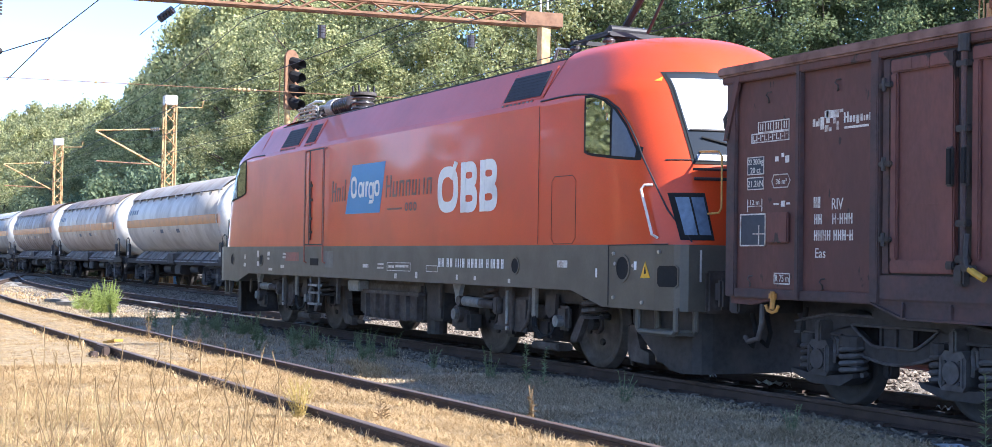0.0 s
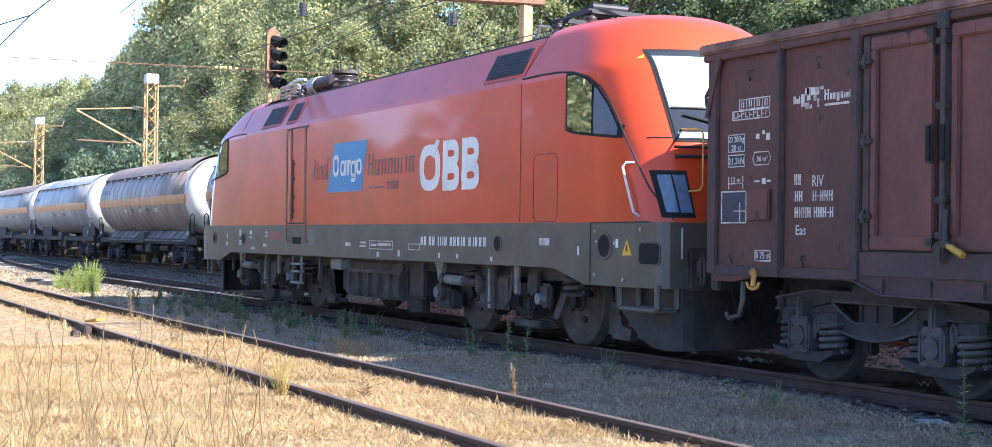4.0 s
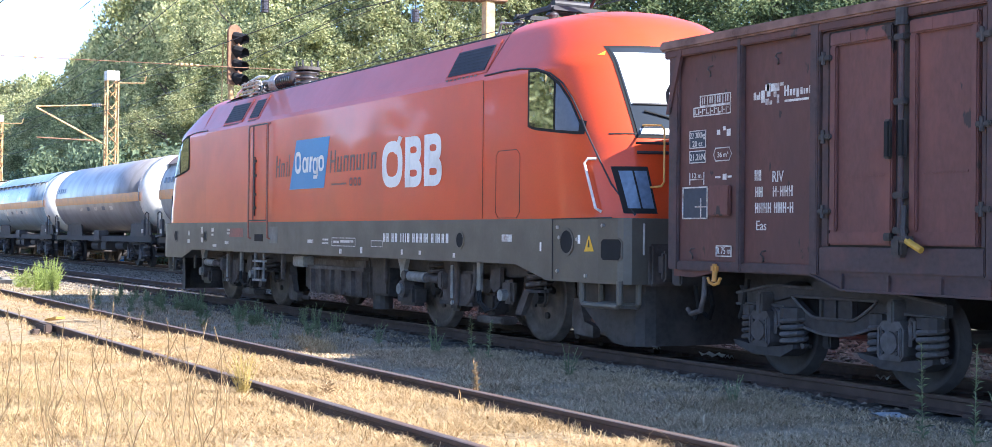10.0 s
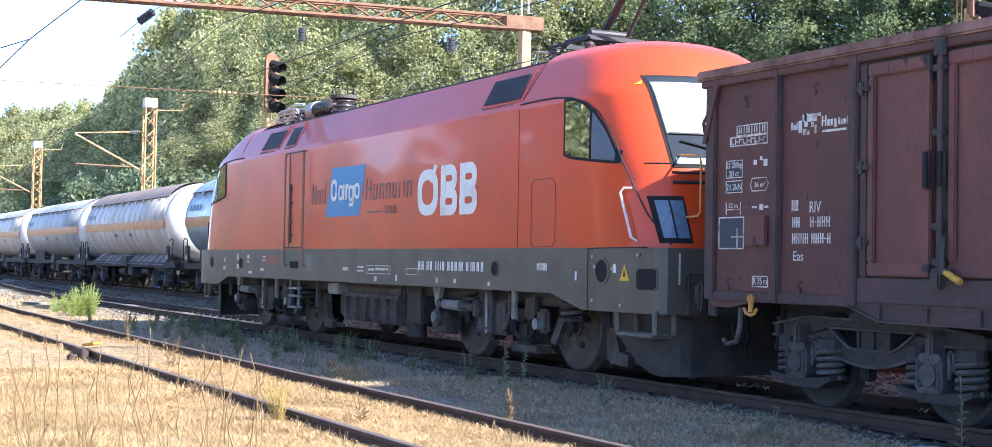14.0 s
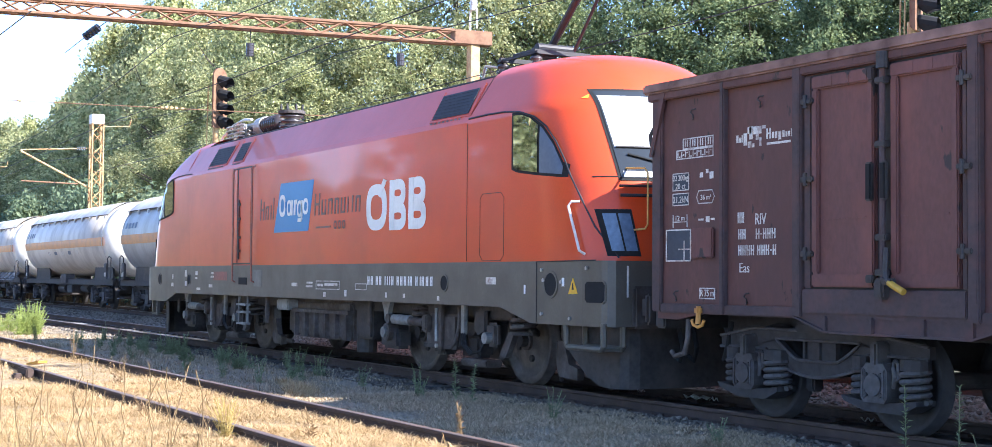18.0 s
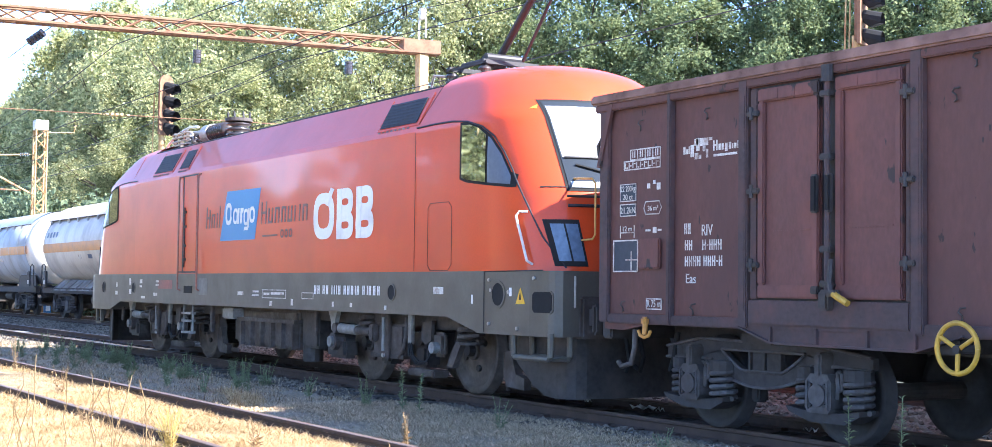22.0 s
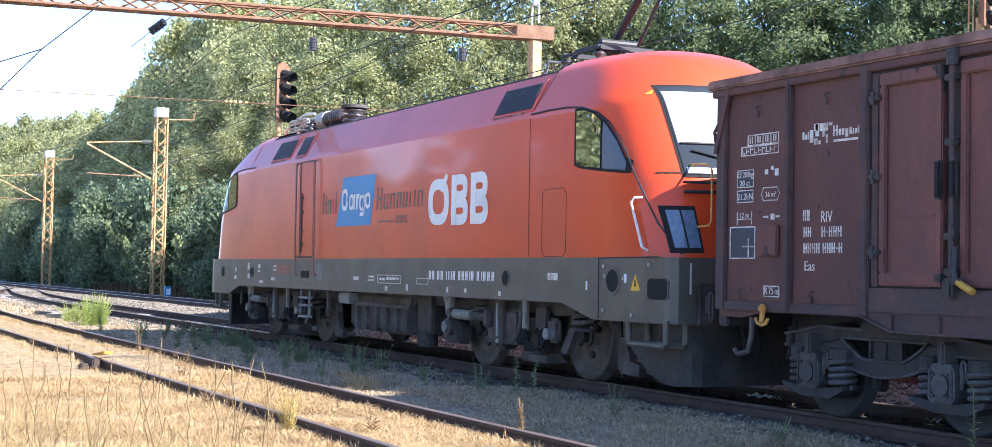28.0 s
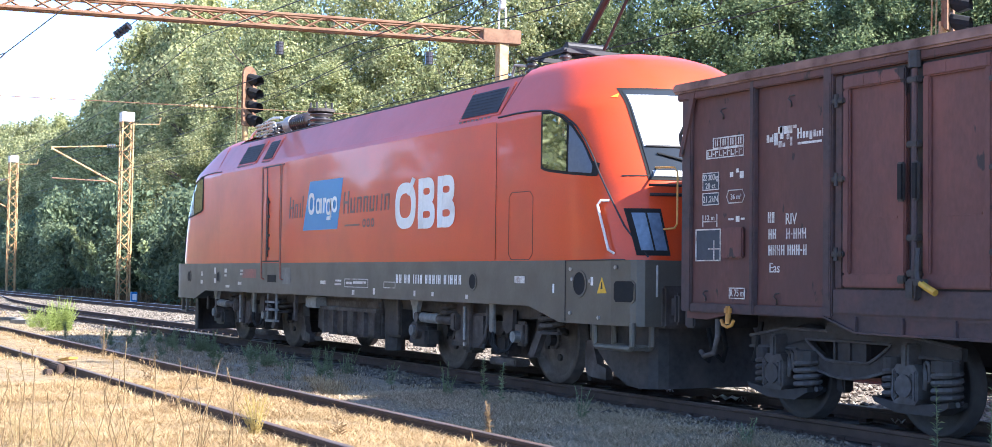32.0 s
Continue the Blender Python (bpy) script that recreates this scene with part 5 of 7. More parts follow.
    # rope cleats on the side
    for x, z in ((10.72, 3.08), (11.78, 3.10), (10.44, 1.21), (11.58, 1.20), (13.06, 1.18), (13.90, 1.18), (14.85, 1.22), (15.0, 3.2), (14.80, 2.95), (15.2, 2.98)):
        part("cleat", pipe([(x + 0.03, -1.39, z + 0.05), (x - 0.01, -1.41, z + 0.045), (x - 0.02, -1.42, z + 0.015), (x + 0.02, -1.42, z - 0.01), (x + 0.015, -1.41, z - 0.045), (x - 0.02, -1.39, z - 0.055)], 0.008, 6), GRIME, wg)
    # stencils
    def bar(x, z, w, h, mat=FADED, y=-1.389):
        part("stencil_bar", box(x, x + w, y, y + 0.006, z, z + h), mat, wg)
    def frame4(x, z, w, h, t=0.012, y=-1.389):
        for a in ((x, z, w, t), (x, z + h - t, w, t), (x, z, t, h), (x + w - t, z, t, h)):
            bar(*a, y=y)
    up = lambda x, z: pose(x, -1.389, z, 90, 0, 0)
    words("RIV", 0.155, FADED, up(11.695, 1.915), wg, width=0.16)
    words("Eas", 0.135, FADED, up(11.457, 1.452), wg, width=0.15)
    words("R 75 m", 0.10, FADED, pose(10.845, -1.395, 1.21, 90), wg, width=0.215)
    frame4(10.825, 1.182, 0.255, 0.115, y=-1.397)
    for x, z, h, ws in ((11.425, 1.935, 0.105, (0.05, 0.045)), (11.435, 1.775, 0.10, (0.055, 0.055)), (11.70, 1.775, 0.10, (0.06, 0.03, 0.055, 0.055, 0.06)),
                        (11.436, 1.618, 0.10, (0.055, 0.055, 0.055, 0.055)), (11.72, 1.618, 0.10, (0.055, 0.055, 0.055, 0.03, 0.055))):
        for w in ws:
            if w > 0.04:
                bar(x, z, 0.014, h)
                bar(x + w - 0.022, z, 0.014, h)
                bar(x + 0.014, z + h * 0.42, w - 0.036, 0.016)
            else:
                bar(x, z + 0.04, 0.022, 0.014)
            x += w + 0.008
    pl = material("blue_black_panel", (0.035, 0.045, 0.065), 0.6, vary=0.2)
    for x, z, w, h in ((10.36, 2.30, 0.28, 0.185), (10.36, 2.145, 0.28, 0.13)):
        bar(x, z, w, h, pl, y=-1.388)
        frame4(x, z, w, h, 0.010, y=-1.392)
    words("22 200kg", 0.085, FADED, pose(10.373, -1.393, 2.405, 90), wg, width=0.255)
    words("20 ct", 0.085, FADED, pose(10.415, -1.393, 2.318, 90), wg, width=0.17)
    words("21.2kN", 0.095, FADED, pose(10.373, -1.393, 2.175, 90), wg, width=0.255)
    words("36 m³", 0.075, FADED, pose(10.84, -1.393, 2.19, 90), wg, width=0.17)
    part("stencil_outline", pipe([(10.80, -1.388, 2.155), (10.77, -1.388, 2.22), (10.80, -1.388, 2.285), (11.02, -1.388, 2.285), (11.06, -1.388, 2.22), (11.02, -1.388, 2.155), (10.80, -1.388, 2.155)], 0.006, 4), FADED, wg)
    words("12 m", 0.075, FADED, pose(10.42, -1.393, 1.99, 90), wg, width=0.15)
    for a in ((10.36, 1.92, 0.012, 0.13), (10.60, 1.92, 0.012, 0.13), (10.36, 1.97, 0.25, 0.012), (10.80, 1.98, 0.08, 0.02), (10.92, 1.96, 0.06, 0.06), (11.0, 1.98, 0.06, 0.02), (10.82, 2.42, 0.05, 0.05), (10.92, 2.46, 0.04, 0.04), (10.98, 2.40, 0.06, 0.07)):
        bar(*a)
    frame4(10.53, 2.725, 0.51, 0.115)
    frame4(10.42, 2.625, 0.62, 0.10)
    for i in range(3):
        bar(10.65 + i * 0.128, 2.725, 0.01, 0.115)
    for i in range(9):
        bar(10.44 + i * 0.065, 2.645, 0.012, 0.06)
        bar(10.465 + i * 0.065, 2.645 + 0.02 * (i % 3), 0.022, 0.014)
    for i in range(4):
        bar(10.565 + i * 0.128, 2.75, 0.014, 0.07)
        bar(10.60 + i * 0.128, 2.75, 0.014, 0.07)
    # torn company mark as plain patches
    for x, z, w, h in ((11.40, 2.725, 0.035, 0.075), (11.445, 2.725, 0.03, 0.05), (11.485, 2.725, 0.012, 0.075), (11.515, 2.69, 0.05, 0.12), (11.575, 2.80, 0.06, 0.065), (11.60, 2.745, 0.05, 0.125),
                       (11.66, 2.79, 0.12, 0.075), (11.70, 2.735, 0.04, 0.05), (11.58, 2.665, 0.05, 0.06), (11.64, 2.665, 0.035, 0.04), (11.75, 2.67, 0.03, 0.085), (11.79, 2.835, 0.05, 0.03),
                       (11.855, 2.73, 0.018, 0.10), (11.90, 2.73, 0.018, 0.10), (11.875, 2.775, 0.024, 0.014), (11.935, 2.73, 0.03, 0.06), (11.98, 2.73, 0.03, 0.06), (12.03, 2.71, 0.035, 0.08), (12.085, 2.73, 0.03, 0.065), (12.13, 2.73, 0.016, 0.05), (12.16, 2.73, 0.03, 0.05), (12.205, 2.73, 0.012, 0.07), (11.86, 2.672, 0.34, 0.022)):
        bar(x, z, w, h)
    # label holder: dark board with a white frame and a brown box lid
    bar(10.27, 1.575, 0.40, 0.32, pl, y=-1.392)
    frame4(10.25, 1.565, 0.43, 0.335, 0.014, y=-1.396)
    bar(10.56, 1.58, 0.015, 0.20, y=-1.397)
    bar(10.47, 1.685, 0.19, 0.013, y=-1.397)
    part("label_box", box(10.72, 11.07, -1.43, -1.385, 1.595, 1.905, 0.015), BROWN2, wg)
    for z in (1.14, 1.20, 1.27, 1.33):
        bar(12.12, z, 0.03, 0.03)
    # yellow lashing hook, shunter's grips, brake wheel
    hk = part("yellow_hook", pipe([(10.90, -1.455, 1.09), (10.90, -1.47, 0.93)], 0.027, 8), HOOK, wg, "yellow-painted lashing hook")
    part("hook_horn", pipe([(10.80, -1.47, 0.97), (10.83, -1.47, 0.92), (10.90, -1.47, 0.90), (10.97, -1.47, 0.92), (11.00, -1.47, 0.97)], 0.018, 8), HOOK, hk)
    part("hook_head", box(10.86, 10.94, -1.50, -1.43, 1.02, 1.11, 0.02), HOOK, hk)
    part("shunter_grip", pipe([(10.60, -1.36, 0.97), (10.62, -1.38, 0.78), (10.56, -1.38, 0.62), (10.40, -1.38, 0.58), (10.34, -1.38, 0.63)], 0.028, 8), GRIME2, wg)
    part("air_hose", pipe([(10.85, -1.0, 0.95), (10.86, -1.05, 0.70), (10.80, -1.05, 0.55)], 0.03, 8), RUBBER, wg)
    bw = part("brake_wheel", pipe([(14.94 + 0.195 * math.cos(i * math.tau / 32), -1.56, 0.96 + 0.195 * math.sin(i * math.tau / 32)) for i in range(33)], 0.021, 8), YELLOW, wg, "yellow hand-brake wheel with three spokes")
    for k in range(3):
        a = radians(-90 + 120 * k)
        part("spoke", rod((14.94, -1.55, 0.95), (14.94 + 0.2 * math.cos(a), -1.56, 0.95 + 0.2 * math.sin(a)), 0.019, 8), YELLOW, bw)
    part("hub", rod((14.94, -1.58, 0.95), (14.94, -1.30, 0.95), 0.035, 10), GRIME, bw)
    # underframe, buffers
    part("underframe", box(10.3, 23.0, -0.6, 0.6, 0.85, 1.12), DARKSTEEL, wg)
    part("cross_bearer", box(14.6, 14.8, -1.36, 1.36, 0.9, 1.1), DARKSTEEL, wg)
    part("brake_cylinder", rod((15.3, -0.9, 0.75), (16.2, -0.9, 0.75), 0.18, 16), DARKSTEEL, wg)
    for s, xb in ((-1, 10.05), (1, 23.27)):
        part("headstock", box(xb - 0.05, xb + 0.12, -1.35, 1.35, 0.86, 1.14, 0.02), DARKSTEEL, wg)
        for y in (-0.875, 0.875):
            b = part("buffer", rod((xb, y, 1.04), (xb + s * 0.28, y, 1.04), 0.10, 16), DARKSTEEL, wg)
            part("buffer_plate", box(xb + s * 0.34 - 0.03, xb + s * 0.34 + 0.03, y - 0.26, y + 0.26, 0.87, 1.21, 0.03), DARKSTEEL, b)
    y25_bogie(wg, 12.16)
    y25_bogie(wg, 2 * MID - 12.16)
    return wg


open_wagon()

# ---- passing tank train ----
TANK_Z, TANK_R, TANK_L = 2.70, 1.45, 7.95
ORANGE = material("orange_band_paint", (0.55, 0.22, 0.05), 0.45, vary=0.12, grain=20, stain=2, bump=0.03, second=(0.40, 0.2, 0.1), amount=0.35)
DOME = material("white_tank_end_paint", (0.78, 0.75, 0.70), 0.35, vary=0.06, grain=14, stain=1.2, bump=0.03, second=(0.55, 0.53, 0.5), amount=0.3)


def shell(x0, x1, r, a0, a1, nx, na, wave=0.0, waves=0):
    """Part of a cylinder's skin from angle a0 to a1, 0 is up, negative towards the siding."""
    rows = []
    for i in range(nx + 1):
        x = x0 + (x1 - x0) * i / nx
        rr = r + (wave * (0.5 + 0.5 * math.cos(math.tau * waves * i / nx)) if waves else 0)
        rows.append([(x, rr * math.sin(a0 + (a1 - a0) * j / na), TANK_Z + rr * math.cos(a0 + (a1 - a0) * j / na)) for j in range(na + 1)])
    return sheet(rows)


BAND = []
for sg in (-1, 1):
    BAND.append(mesh("orange_band", shell(-7.15, 7.15, TANK_R + 0.008, sg * radians(88), sg * radians(101), 20, 4), ORANGE, True))
BARREL = {}
DOME_ME = mesh("tank_end", lathe([(7.15, TANK_R), (7.40, 1.37), (7.62, 1.18), (7.80, 0.88), (7.90, 0.5), (7.95, 0.08)], "x", 40, (0, 0, TANK_Z)), DOME, True)


def clone(ob, parent, m):
    """A bogie once more, with the same meshes."""
    e = new(ob.name, ob.data)
    e.parent, e.matrix_basis = parent, m
    for c in ob.children:
        share(c.name.split(".")[0], c.data, e, c.matrix_basis.copy())
    return e


TANK_BOGIE = []


def tank_wagon(label, body, canopy=None, ridges=0, ribs=0, apron=False, marks=True):
    wg = thing("tank_wagon", label, "tank wagon", "passing tank train")
    if body.name not in BARREL:
        BARREL[body.name] = mesh("barrel", lathe([(-7.15, TANK_R), (-3, TANK_R), (0, TANK_R), (3, TANK_R), (7.15, TANK_R)], "x", 40, (0, 0, TANK_Z)), body, True)
    share("barrel", BARREL[body.name], wg, Matrix.Identity(4))
    for k, rz in ((1, 0), (-1, 180)):
        e = share("tank_end", DOME_ME, wg, pose(0, 0, 0, 0, 0, rz), "white domed tank end")
        part("end_seam", lathe([(7.13, TANK_R + 0.012), (7.17, TANK_R + 0.012), (7.17, TANK_R - 0.02), (7.13, TANK_R - 0.02)], "x", 40, (0, 0, TANK_Z)), body, e)
        part("end_band", shell(7.16, 7.36, TANK_R - 0.008, -radians(101), -radians(88), 4, 3) if k > 0 else shell(7.16, 7.36, TANK_R - 0.008, radians(88), radians(101), 4, 3), ORANGE, e)
    for me in BAND:
        share("orange_band", me, wg, Matrix.Identity(4))
    if canopy:
        c = part("sun_shield", shell(-7.3, 7.0, TANK_R + 0.05, -radians(52), radians(52), 14 * max(4, ridges) if ridges else 16, 16, 0.045 if ridges else 0, ridges), canopy, wg, "curved sun shield over the tank", True)
        for sg in (-1, 1):
            part("shield_edge", pipe([(-7.3, sg * (TANK_R + 0.06) * math.sin(radians(52)), TANK_Z + (TANK_R + 0.06) * math.cos(radians(52))), (7.0, sg * (TANK_R + 0.06) * math.sin(radians(52)), TANK_Z + (TANK_R + 0.06) * math.cos(radians(52)))], 0.022, 6), GRIME2, c)
            for i in range(12):
                x = -7.0 + i * 1.25
                part("shield_clip", box(x - 0.05, x + 0.05, sg * 1.20 - 0.05, sg * 1.20 + 0.05, TANK_Z + 0.78, TANK_Z + 0.92), GALV, c)
    for i in range(ribs):
        x = -6.6 + 13.2 * (i + 0.5) / ribs
        part("tank_rib", lathe([(x - 0.02, TANK_R), (x - 0.015, TANK_R + 0.014), (x + 0.015, TANK_R + 0.014), (x + 0.02, TANK_R)], "x", 40, (0, 0, TANK_Z)), body, wg)
    if apron:
        for sg in (-1, 1):
            ap = part("apron", sheet([[(-6.4, sg * 0.85, 1.42), (6.4, sg * 0.85, 1.42)], [(-6.7, sg * 1.25, 1.02), (6.7, sg * 1.25, 1.02)]]), APRON, wg, "sloping grey underframe apron")
            for i in range(14):
                x = -6.3 + i * 0.97
                part("apron_rib", rod((x, sg * 0.86, 1.43), (x * 1.03, sg * 1.26, 1.03), 0.022, 6), APRON, ap)
    else:
        for x in (-5.6, 5.6):
            for sg in (-1, 1):
                part("saddle", prism([(x - 1.5, 1.1), (x + 1.5, 1.1), (x + 1.3, 1.75), (x - 1.3, 1.75)], sg * 0.92 - 0.03, sg * 0.92 + 0.03), GRIME, wg)
    part("sole_bar", join(box(-8.1, 8.1, -1.20, -1.08, 0.92, 1.12), box(-8.1, 8.1, 1.08, 1.20, 0.92, 1.12)), DARKSTEEL, wg)
    part("centre_girder", box(-8.1, 8.1, -0.4, 0.4, 0.85, 1.15), DARKSTEEL, wg)
    part("brake_cylinder", rod((-2.2, -0.8, 0.72), (-1.0, -0.8, 0.72), 0.2, 12), DARKSTEEL, wg)
    part("brake_lever_box", box(0.2, 1.1, -1.15, -0.6, 0.55, 0.9, 0.04), DARKSTEEL, wg)
    part("air_tank", rod((2.2, -0.9, 0.75), (3.4, -0.9, 0.75), 0.16, 12), DARKSTEEL, wg)
    part("valve_box", box(-0.5, 0.5, -1.28, -0.9, 0.95, 1.35, 0.03), SOOTGREY, wg)
    for s in (-1, 1):
        pf = part("end_platform", box(min(s * 7.5, s * 8.25), max(s * 7.5, s * 8.25), -1.3, 1.3, 1.12, 1.18), DARKSTEEL, wg)
        rail = pipe([(s * 8.0, -1.28, 1.15), (s * 8.0, -1.28, 1.95), (s * 7.75, -1.28, 2.02), (s * 7.5, -1.28, 1.95), (s * 7.5, -1.28, 1.15)], 0.022, 6)
        part("platform_rail", rail, SOOTGREY, pf)
        part("brake_panel", box(min(s * 7.2, s * 7.55), max(s * 7.2, s * 7.55), -1.34, -1.26, 1.15, 1.75, 0.02), SOOTGREY, pf)
        part("plate_card", box(min(s * 7.25, s * 7.5), max(s * 7.25, s * 7.5), -1.348, -1.34, 1.25, 1.40), FADED, pf)
        for y in (-0.875, 0.875):
            part("buffer", join(rod((s * 8.15, y, 1.0), (s * 8.5, y, 1.0), 0.1, 10), rod((s * 8.5, y, 1.0), (s * 8.56, y, 1.0), 0.24, 14)), DARKSTEEL, wg)
        part("coupling", rod((s * 8.2, 0, 1.0), (s * 8.75, 0, 0.95), 0.06, 8), DARKSTEEL, wg)
        for z in (0.45, 0.75):
            part("end_step", box(min(s * 7.6, s * 8.0), max(s * 7.6, s * 8.0), -1.36, -1.18, z - 0.02, z + 0.02), SOOTGREY, wg)
    if marks:
        for i, w in enumerate((0.30, 0.34, 0.32, 0.32)):
            x = -6.75 + i * 0.42
            rows = [(x, -TANK_R - 0.02, TANK_Z + 0.18), (x + w, -TANK_R - 0.02, TANK_Z + 0.18)]
            part("company_mark", shell(x, x + w * 0.7, TANK_R + 0.012, -radians(71), -radians(79), 1, 3), NAVY, wg)
    for i in range(5):
        x = -2.6 + i * 1.3
        part("stencil_bar", shell(x, x + 0.5, TANK_R + 0.01, -radians(112), -radians(106), 1, 2), NAVY if i % 2 else FADED, wg)
    for cx in (-5.6, 5.6):
        if TANK_BOGIE:
            clone(TANK_BOGIE[0], wg, pose(cx, 0, 0))
        else:
            TANK_BOGIE.append(y25_bogie(wg, cx))
    return wg


APRON = material("pale_grey_apron", (0.24, 0.23, 0.22), 0.7, vary=0.25, grain=8, stain=1.5, bump=0.2, second=(0.12, 0.10, 0.09), amount=0.5)
NAVY = material("dark_blue_mark", (0.05, 0.08, 0.14), 0.5, vary=0.2)


def tank_paint(name, c, dirt, amount=0.35, rough=0.5):
    return material(name, c, rough, vary=0.08, grain=9, stain=1.1, bump=0.04, second=dirt, amount=amount, stretch=(1, 1, 0.5))


P_WHITE = tank_paint("white_tank", (0.60, 0.55, 0.49), (0.40, 0.35, 0.30))
P_CREAM = tank_paint("cream_tank", (0.58, 0.50, 0.42), (0.38, 0.29, 0.22), 0.45)
P_BROWNED = tank_paint("soiled_tank", (0.36, 0.31, 0.28), (0.24, 0.18, 0.15), 0.5)
P_STEEL = tank_paint("blue_grey_tank", (0.37, 0.38, 0.385), (0.27, 0.255, 0.24), 0.4)
P_SLATE = tank_paint("slate_tank", (0.27, 0.255, 0.26), (0.19, 0.17, 0.165), 0.35, 0.35)
P_BLUE = tank_paint("blue_tank", (0.28, 0.345, 0.39), (0.20, 0.22, 0.24), 0.3, 0.3)
P_SKY = tank_paint("light_blue_tank", (0.44, 0.49, 0.56), (0.33, 0.34, 0.36), 0.35)
C_GREY = tank_paint("grey_shield", (0.42, 0.39, 0.36), (0.29, 0.24, 0.20), 0.5, 0.55)
C_TAN = tank_paint("tan_shield", (0.46, 0.36, 0.27), (0.25, 0.15, 0.10), 0.55, 0.6)
C_BROWN = tank_paint("brown_shield", (0.22, 0.165, 0.14), (0.30, 0.25, 0.21), 0.4, 0.6)
C_WHITE = tank_paint("white_shield", (0.66, 0.62, 0.56), (0.42, 0.37, 0.32), 0.4, 0.5)

SPECS = [
    ("white gas tank wagon with orange band", P_WHITE, C_WHITE, 0, 0, True),
    ("white gas tank wagon with ridged grey sun shield and orange band", P_WHITE, C_GREY, 22, 0, True),
    ("dirty cream tank wagon with brownish shield and orange band", P_CREAM, C_TAN, 0, 10, True),
    ("soot-brown ribbed tank wagon with dark ridged sun shield", P_BROWNED, C_BROWN, 16, 16, True),
    ("blue-grey tank wagon with white sun shield and orange band", P_STEEL, C_WHITE, 0, 0, False),
    ("pale blue-grey tank wagon with soiled cream shield", P_STEEL, C_TAN, 0, 0, False),
    ("smooth slate-grey tank wagon with orange band", P_SLATE, None, 0, 0, False),
    ("bright blue tank wagon with blue sun shield and orange band", P_BLUE, P_BLUE, 0, 0, False),
    ("white ribbed tank wagon with ridged brown sun shield", P_WHITE, C_BROWN, 16, 14, True),
    ("blue-grey tank wagon with clean white shield", P_STEEL, C_WHITE, 0, 0, False),
    ("white tank wagon with white shield and orange band", P_WHITE, C_WHITE, 0, 0, False),
    ("clean white tank wagon with ridged white sun shield", P_WHITE, C_WHITE, 24, 0, True),
    ("light blue ribbed tank wagon with blue shield", P_SKY, P_SKY, 0, 9, False),
    ("last cream tank wagon with rust-tan sun shield", P_CREAM, C_TAN, 0, 5, False),
]
GAPS = [17.4, 17.5, 17.3, 17.7, 16.4, 17.2, 17.3, 17.5, 16.5, 17.3, 17.8, 17.3, 17.5]
TRAIN = []
tx = -41.5 + TANK_L + 17.4
for i, spec in enumerate(SPECS):
    TRAIN.append((tank_wagon(*spec), tx))
    tx -= GAPS[i] if i < len(GAPS) else 0


def tank_rows(x0):
    S = [(0, 0), (2, 16.3), (4, 32.9), (6, 49.7), (8, 66.6), (10, 83.3), (12, 99.9), (14, 116.4), (16, 132.7), (18, 148.8), (20, 164.8), (22, 180.8), (24, 196.9), (26, 213.1), (28, 229.4), (30, 245.6), (32, 261.8)]
    return [(t, pose(x0 + s, 4.6, 0.10)) for t, s in S]

# ---- signals ----
def signal(x, y, turn, z0=0.0, lift=0.0):
    s = thing("railway_signal", "four-aspect railway signal with black hoods on a pale post", "railway signal", at=pose(x, y, ground_z(x, y), 0, 0, turn))
    h = 5.68 + lift
    part("post", rod((0, 0, -0.3), (0, 0, h + 0.2), 0.085, 14), PALE, s)
    out = [(-0.27, h), (0.27, h)] + [(0.27 * math.cos(a), h + 1.42 + 0.27 * math.sin(a)) for a in [math.pi * i / 10 for i in range(11)]]
    part("signal_board", prism(out, 0.10, 0.16, "x"), RUST, s)
    part("lamp_case", box(0.0, 0.10, -0.15, 0.15, h + 0.06, h + 1.5, 0.03), RUST, s)
    for i in range(4):
        z = h + 0.20 + i * 0.38
        hood = bmesh.new()
        rows = []
        for k in range(9):
            a = radians(-60 + 300 * k / 8)
            rows.append([(0.17, 0.15 * math.cos(a), z + 0.15 * math.sin(a)), (0.17 + (0.38 if 0 < math.sin(a) + 0.4 else 0.12), 0.155 * math.cos(a), z + 0.15 * math.sin(a) - 0.10)])
        part("lamp_hood", sheet(rows, hood), RUBBER, s)
        part("lens", rod((0.155, 0, z), (0.18, 0, z), 0.11, 16), GLASS, s)
    part("ladder", join(rod((-0.3, -0.15, 0), (-0.16, -0.15, h + 1.2), 0.018, 6), rod((-0.3, 0.15, 0), (-0.16, 0.15, h + 1.2), 0.018, 6)), PALE, s)
    return s


signal(-16.1, 2.3, 28)
signal(1.76, 10.86, 28, lift=0.35)

# ---- catenary ----
def lattice(p0, p1, w, name, parent, mat, brace=0.6, leg=0.035):
    """A square lattice beam between two points."""
    p0, p1 = Vector(p0), Vector(p1)
    d = (p1 - p0).normalized()
    a = d.cross(Vector((0, 0, 1))) if abs(d.z) < 0.9 else Vector((1, 0, 0))
    a.normalize()
    b = d.cross(a)
    L = (p1 - p0).length
    corners = [(a * sx + b * sy) * w / 2 for sx, sy in ((-1, -1), (1, -1), (1, 1), (-1, 1))]
    for c in corners:
        part(name + "_chord", rod(p0 + c, p1 + c, leg, 6), mat, parent)
    n = max(2, int(L / brace))
    for i in range(n):
        for k in range(4):
            c0, c1 = corners[k], corners[(k + 1) % 4]
            if i % 2:
                c0, c1 = c1, c0
            part(name + "_lacing", rod(p0 + d * L * i / n + c0, p0 + d * L * (i + 1) / n + c1, leg * 0.62, 4), mat, parent)


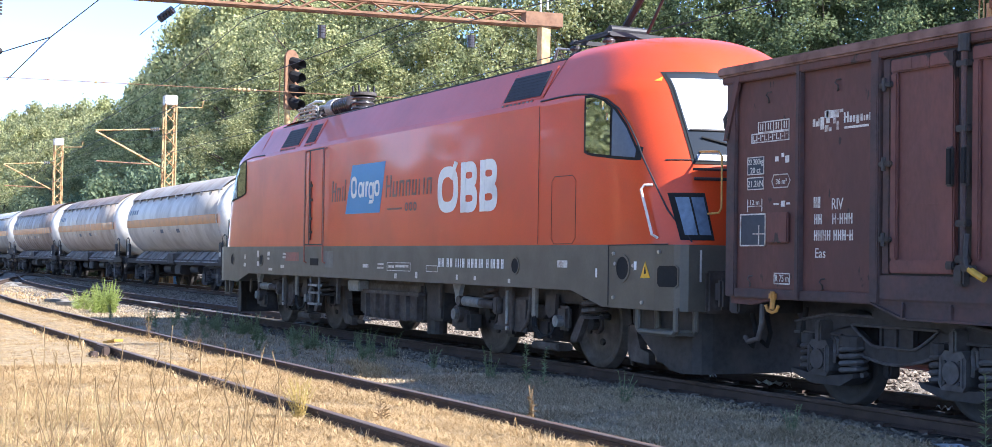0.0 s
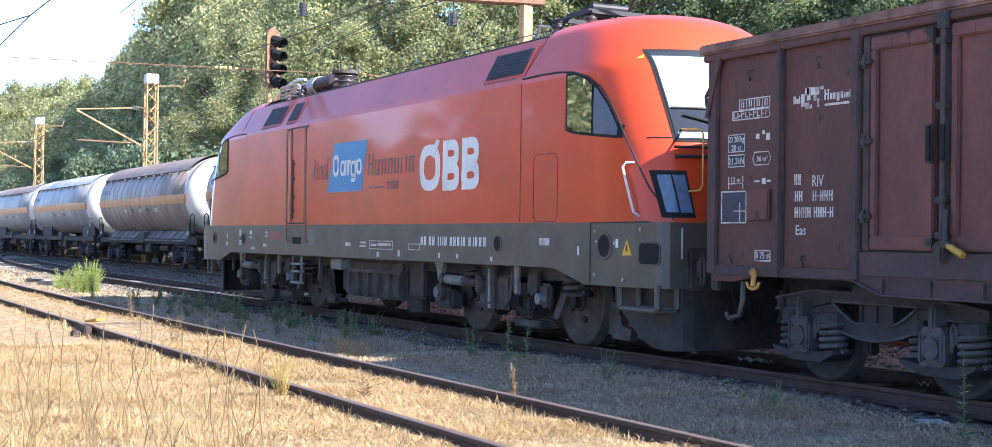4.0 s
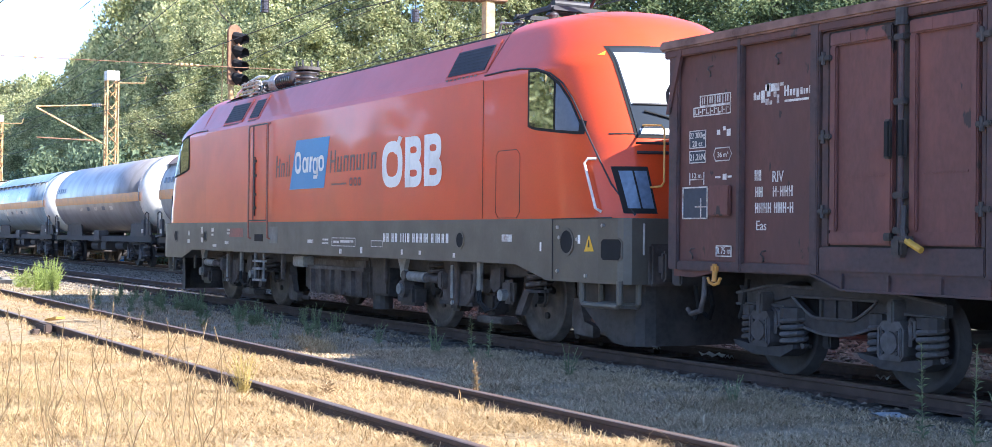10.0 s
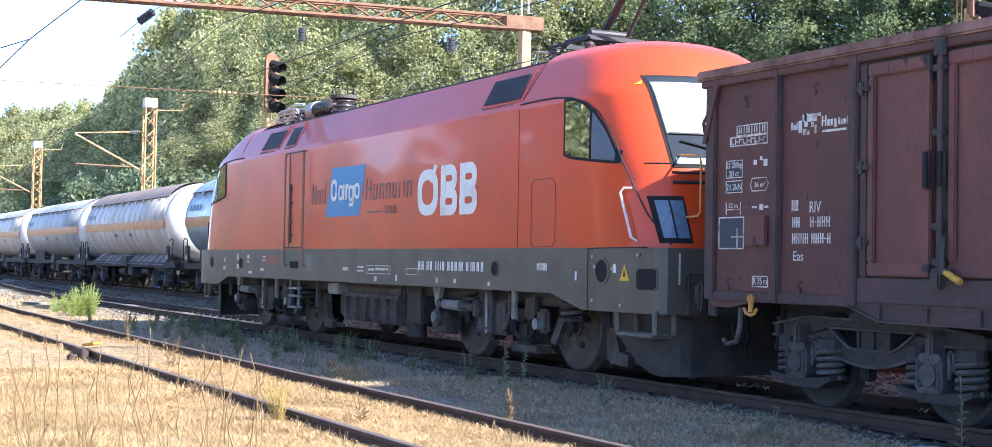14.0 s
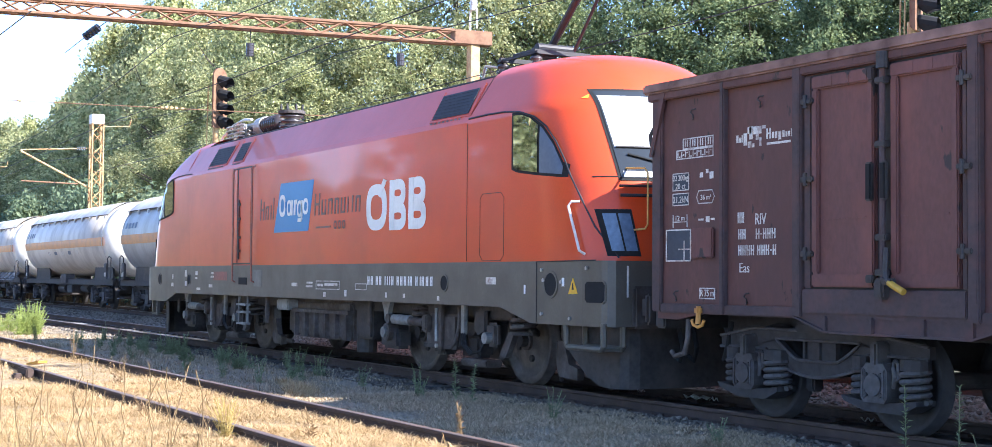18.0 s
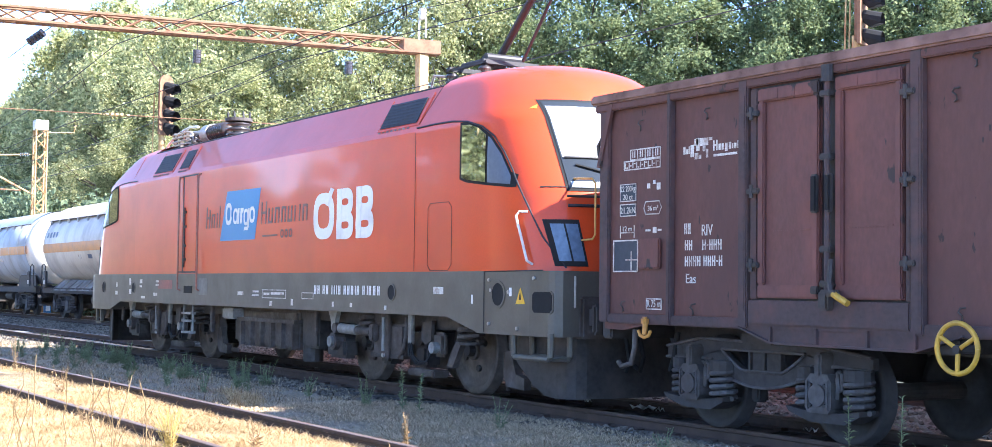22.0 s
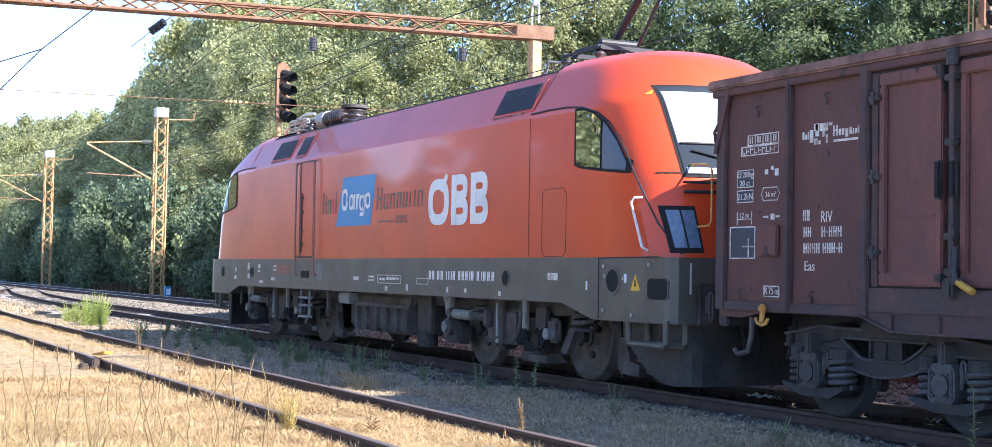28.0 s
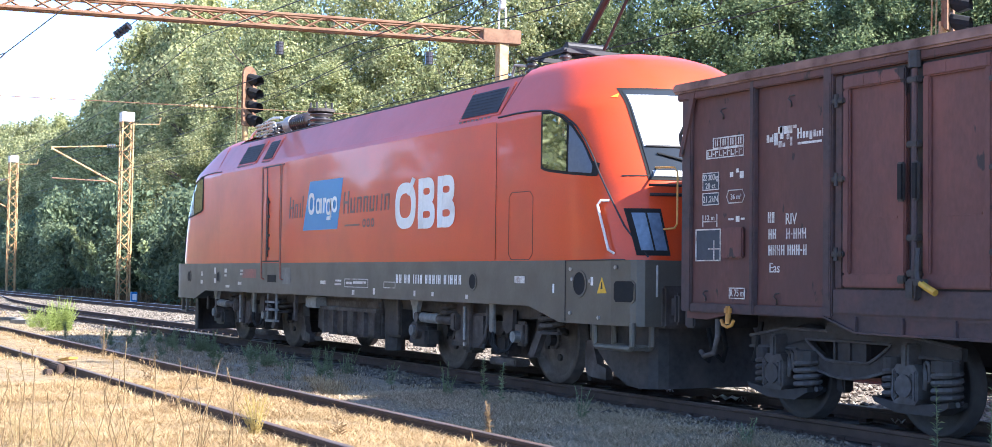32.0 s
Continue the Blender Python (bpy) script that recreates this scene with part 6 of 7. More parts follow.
def mast(x, y, top):
    m = thing("catenary_mast", "pale rusty lattice mast carrying the overhead line", "mast", "catenary masts")
    z0 = ground_z(x, y)
    lattice((x, y, z0 - 0.3), (x, y, top - 0.35), 0.55, "mast", m, PALE, 0.55, 0.05)
    part("mast_cap", box(x - 0.32, x + 0.32, y - 0.32, y + 0.32, top - 0.45, top + 0.05, 0.02), FADED, m)
    part("mast_bracket", pipe([(x, y + 0.3, top - 0.55), (x + 0.3, y + 1.6, top - 0.5), (x + 0.3, y + 1.7, top - 0.1)], 0.035, 6), PALE, m)
    arm = part("cantilever", rod((x, y - 0.3, top - 3.75), (x, y - 3.75, top - 2.0), 0.05, 8), PALE, m)
    part("stay_tube", rod((x, y - 0.3, top - 1.7), (x, y - 3.75, top - 1.95), 0.035, 8), PALE, arm)
    part("steady_arm", rod((x, y - 0.9, top - 3.55), (x, y - 3.7, top - 3.5), 0.035, 8), RUST, arm)
    for k in range(4):
        part("insulator_disc", rod((x, y - 0.55 - k * 0.12, top - 1.72 - k * 0.009), (x, y - 0.60 - k * 0.12, top - 1.725 - k * 0.009), 0.1, 10), CERAM, arm)
    return m


mast(-51.0, 7.4, 9.6)
mast(-84.6, 7.4, 9.7)


def gantry():
    g = thing("catenary_gantry", "rusty lattice beam gantry spanning the tracks", "gantry")
    end = Vector((-12.4, 8.5, 8.1))
    d = Vector((-0.15, -1, 0)).normalized()
    lattice(end + d * 0.6, end + d * 26, 0.34, "beam", g, RUST, 0.62, 0.045)
    part("beam_end", box(-0.2, 0.2, -0.62, 0.5, -0.2, 0.2, 0.02), RUST, g, at=Matrix.Translation(end) @ pose(0, 0, 0, 0, 0, -8.5))
    z0 = ground_z(end.x, end.y)
    part("post", box(end.x - 0.14, end.x + 0.14, end.y - 0.14, end.y + 0.14, z0 - 0.3, 8.0, 0.01), PALE, g)
    far = end + d * 26
    part("post", box(far.x - 0.14, far.x + 0.14, far.y - 0.14, far.y + 0.14, -0.5, 8.0, 0.01), PALE, g)
    part("insulator_stand", join(pipe([(end.x - 0.2, end.y, 8.36), (end.x - 0.2, end.y, 8.9), (end.x + 0.2, end.y, 8.9), (end.x + 0.2, end.y, 8.36)], 0.03, 6), rod((end.x, end.y, 8.9), (end.x, end.y, 9.2), 0.10, 10)), FADED, g)
    return g


gantry()


def wire(name, pts, r, label):
    return tagged(part(name, pipe(pts, r, 5), DARK), label, "wire", "overhead wires")


def hanging(p, q, sag, n=14):
    p, q = Vector(p), Vector(q)
    return [p.lerp(q, i / n) + Vector((0, 0, -4 * sag * (i / n) * (1 - i / n))) for i in range(n + 1)]


for y, zc, zm in ((4.6, 5.75, 7.1), (0.0, 5.70, 7.0)):
    x0 = -150 if y else -80
    part_c = wire("contact_wire", [(x0, y if y else 4.4, zc + 0.1), (-51, y if y else 1.2, zc + 0.1), (-20, y, zc + 0.1), (60, y, zc + 0.1)], 0.010, "thin dark overhead contact wire above the track")
    wire("messenger_wire", hanging((x0, y if y else 4.4, zm), (-51, y if y else 1.2, zm), 0.5) + hanging((-51, y if y else 1.2, zm), (-12.8, y, 7.4), 0.6)[1:] + hanging((-12.8, y, 7.4), (60, y, 7.4), 0.8)[1:], 0.011, "dark messenger wire sagging between supports")
wire("feeder_wire", hanging((-84.6, 8.4, 9.5), (-51, 8.4, 9.4), 0.5) + hanging((-51, 8.4, 9.4), (-12.4, 8.5, 9.2), 0.7)[1:] + hanging((-12.4, 8.5, 9.2), (50, 8.5, 9.2), 1.0)[1:], 0.010, "dark feeder wire carried on the mast tops")


def insulator_string(p, q, label):
    s = thing("insulator_string", label, "insulator", "line insulators")
    p, q = Vector(p), Vector(q)
    part("rod_core", rod(p, q, 0.02, 6), GRIME, s)
    for k in range(5):
        c = p.lerp(q, (k + 0.5) / 5)
        e = (q - p).normalized() * 0.03
        part("disc", rod(c - e, c + e, 0.11, 12), CERAM, s)
    return s


insulator_string((-14.2, -1.45, 7.76), (-14.5, -1.75, 7.50), "dark disc insulator string on a slanted wire")
wire("span_wire", [(-14.0, -1.25, 7.93), (-14.2, -1.45, 7.76)], 0.012, "short dark span wire below the gantry")
wire("span_wire", [(-14.5, -1.75, 7.50), (-14.9, -2.15, 7.12)], 0.010, "thin dark span wire running off the gantry")
for y in (6.4, 2.3):
    x = -12.4 - 0.15 * (8.5 - y)
    insulator_string((x, y, 7.55), (x, y, 7.2), "dark hanging insulator below the gantry beam")
    wire("dropper", [(x, y, 7.95), (x, y, 7.55)], 0.010, "short dark dropper below the gantry beam")
sg = thing("hanging_warning_board", "faded pink diamond board hung on the overhead line", "sign")
BOARD = material("faded_pink_board", (0.62, 0.42, 0.36), 0.6, vary=0.1)
BX, BY, BZ = -14.06, -5.75, 5.9
part("diamond_board", prism([(BY - 0.27, BZ), (BY, BZ - 0.27), (BY + 0.27, BZ), (BY, BZ + 0.27)], BX - 0.01, BX + 0.01, "x"), BOARD, sg)
part("hanger", rod((BX, BY, BZ + 0.25), (BX, BY, BZ + 2.05), 0.008, 6), DARK, sg)
part("pulley", rod((BX - 0.03, BY, BZ + 0.40), (BX + 0.03, BY, BZ + 0.40), 0.09, 14), DARK, sg)
for k in range(5):
    part("insulator_disc", rod((BX, BY, BZ + 1.3 + k * 0.085), (BX, BY, BZ + 1.34 + k * 0.085), 0.065, 10), CERAM, sg)
wire("catenary_wire", [(BX + 0.02, BY + 0.2, BZ - 0.3), (-14.0, -4.535, 6.74), (-13.9, -3.2, 7.95)], 0.016, "dark wire slanting past the warning board")
wire("catenary_wire", [(-14.0, -4.535, 6.74), (-14.0, -5.614, 6.30), (-14.0, -9.0, 5.4)], 0.016, "dark branch wire clamped to the slanting wire")
span_at = lambda y: (-12.4 + 0.15 * (y - 8.5), y, 5.72)
cs = wire("cross_span_wire", [span_at(y) for y in (8.4, 2.0, 0.4, -0.5, -3.4, -12.0)], 0.011, "rust-pale cross-span wire below the gantry")
cs.data.materials[0] = RUST
for y, r in ((0.10, 0.035), (0.22, 0.05), (0.34, 0.05), (0.46, 0.05), (0.62, 0.035), (-3.35, 0.035)):
    part("wire_clamp", rod(span_at(y), span_at(y - 0.07), r, 10), PALE, cs)

# ---- trees ----
LEAF = leafy("tree_leaves", (0.165, 0.195, 0.09), (0.62, 0.60, 0.32), 0.55)
# darker copy of the leaves: the right-hand wood's shade is put into the colour
SHADELEAF = leafy("deep_green_tree_leaves", (0.105, 0.14, 0.07), (0.32, 0.36, 0.18), 0.5)
SHRUB = leafy("shrub_leaves", (0.10, 0.14, 0.09), (0.29, 0.35, 0.21), 0.5)
PALELEAF = leafy("pale_acacia_leaves", (0.22, 0.27, 0.14), (0.45, 0.50, 0.27), 0.5)
BARK = material("bark", (0.10, 0.075, 0.055), 0.9, vary=0.3, grain=6, bump=0.6)


def leaf_mesh(name, blobs, leaves, size, seed, mat, droop=0.0, shape=0.34):
    """Leaf sprays round a set of balls: each leaf is a folded diamond."""
    r = np.random.RandomState(seed)
    c = np.array([b[0] for b in blobs])
    rad = np.array([b[1] for b in blobs])
    pick = r.choice(len(blobs), leaves, p=rad**2 / (rad**2).sum())
    d = r.normal(size=(leaves, 3)) * (1, 1, 0.85)
    d /= np.linalg.norm(d, axis=1)[:, None]
    p = c[pick] + d * (rad[pick] * (0.55 + 0.75 * r.rand(leaves)))[:, None]
    nrm = d * 0.5 + r.normal(size=(leaves, 3)) * 0.6 + (0, 0, 0.3)
    nrm /= np.linalg.norm(nrm, axis=1)[:, None]
    u = np.cross(nrm, r.normal(size=(leaves, 3)))
    u /= np.linalg.norm(u, axis=1)[:, None]
    u[:, 2] -= droop
    v = np.cross(nrm, u)
    s = (size * (0.55 + 0.9 * r.rand(leaves)))[:, None]
    V = np.stack([p - u * s * 0.5, p + v * s * shape + nrm * s * 0.10, p + u * s * 0.6 - nrm * s * 0.08, p - v * s * shape + nrm * s * 0.10], 1).reshape(-1, 3)
    k = np.arange(leaves)[:, None] * 4
    F = np.concatenate([k + (0, 1, 2), k + (0, 2, 3)], 1).reshape(-1, 3)
    me = bpy.data.meshes.new(name)
    me.from_pydata(V.tolist(), [], F.tolist())
    me.materials.append(mat)
    return me


def crown_blobs(height, radius, n, rng, low=0.10):
    out = []
    for i in range(n):
        k = low + (0.98 - low) * rng.random()
        env = math.sin(min(1.0, 0.18 + k * 0.86) * math.pi) ** 0.55
        rr = radius * env * rng.random() ** 0.22
        a = rng.random() * math.tau
        out.append(((rr * math.cos(a), rr * math.sin(a), height * k), rng.uniform(0.5, 1.5) * radius * 0.17))
    return out


def trunk_bm(height, rng):
    bm = bmesh.new()
    lean = Vector((rng.uniform(-.6, .6), rng.uniform(-.6, .6), 0))
    pts = [Vector((0, 0, -0.6)) + lean * (i / 6) ** 2 + Vector((0, 0, height * 0.88 * i / 6)) for i in range(7)]
    for i in range(6):
        rod(pts[i], pts[i + 1], 0.22 * (1 - i / 7), 8, 0.22 * (1 - (i + 1) / 7), bm)
    for i in range(12):
        p = pts[1].lerp(pts[6], rng.random())
        a = rng.random() * math.tau
        q = p + Vector((math.cos(a) * 1.6, math.sin(a) * 1.6, rng.uniform(0.6, 1.6)))
        rod(p, q, 0.08, 5, 0.05, bm)
        rod(q, q + Vector((math.cos(a + 0.5) * 1.2, math.sin(a + 0.5) * 1.2, rng.uniform(0.6, 1.4))), 0.05, 4, 0.015, bm)
    return bm


rng = random.Random(5)
KINDS = []
# leaves, their size, where the crown begins, foliage: five kinds for the front, two far off, one across the field,
# three in shade-dark leaves, four for the back rows
KINDS_OF = [(13000, 0.185, 0.10, LEAF)] * 5 + [(6500, 0.28, 0.10, LEAF)] * 2 + [(2500, 0.45, 0.10, LEAF)] + [(11000, 0.20, 0.10, SHADELEAF)] * 3 + [(9500, 0.19, 0.32, LEAF)] * 2 + [(8500, 0.20, 0.32, SHADELEAF)] * 2
for i, (leaves, size, low, foliage) in enumerate(KINDS_OF):
    t = thing("deciduous_tree", "tall leafy green deciduous tree on the slope behind the tracks", "tree", "trees behind the tracks")
    part("trunk", trunk_bm(13.5, rng), BARK, t)
    share("crown", leaf_mesh("crown", crown_blobs(15.5, 4.0, 130 if low < 0.2 else 105, rng, low), leaves, size, i, foliage), t, Matrix.Identity(4))
    KINDS.append(t)
spots = []


def wood_edge(x):
    """y of the wood's front; it draws back beyond the bend."""
    return 14.0 + 1.1 * max(0.0, min(22.0, x + 62)) + 0.25 * max(0.0, x + 40)


SKYLINE = [(45, 17.0), (60, 15.5), (66, 14.0), (69.5, 12.8), (73, 11.6), (74.6, 10.5), (75.8, 9.8), (76.5, 8.6), (77.2, 7.3), (78.7, 6.4), (81, 5.9), (82.4, 5.4), (90, 4.6)]


def wood_top(x, y, share_of):
    """Height of a tree whose top reaches its share of the wood's skyline."""
    away = math.hypot(22.4 - x, y + 10.3)
    rise = lerp(SKYLINE, math.degrees(math.atan2(22.4 - x, y + 10.3)))
    return (away * math.tan(radians(rise * share_of)) + 1.37 - ground_z(x, y)) / 15.6


for row, (back, step, low) in enumerate(((0, 3.0, 0.50), (3.6, 3.4, 0.70), (7.2, 3.8, 0.86), (11.0, 3.6, 0.98))):
    x = -262 + row * 2
    while x < -9:
        tx, ty = x + rng.uniform(-1.2, 1.2), wood_edge(x) + back + rng.uniform(-1.6, 1.6)
        spots.append((tx, ty, wood_top(tx, ty, low * rng.uniform(0.94, 1.02)), row > 1))
        x += step * (0.85 if -62 < x < -38 else 1.0 if x > -62 else 1.3 if x > -150 else 2.4)
for k in range(80):
    x = -165 + k * 2.1
    tall = 0.42 if -60 < x < -37 else 0.62 if x < -37 else 0.84
    spots.append((x + rng.uniform(-1, 1), -22 - 3.5 * (k % 2) + rng.uniform(-1, 1), tall * rng.uniform(0.93, 1.06), False))
used = set()
for i, (x, y, tall, behind) in enumerate(spots):
    m = pose(x, y, ground_z(x, y), 0, 0, rng.random() * 360)
    far = x < -76 or y < 0
    # trees towards the right take the leaves with painted-in shade
    shady = math.degrees(math.atan2(22.4 - x, y + 10.3)) < rng.uniform(55, 61)
    k = 7 if y < 0 else (5 + i % 2) if far else (13 + i % 2 if behind else 8 + i % 3) if shady else 11 + i % 2 if behind else i % 5
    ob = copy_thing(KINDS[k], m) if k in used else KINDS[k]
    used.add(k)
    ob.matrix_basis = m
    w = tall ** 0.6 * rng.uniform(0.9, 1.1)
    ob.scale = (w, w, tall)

SHRUBS = []
for i in range(4):
    t = thing("shrub", "dense dark green shrub at the foot of the slope", "shrub", "shrubs along the slope")
    blobs = [((rng.uniform(-1.5, 1.5), rng.uniform(-0.8, 0.8), rng.uniform(0.2, 3.6)), rng.uniform(0.5, 0.95)) for k in range(26)]
    share("foliage", leaf_mesh("foliage", blobs, 8000, 0.185, 40 + i, SHRUB, 0.2), t, Matrix.Identity(4))
    stems = bmesh.new()
    for k in range(7):
        rod((rng.uniform(-.5, .5), rng.uniform(-.3, .3), -0.4), (rng.uniform(-1.4, 1.4), rng.uniform(-.8, .8), rng.uniform(1.8, 3.2)), 0.04, 5, 0.015, stems)
    part("stem", stems, BARK, t)
    SHRUBS.append(t)
x, i = -120, 0
while x < 8:
    y = 9.9 + rng.uniform(-0.4, 1.4) + max(0.0, x + 30) * 0.55
    m = pose(x, y, ground_z(x, y), 0, 0, rng.choice((0, 180)) + rng.uniform(-25, 25))
    ob = SHRUBS[i] if i < 4 else copy_thing(SHRUBS[i % 4], m)
    ob.matrix_basis = m
    s = rng.uniform(0.8, 1.35)
    ob.scale = (s, s, s * rng.uniform(0.8, 1.3))
    i += 1
    x += 2.3 if x > -70 else 4.0

for i, (x, y, h) in enumerate(((-66.5, 9.4, 4.2), (-63.5, 9.2, 3.4), (-69.5, 9.6, 4.8), (-52.5, 9.5, 3.4), (-60.0, 9.8, 5.2))):
    t = thing("acacia_sapling", "young acacia with pale feathery leaf sprays at the wood's edge", "sapling", "saplings at the wood's edge", at=pose(x, y, ground_z(x, y)))
    blobs, stems = [], bmesh.new()
    for k in range(9):
        a, up = rng.random() * math.tau, h * rng.uniform(0.45, 1.0)
        p, q = Vector((0, 0, up * 0.45)), Vector((math.cos(a) * 1.3, math.sin(a) * 1.0, up))
        rod(p, q, 0.03, 5, 0.01, stems)
        blobs += [(tuple(p.lerp(q, u) - Vector((0, 0, 0.25 * u))), 0.16) for u in (0.45, 0.6, 0.75, 0.9, 1.0)]
    rod((0, 0, -0.3), (0, 0, h * 0.6), 0.05, 6, 0.03, stems)
    part("stem", stems, BARK, t)
    share("foliage", leaf_mesh("foliage", blobs, 900, 0.24, 70 + i, PALELEAF, 0.4, 0.22), t, Matrix.Identity(4))

# ---- loose ballast ----
def stones(count, area, size, seed, label):
    """Broken stones, each a crooked six-sided lump, joined into one heap."""
    r = np.random.RandomState(seed)
    c = np.array([(1, 0, 0), (0, 1, 0), (-1, 0, 0), (0, -1, 0), (0, 0, 1), (0, 0, -1)], float)
    tri = np.array([(0, 1, 4), (1, 2, 4), (2, 3, 4), (3, 0, 4), (1, 0, 5), (2, 1, 5), (3, 2, 5), (0, 3, 5)])
    x, y = r.uniform(area[0], area[1], count), r.uniform(area[2], area[3], count)
    z = np.array([ground_z(a, b) for a, b in zip(x, y)]) + r.uniform(-0.01, 0.02, count)
    s = size * r.uniform(0.5, 1.3, count)
    a = r.rand(count) * 2 * np.pi
    v = c[None] * (1 + r.normal(0, 0.25, (count, 6, 1))) * (1, 0.8, 0.6) + r.normal(0, 0.12, (count, 6, 3))
    vx = v[:, :, 0] * np.cos(a)[:, None] - v[:, :, 1] * np.sin(a)[:, None]
    vy = v[:, :, 0] * np.sin(a)[:, None] + v[:, :, 1] * np.cos(a)[:, None]
    V = np.stack([vx, vy, v[:, :, 2]], 2) * s[:, None, None] + np.stack([x, y, z], 1)[:, None]
    F = (tri[None] + np.arange(count)[:, None, None] * 6).reshape(-1, 3)
    me = bpy.data.meshes.new("ballast_stones")
    me.from_pydata(V.reshape(-1, 3).tolist(), [], F.tolist())
    me.materials.append(LOOSE)
    return tagged(new("ballast_stones", me), label, "stones", kind="stuff")


LOOSE = leafy("loose_ballast", (0.09, 0.077, 0.064), (0.31, 0.265, 0.215), 0.0)
stones(16000, (-26, 16, 1.0, 3.5), 0.045, 21, "brown-grey broken ballast stones beside the through track")
stones(15000, (-62, -26, 0.9, 3.6), 0.05, 23, "pale broken ballast stones between the far tracks")
stones(5000, (-50, -14, -2.2, -0.9), 0.05, 24, "pale stones scattered along the converging rails")
stones(7000, (-10, 16, -1.7, -0.95), 0.035, 22, "grey broken ballast stones along the rail foot")

# ---- dry grass, weeds ----
def straw_material(name, a, b, glow=0.25):
    return leafy(name, a, b, glow)


STRAW = straw_material("dry_straw", (0.29, 0.18, 0.08), (0.70, 0.525, 0.30))
GREY_GRASS = straw_material("half_dry_grass", (0.16, 0.12, 0.065), (0.80, 0.63, 0.42))


def blades(name, count, area, height, lie, seed, mat, label, keep=None, width=0.010):
    """Grass blades scattered over a rectangle; lie: how flat they lie."""
    r = np.random.RandomState(seed)
    x = r.uniform(area[0], area[1], count)
    y = r.uniform(area[2], area[3], count)
    clump = np.array([noise.noise((a * 1.3, b * 1.3, seed)) for a, b in zip(x, y)])
    ok = clump > r.uniform(-0.9, 0.35, count)
    if keep is not None:
        ok &= keep(x, y)
    x, y, clump = x[ok], y[ok], clump[ok]
    n = len(x)
    z = np.array([ground_z(a, b) for a, b in zip(x, y)]) + (-0.01 if lie < 1.2 else 0.012)
    h = height * (0.4 + 0.9 * r.rand(n)) * (0.8 + 0.6 * np.clip(clump, -0.5, 1))
    az = r.rand(n) * 2 * np.pi
    tilt = np.clip(r.normal(lie, 0.35 if lie < 1.2 else 0.16, n), 0.05, 1.5)
    dx, dy, dz = np.sin(tilt) * np.cos(az), np.sin(tilt) * np.sin(az), np.cos(tilt)
    w = width * (0.6 + 0.8 * r.rand(n))
    px, py = -np.sin(az) * w, np.cos(az) * w
    base = np.stack([x, y, z], 1)
    side_v = np.stack([px, py, np.zeros(n)], 1)
    mid = base + np.stack([dx, dy, dz], 1) * (h * 0.55)[:, None] + np.stack([np.zeros(n), np.zeros(n), h * 0.08], 1)
    tip = base + np.stack([dx * 1.15, dy * 1.15, dz * 0.85], 1) * h[:, None]
    V = np.stack([base - side_v, base + side_v, mid + side_v * 0.7, mid - side_v * 0.7, tip], 1).reshape(-1, 3)
    k = np.arange(n) * 5
    faces = np.stack([k, k + 1, k + 2, k + 3], 1).tolist() + np.stack([k + 3, k + 2, k + 4], 1).tolist()
    me = bpy.data.meshes.new(name)
    me.from_pydata(V.tolist(), [], faces)
    me.materials.append(mat)
    return tagged(new(name, me), label, "grass", kind="stuff")


off_rails = lambda x, y: (np.abs(np.abs(y + 5.15) - 0.7535) > 0.06) | (x < -18)
blades("dry_grass", 190000, (-24, 15, -12.5, -4.2), 0.085, 1.28, 1, STRAW, "flattened sunlit dry straw grass", off_rails, 0.0032)
blades("dry_straw_mat", 260000, (3, 15.5, -10.4, -4.1), 0.14, 1.27, 6, STRAW, "dense mat of flattened straw", off_rails, 0.0028)
blades("dry_grass_edge", 7000, (-24, 15, -6.17, -5.95), 0.13, 0.8, 2, STRAW, "dry grass tufts along the rail foot", off_rails, 0.004)
blades("dry_grass_edge", 7500, (-24, 15, -4.75, -4.46), 0.13, 0.8, 3, STRAW, "dry grass tufts between the siding rails", off_rails, 0.004)
blades("half_dry_grass", 90000, (-24, 5, -4.35, -1.25), 0.10, 1.1, 4, GREY_GRASS, "half-dry grey grass between the tracks", None, 0.005)
blades("half_dry_grass", 150000, (5, 16, -4.35, -1.25), 0.10, 1.2, 7, GREY_GRASS, "half-dry grey grass between the tracks", None, 0.0032)
RUSTGRASS = straw_material("brown_withered_grass", (0.07, 0.05, 0.03), (0.22, 0.16, 0.09))
TALL = straw_material("tall_pale_grass", (0.30, 0.22, 0.10), (0.60, 0.48, 0.24))
# pale straw strip added to imitate a patch of sunlight on the ground
blades("pale_straw_patch", 9000, (2.3, 5.2, -3.55, -2.75), 0.16, 1.15, 9, STRAW, "pale straw standing in for a sunlit patch between the tracks", lambda x, y: np.abs(y + 2.55 + (x - 2.3) * 0.28) < 0.22, 0.004)
blades("tall_dry_grass", 900, (8.0, 13.6, -9.4, -7.2), 0.42, 0.16, 8, TALL, "thin upright pale dry grass in the straw", None, 0.0017)
blades("brown_wood_edge_grass", 7000, (-75, -38, 8.5, 9.8), 0.55, 0.35, 10, RUSTGRASS, "brown withered grass along the wood's edge", None, 0.02)
blades("dry_grass_far", 26000, (-70, -24, -9, -1.2), 0.14, 0.9, 5, STRAW, "pale dry grass between converging tracks", None, 0.016)

WEED = leafy("weed_leaves", (0.15, 0.19, 0.10), (0.34, 0.38, 0.22), 0.4)
BRIGHT = leafy("bright_weed_leaves", (0.26, 0.33, 0.08), (0.52, 0.58, 0.22), 0.5)


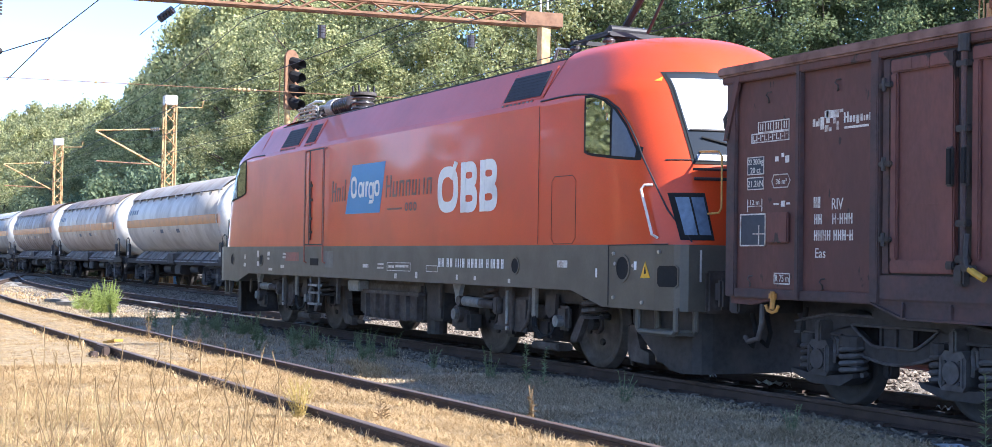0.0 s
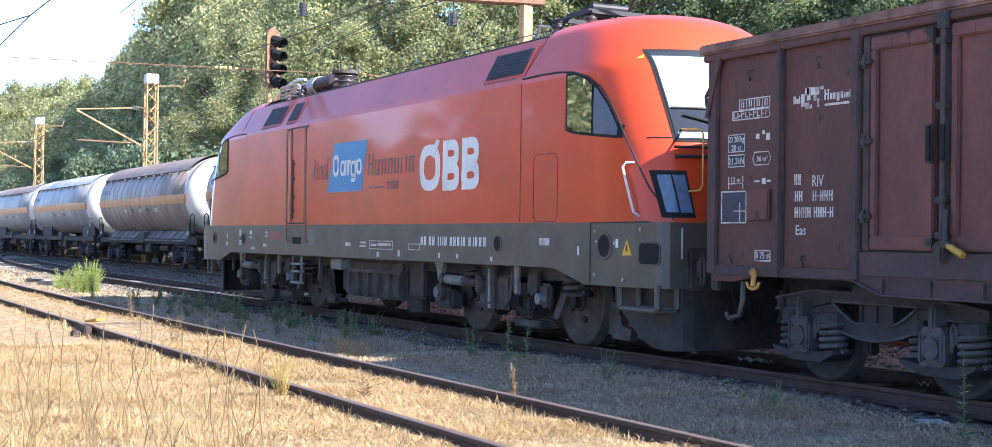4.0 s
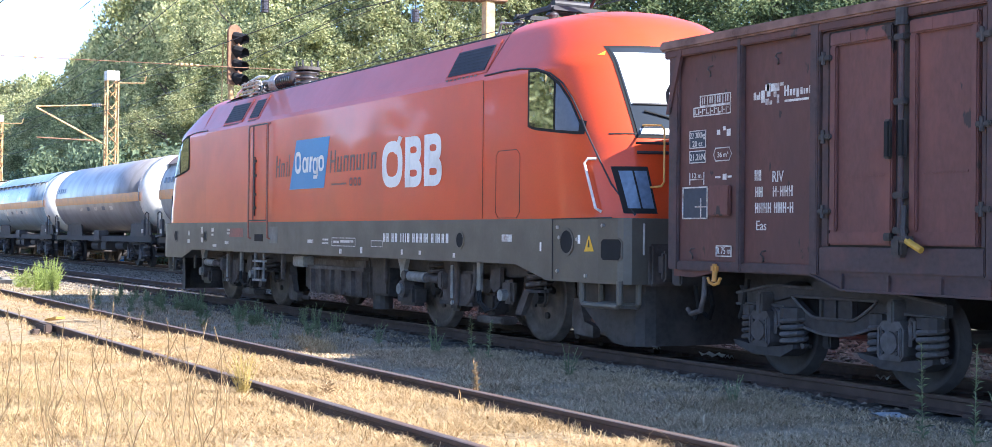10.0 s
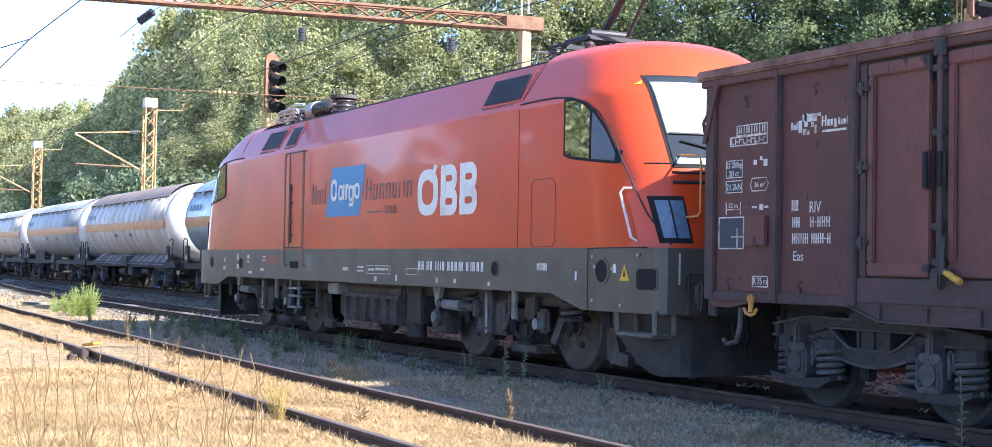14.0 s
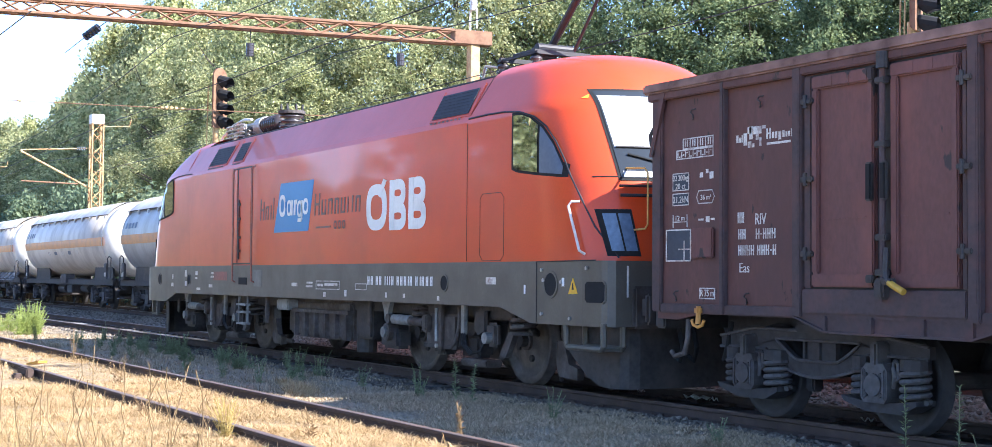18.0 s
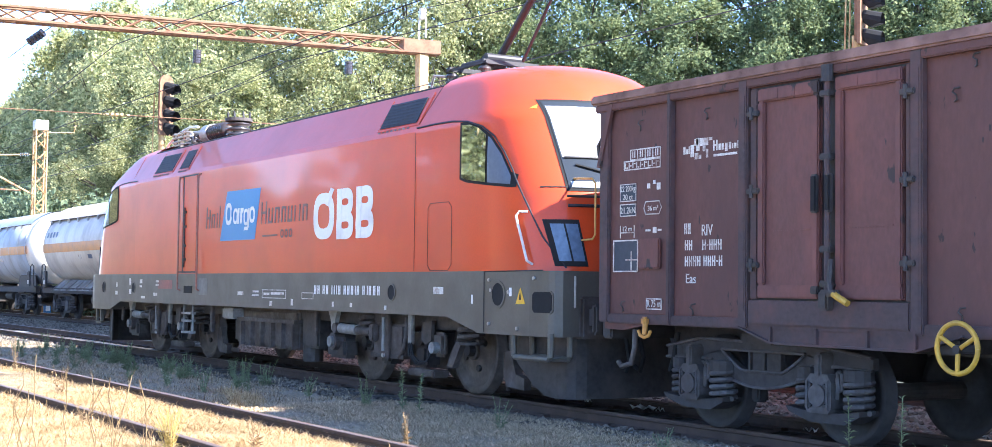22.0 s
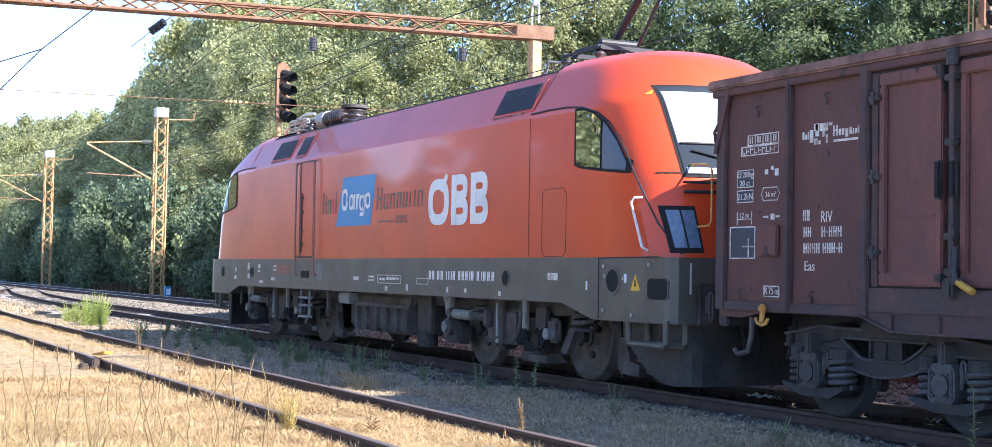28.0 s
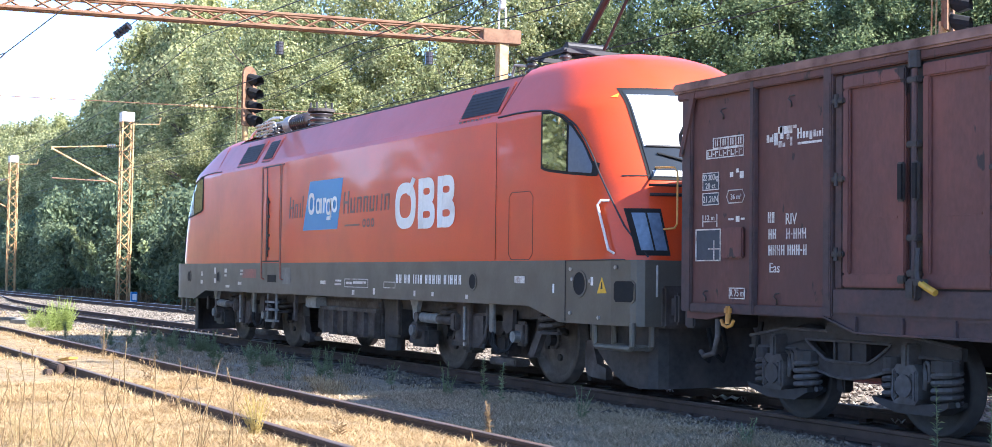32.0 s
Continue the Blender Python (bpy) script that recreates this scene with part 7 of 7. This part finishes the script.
def plume(stems, h, spread, per_stem, length, rnd):
    """Stems as point lists, and one mesh of narrow leaves set along them."""
    lines, V, F = [], [], []
    for k in range(stems):
        a, lean = rnd.random() * math.tau, spread * rnd.uniform(0.2, 1.0)
        top = h * rnd.uniform(0.6, 1.0)
        pts = [Vector((math.cos(a) * lean * (0.25 + 0.75 * u * u), math.sin(a) * lean * (0.25 + 0.75 * u * u), -0.04 + (top + 0.04) * u)) for u in (0, 0.25, 0.5, 0.75, 1)]
        lines.append(pts)
        for j in range(per_stem):
            u = 0.08 + 0.92 * (j + rnd.random()) / per_stem
            i = min(3, int(u * 4))
            p = pts[i].lerp(pts[i + 1], u * 4 - i)
            b = rnd.random() * math.tau
            d = Vector((math.cos(b), math.sin(b), rnd.uniform(0.3, 1.3))).normalized()
            w = d.cross(Vector((rnd.uniform(-.5, .5), rnd.uniform(-.5, .5), 1))).normalized()
            L = length * rnd.uniform(0.6, 1.2) * (1.25 - 0.75 * u)
            n = len(V)
            V += [tuple(p), tuple(p + d * L * 0.5 + w * L * 0.10), tuple(p + d * L - Vector((0, 0, L * 0.2))), tuple(p + d * L * 0.5 - w * L * 0.10)]
            F += [(n, n + 1, n + 2), (n, n + 2, n + 3)]
    return lines, V, F


def weed(x, y, h, mat, stems, per_stem, spread, seed, name, label, length=0.07, stem_r=0.004):
    t = thing(name, label, "weed", "trackside weeds", at=pose(x, y, ground_z(x, y)))
    lines, V, F = plume(stems, h, spread, per_stem, length, random.Random(seed))
    for pts in lines:
        part("stem", pipe(pts, stem_r, 5), mat, t)
    if F:
        me = bpy.data.meshes.new("leaves")
        me.from_pydata(V, [], F)
        me.materials.append(mat)
        share("leaves", me, t, Matrix.Identity(4))
    return t


clump = random.Random(77)
for i in range(10):
    weed(-16.4 + clump.uniform(-2.1, 1.7), -2.6 + clump.uniform(-0.55, 0.55), clump.uniform(0.5, 0.98), BRIGHT, 13, 26, 0.36, 100 + i, "bright_weed_clump", "bright yellow-green weed clump beside the rails", 0.13, 0.006)
for i, (x, y, h) in enumerate(((5.6, -2.0, 0.5), (5.9, -2.1, 0.4), (6.9, -2.1, 0.72), (7.2, -2.05, 0.6), (3.6, -1.9, 0.35), (14.55, -2.3, 0.98), (15.05, -2.3, 0.92), (9.3, -2.2, 0.4), (0.8, -1.8, 0.5), (1.6, -1.8, 0.35), (-3, -1.7, 0.35),
                               (-6.5, -1.9, 0.45), (-8, -1.8, 0.4), (-10, -1.9, 0.4), (11.9, -2.0, 0.3), (-5, -2.0, 0.4), (-7.2, -2.2, 0.35), (-9, -2.2, 0.4), (2.5, -2.4, 0.3), (15.35, -2.3, 0.5))):
    tall = h > 0.55
    weed(x, y, h * 0.95, WEED, 1 if tall else 4, 90 if tall else 26, 0.05 if tall else 0.16, 200 + i, "trackside_weed", "slender grey-green weed growing beside the rail", 0.085 if tall else 0.07)
for i in range(22):
    x, y = rng.uniform(-9.5, 1.0), rng.uniform(-2.7, -1.5)
    weed(x, y, rng.uniform(0.22, 0.45), WEED, 6, 22, 0.15, 240 + i, "trackside_weed", "low green weed tuft growing beside the rail", 0.09)
for i in range(26):
    x, y = clump.uniform(-12.5, 3.0), clump.uniform(-3.4, -1.6)
    weed(x, y, clump.uniform(0.18, 0.5), WEED, 5, 22, 0.16, 500 + i, "trackside_weed", "low green weed tuft growing beside the rail", 0.085)
RUSSET = leafy("dry_russet_leaves", (0.20, 0.125, 0.07), (0.48, 0.35, 0.20), 0.3)
TANGOLD = leafy("gold_dry_leaves", (0.42, 0.31, 0.10), (0.66, 0.52, 0.22), 0.3)
for i, (x, y, h, mat) in enumerate(((11.0, -4.2, 0.50, RUSSET), (10.2, -5.35, 0.3, RUSSET), (9.9, -6.05, 0.42, TANGOLD), (-2.5, -4.6, 0.6, RUSSET), (7.3, -6.1, 0.3, RUSSET), (3.2, -5.3, 0.5, RUSSET))):
    gold = mat is TANGOLD
    weed(x, y, h, mat, 22 if gold else 5, 9 if gold else 15, 0.20 if gold else 0.15, 300 + i, "dry_weed", "golden withered grass tuft at the rusty rail" if gold else "withered brown weed beside the rusty rail", 0.085, 0.003)
STALK = leafy("dry_stalks", (0.15, 0.095, 0.05), (0.36, 0.26, 0.14), 0.2)


def stalk(x, y, h, seed):
    t = thing("dry_stalk", "tall thin withered weed stalk in dry grass", "weed", "dry stalks", at=pose(x, y, ground_z(x, y)))
    r = random.Random(seed)
    bm = bmesh.new()
    pts = [Vector((0, 0, 0))]
    for k in range(6):
        pts.append(pts[-1] + Vector((r.gauss(0, 0.03), r.gauss(0, 0.03), h / 6)))
    pipe(pts, 0.0032, 5, bm)
    for k in range(3):
        p = pts[1 + k]
        b = r.random() * math.tau
        rod(p, p + Vector((math.cos(b) * 0.09, math.sin(b) * 0.09, r.uniform(0.12, 0.22))), 0.0017, 4, 0.0008, bm)
    for k in range(16):
        p = pts[2].lerp(pts[-1], r.random())
        b = r.random() * math.tau
        rod(p, p + Vector((math.cos(b) * 0.03, math.sin(b) * 0.03, 0.06)), 0.0014, 4, 0.0007, bm)
    part("stem", bm, STALK, t)


for i in range(44):
    d = rng.uniform(7.5, 12.5)
    a = radians(rng.uniform(71.5, 86))
    stalk(22.4 - d * math.sin(a), -10.3 + d * math.cos(a), rng.uniform(0.4, 1.0), 400 + i)

# ---- small trackside things ----
ws = thing("derailer_wedge", "yellow-topped derailer block clamped on the siding rail", "derailer")
part("block", box(0.5, 1.15, -6.10, -5.99, -0.13, 0.02, 0.02), RAIL, ws)
part("yellow_flap", prism([(0.3, 0.02), (1.1, 0.09), (1.1, 0.125), (0.3, 0.05)], -5.93, -5.80), material("orange_flap", (0.62, 0.30, 0.03), 0.55, vary=0.2, bump=0.15, second=(0.25, 0.15, 0.05), amount=0.4), ws)
part("clamp", box(0.80, 1.05, -6.24, -6.1, -0.17, -0.06, 0.02), RAIL, ws)
bb = thing("blue_equipment_box", "small blue trackside equipment box with white front", "box")
part("casing", box(-47.3, -47.0, 6.85, 7.15, -0.15, 0.45, 0.03), BLUE, bb)
part("front_plate", box(-47.0, -46.98, 6.9, 7.1, 0.05, 0.35), WHITE, bb)


lt = thing("plastic_litter", "pale crumpled plastic sheet lying beside the rail", "litter")
PLASTIC = material("dirty_clear_plastic", (0.34, 0.36, 0.38), 0.35, vary=0.15, grain=9, bump=0.2, second=(0.35, 0.36, 0.36), amount=0.4)
part("sheet", sheet([[(13.02 + 0.045 * i, -1.40 + 0.04 * j, ground_z(13.2, -1.3) + 0.03 + 0.03 * math.sin(i * 2.1 + j) * math.cos(j * 1.7 + i)) for i in range(9)] for j in range(6)]), PLASTIC, lt)


CONCRETE = material("weathered_concrete", (0.25, 0.235, 0.205), 0.9, vary=0.2, grain=14, stain=3, bump=0.4, second=(0.20, 0.18, 0.15), amount=0.4)
for x, y, long, turn in ((-24.22, -2.54, 0.9, 14), (-20.66, -2.77, 0.7, 30)):
    cb = thing("concrete_slab", "weathered concrete cable-duct slab lying in dry gravel", "slab", "loose slabs", at=pose(x, y, ground_z(x, y) + 0.03, 0, 0, turn))
    part("slab", box(-long / 2, long / 2, -0.22, 0.22, -0.06, 0.10, 0.02), CONCRETE, cb)
# made-up white scraps that imitate small sun spots between the rails
for x, y, w in ((8.18, 0.60, 0.34), (8.50, 0.62, 0.14), (11.24, 0.50, 0.18), (7.09, 0.52, 0.12)):
    lt = thing("paper_litter", "crumpled white scrap standing in for a sun spot between the rails", "litter", "paper scraps")
    part("scrap", sheet([[(x + w * (i / 5 - 0.5), y + w * 0.5 * (j / 3 - 0.5), ground_z(x, y) + 0.10 + 0.03 * math.sin(i * 2.3 + j * 1.9 + x)) for i in range(6)] for j in range(4)]), WHITE, lt)


def motions():
    for ob, x0 in TRAIN:
        walk(ob, tank_rows(x0))


motions()
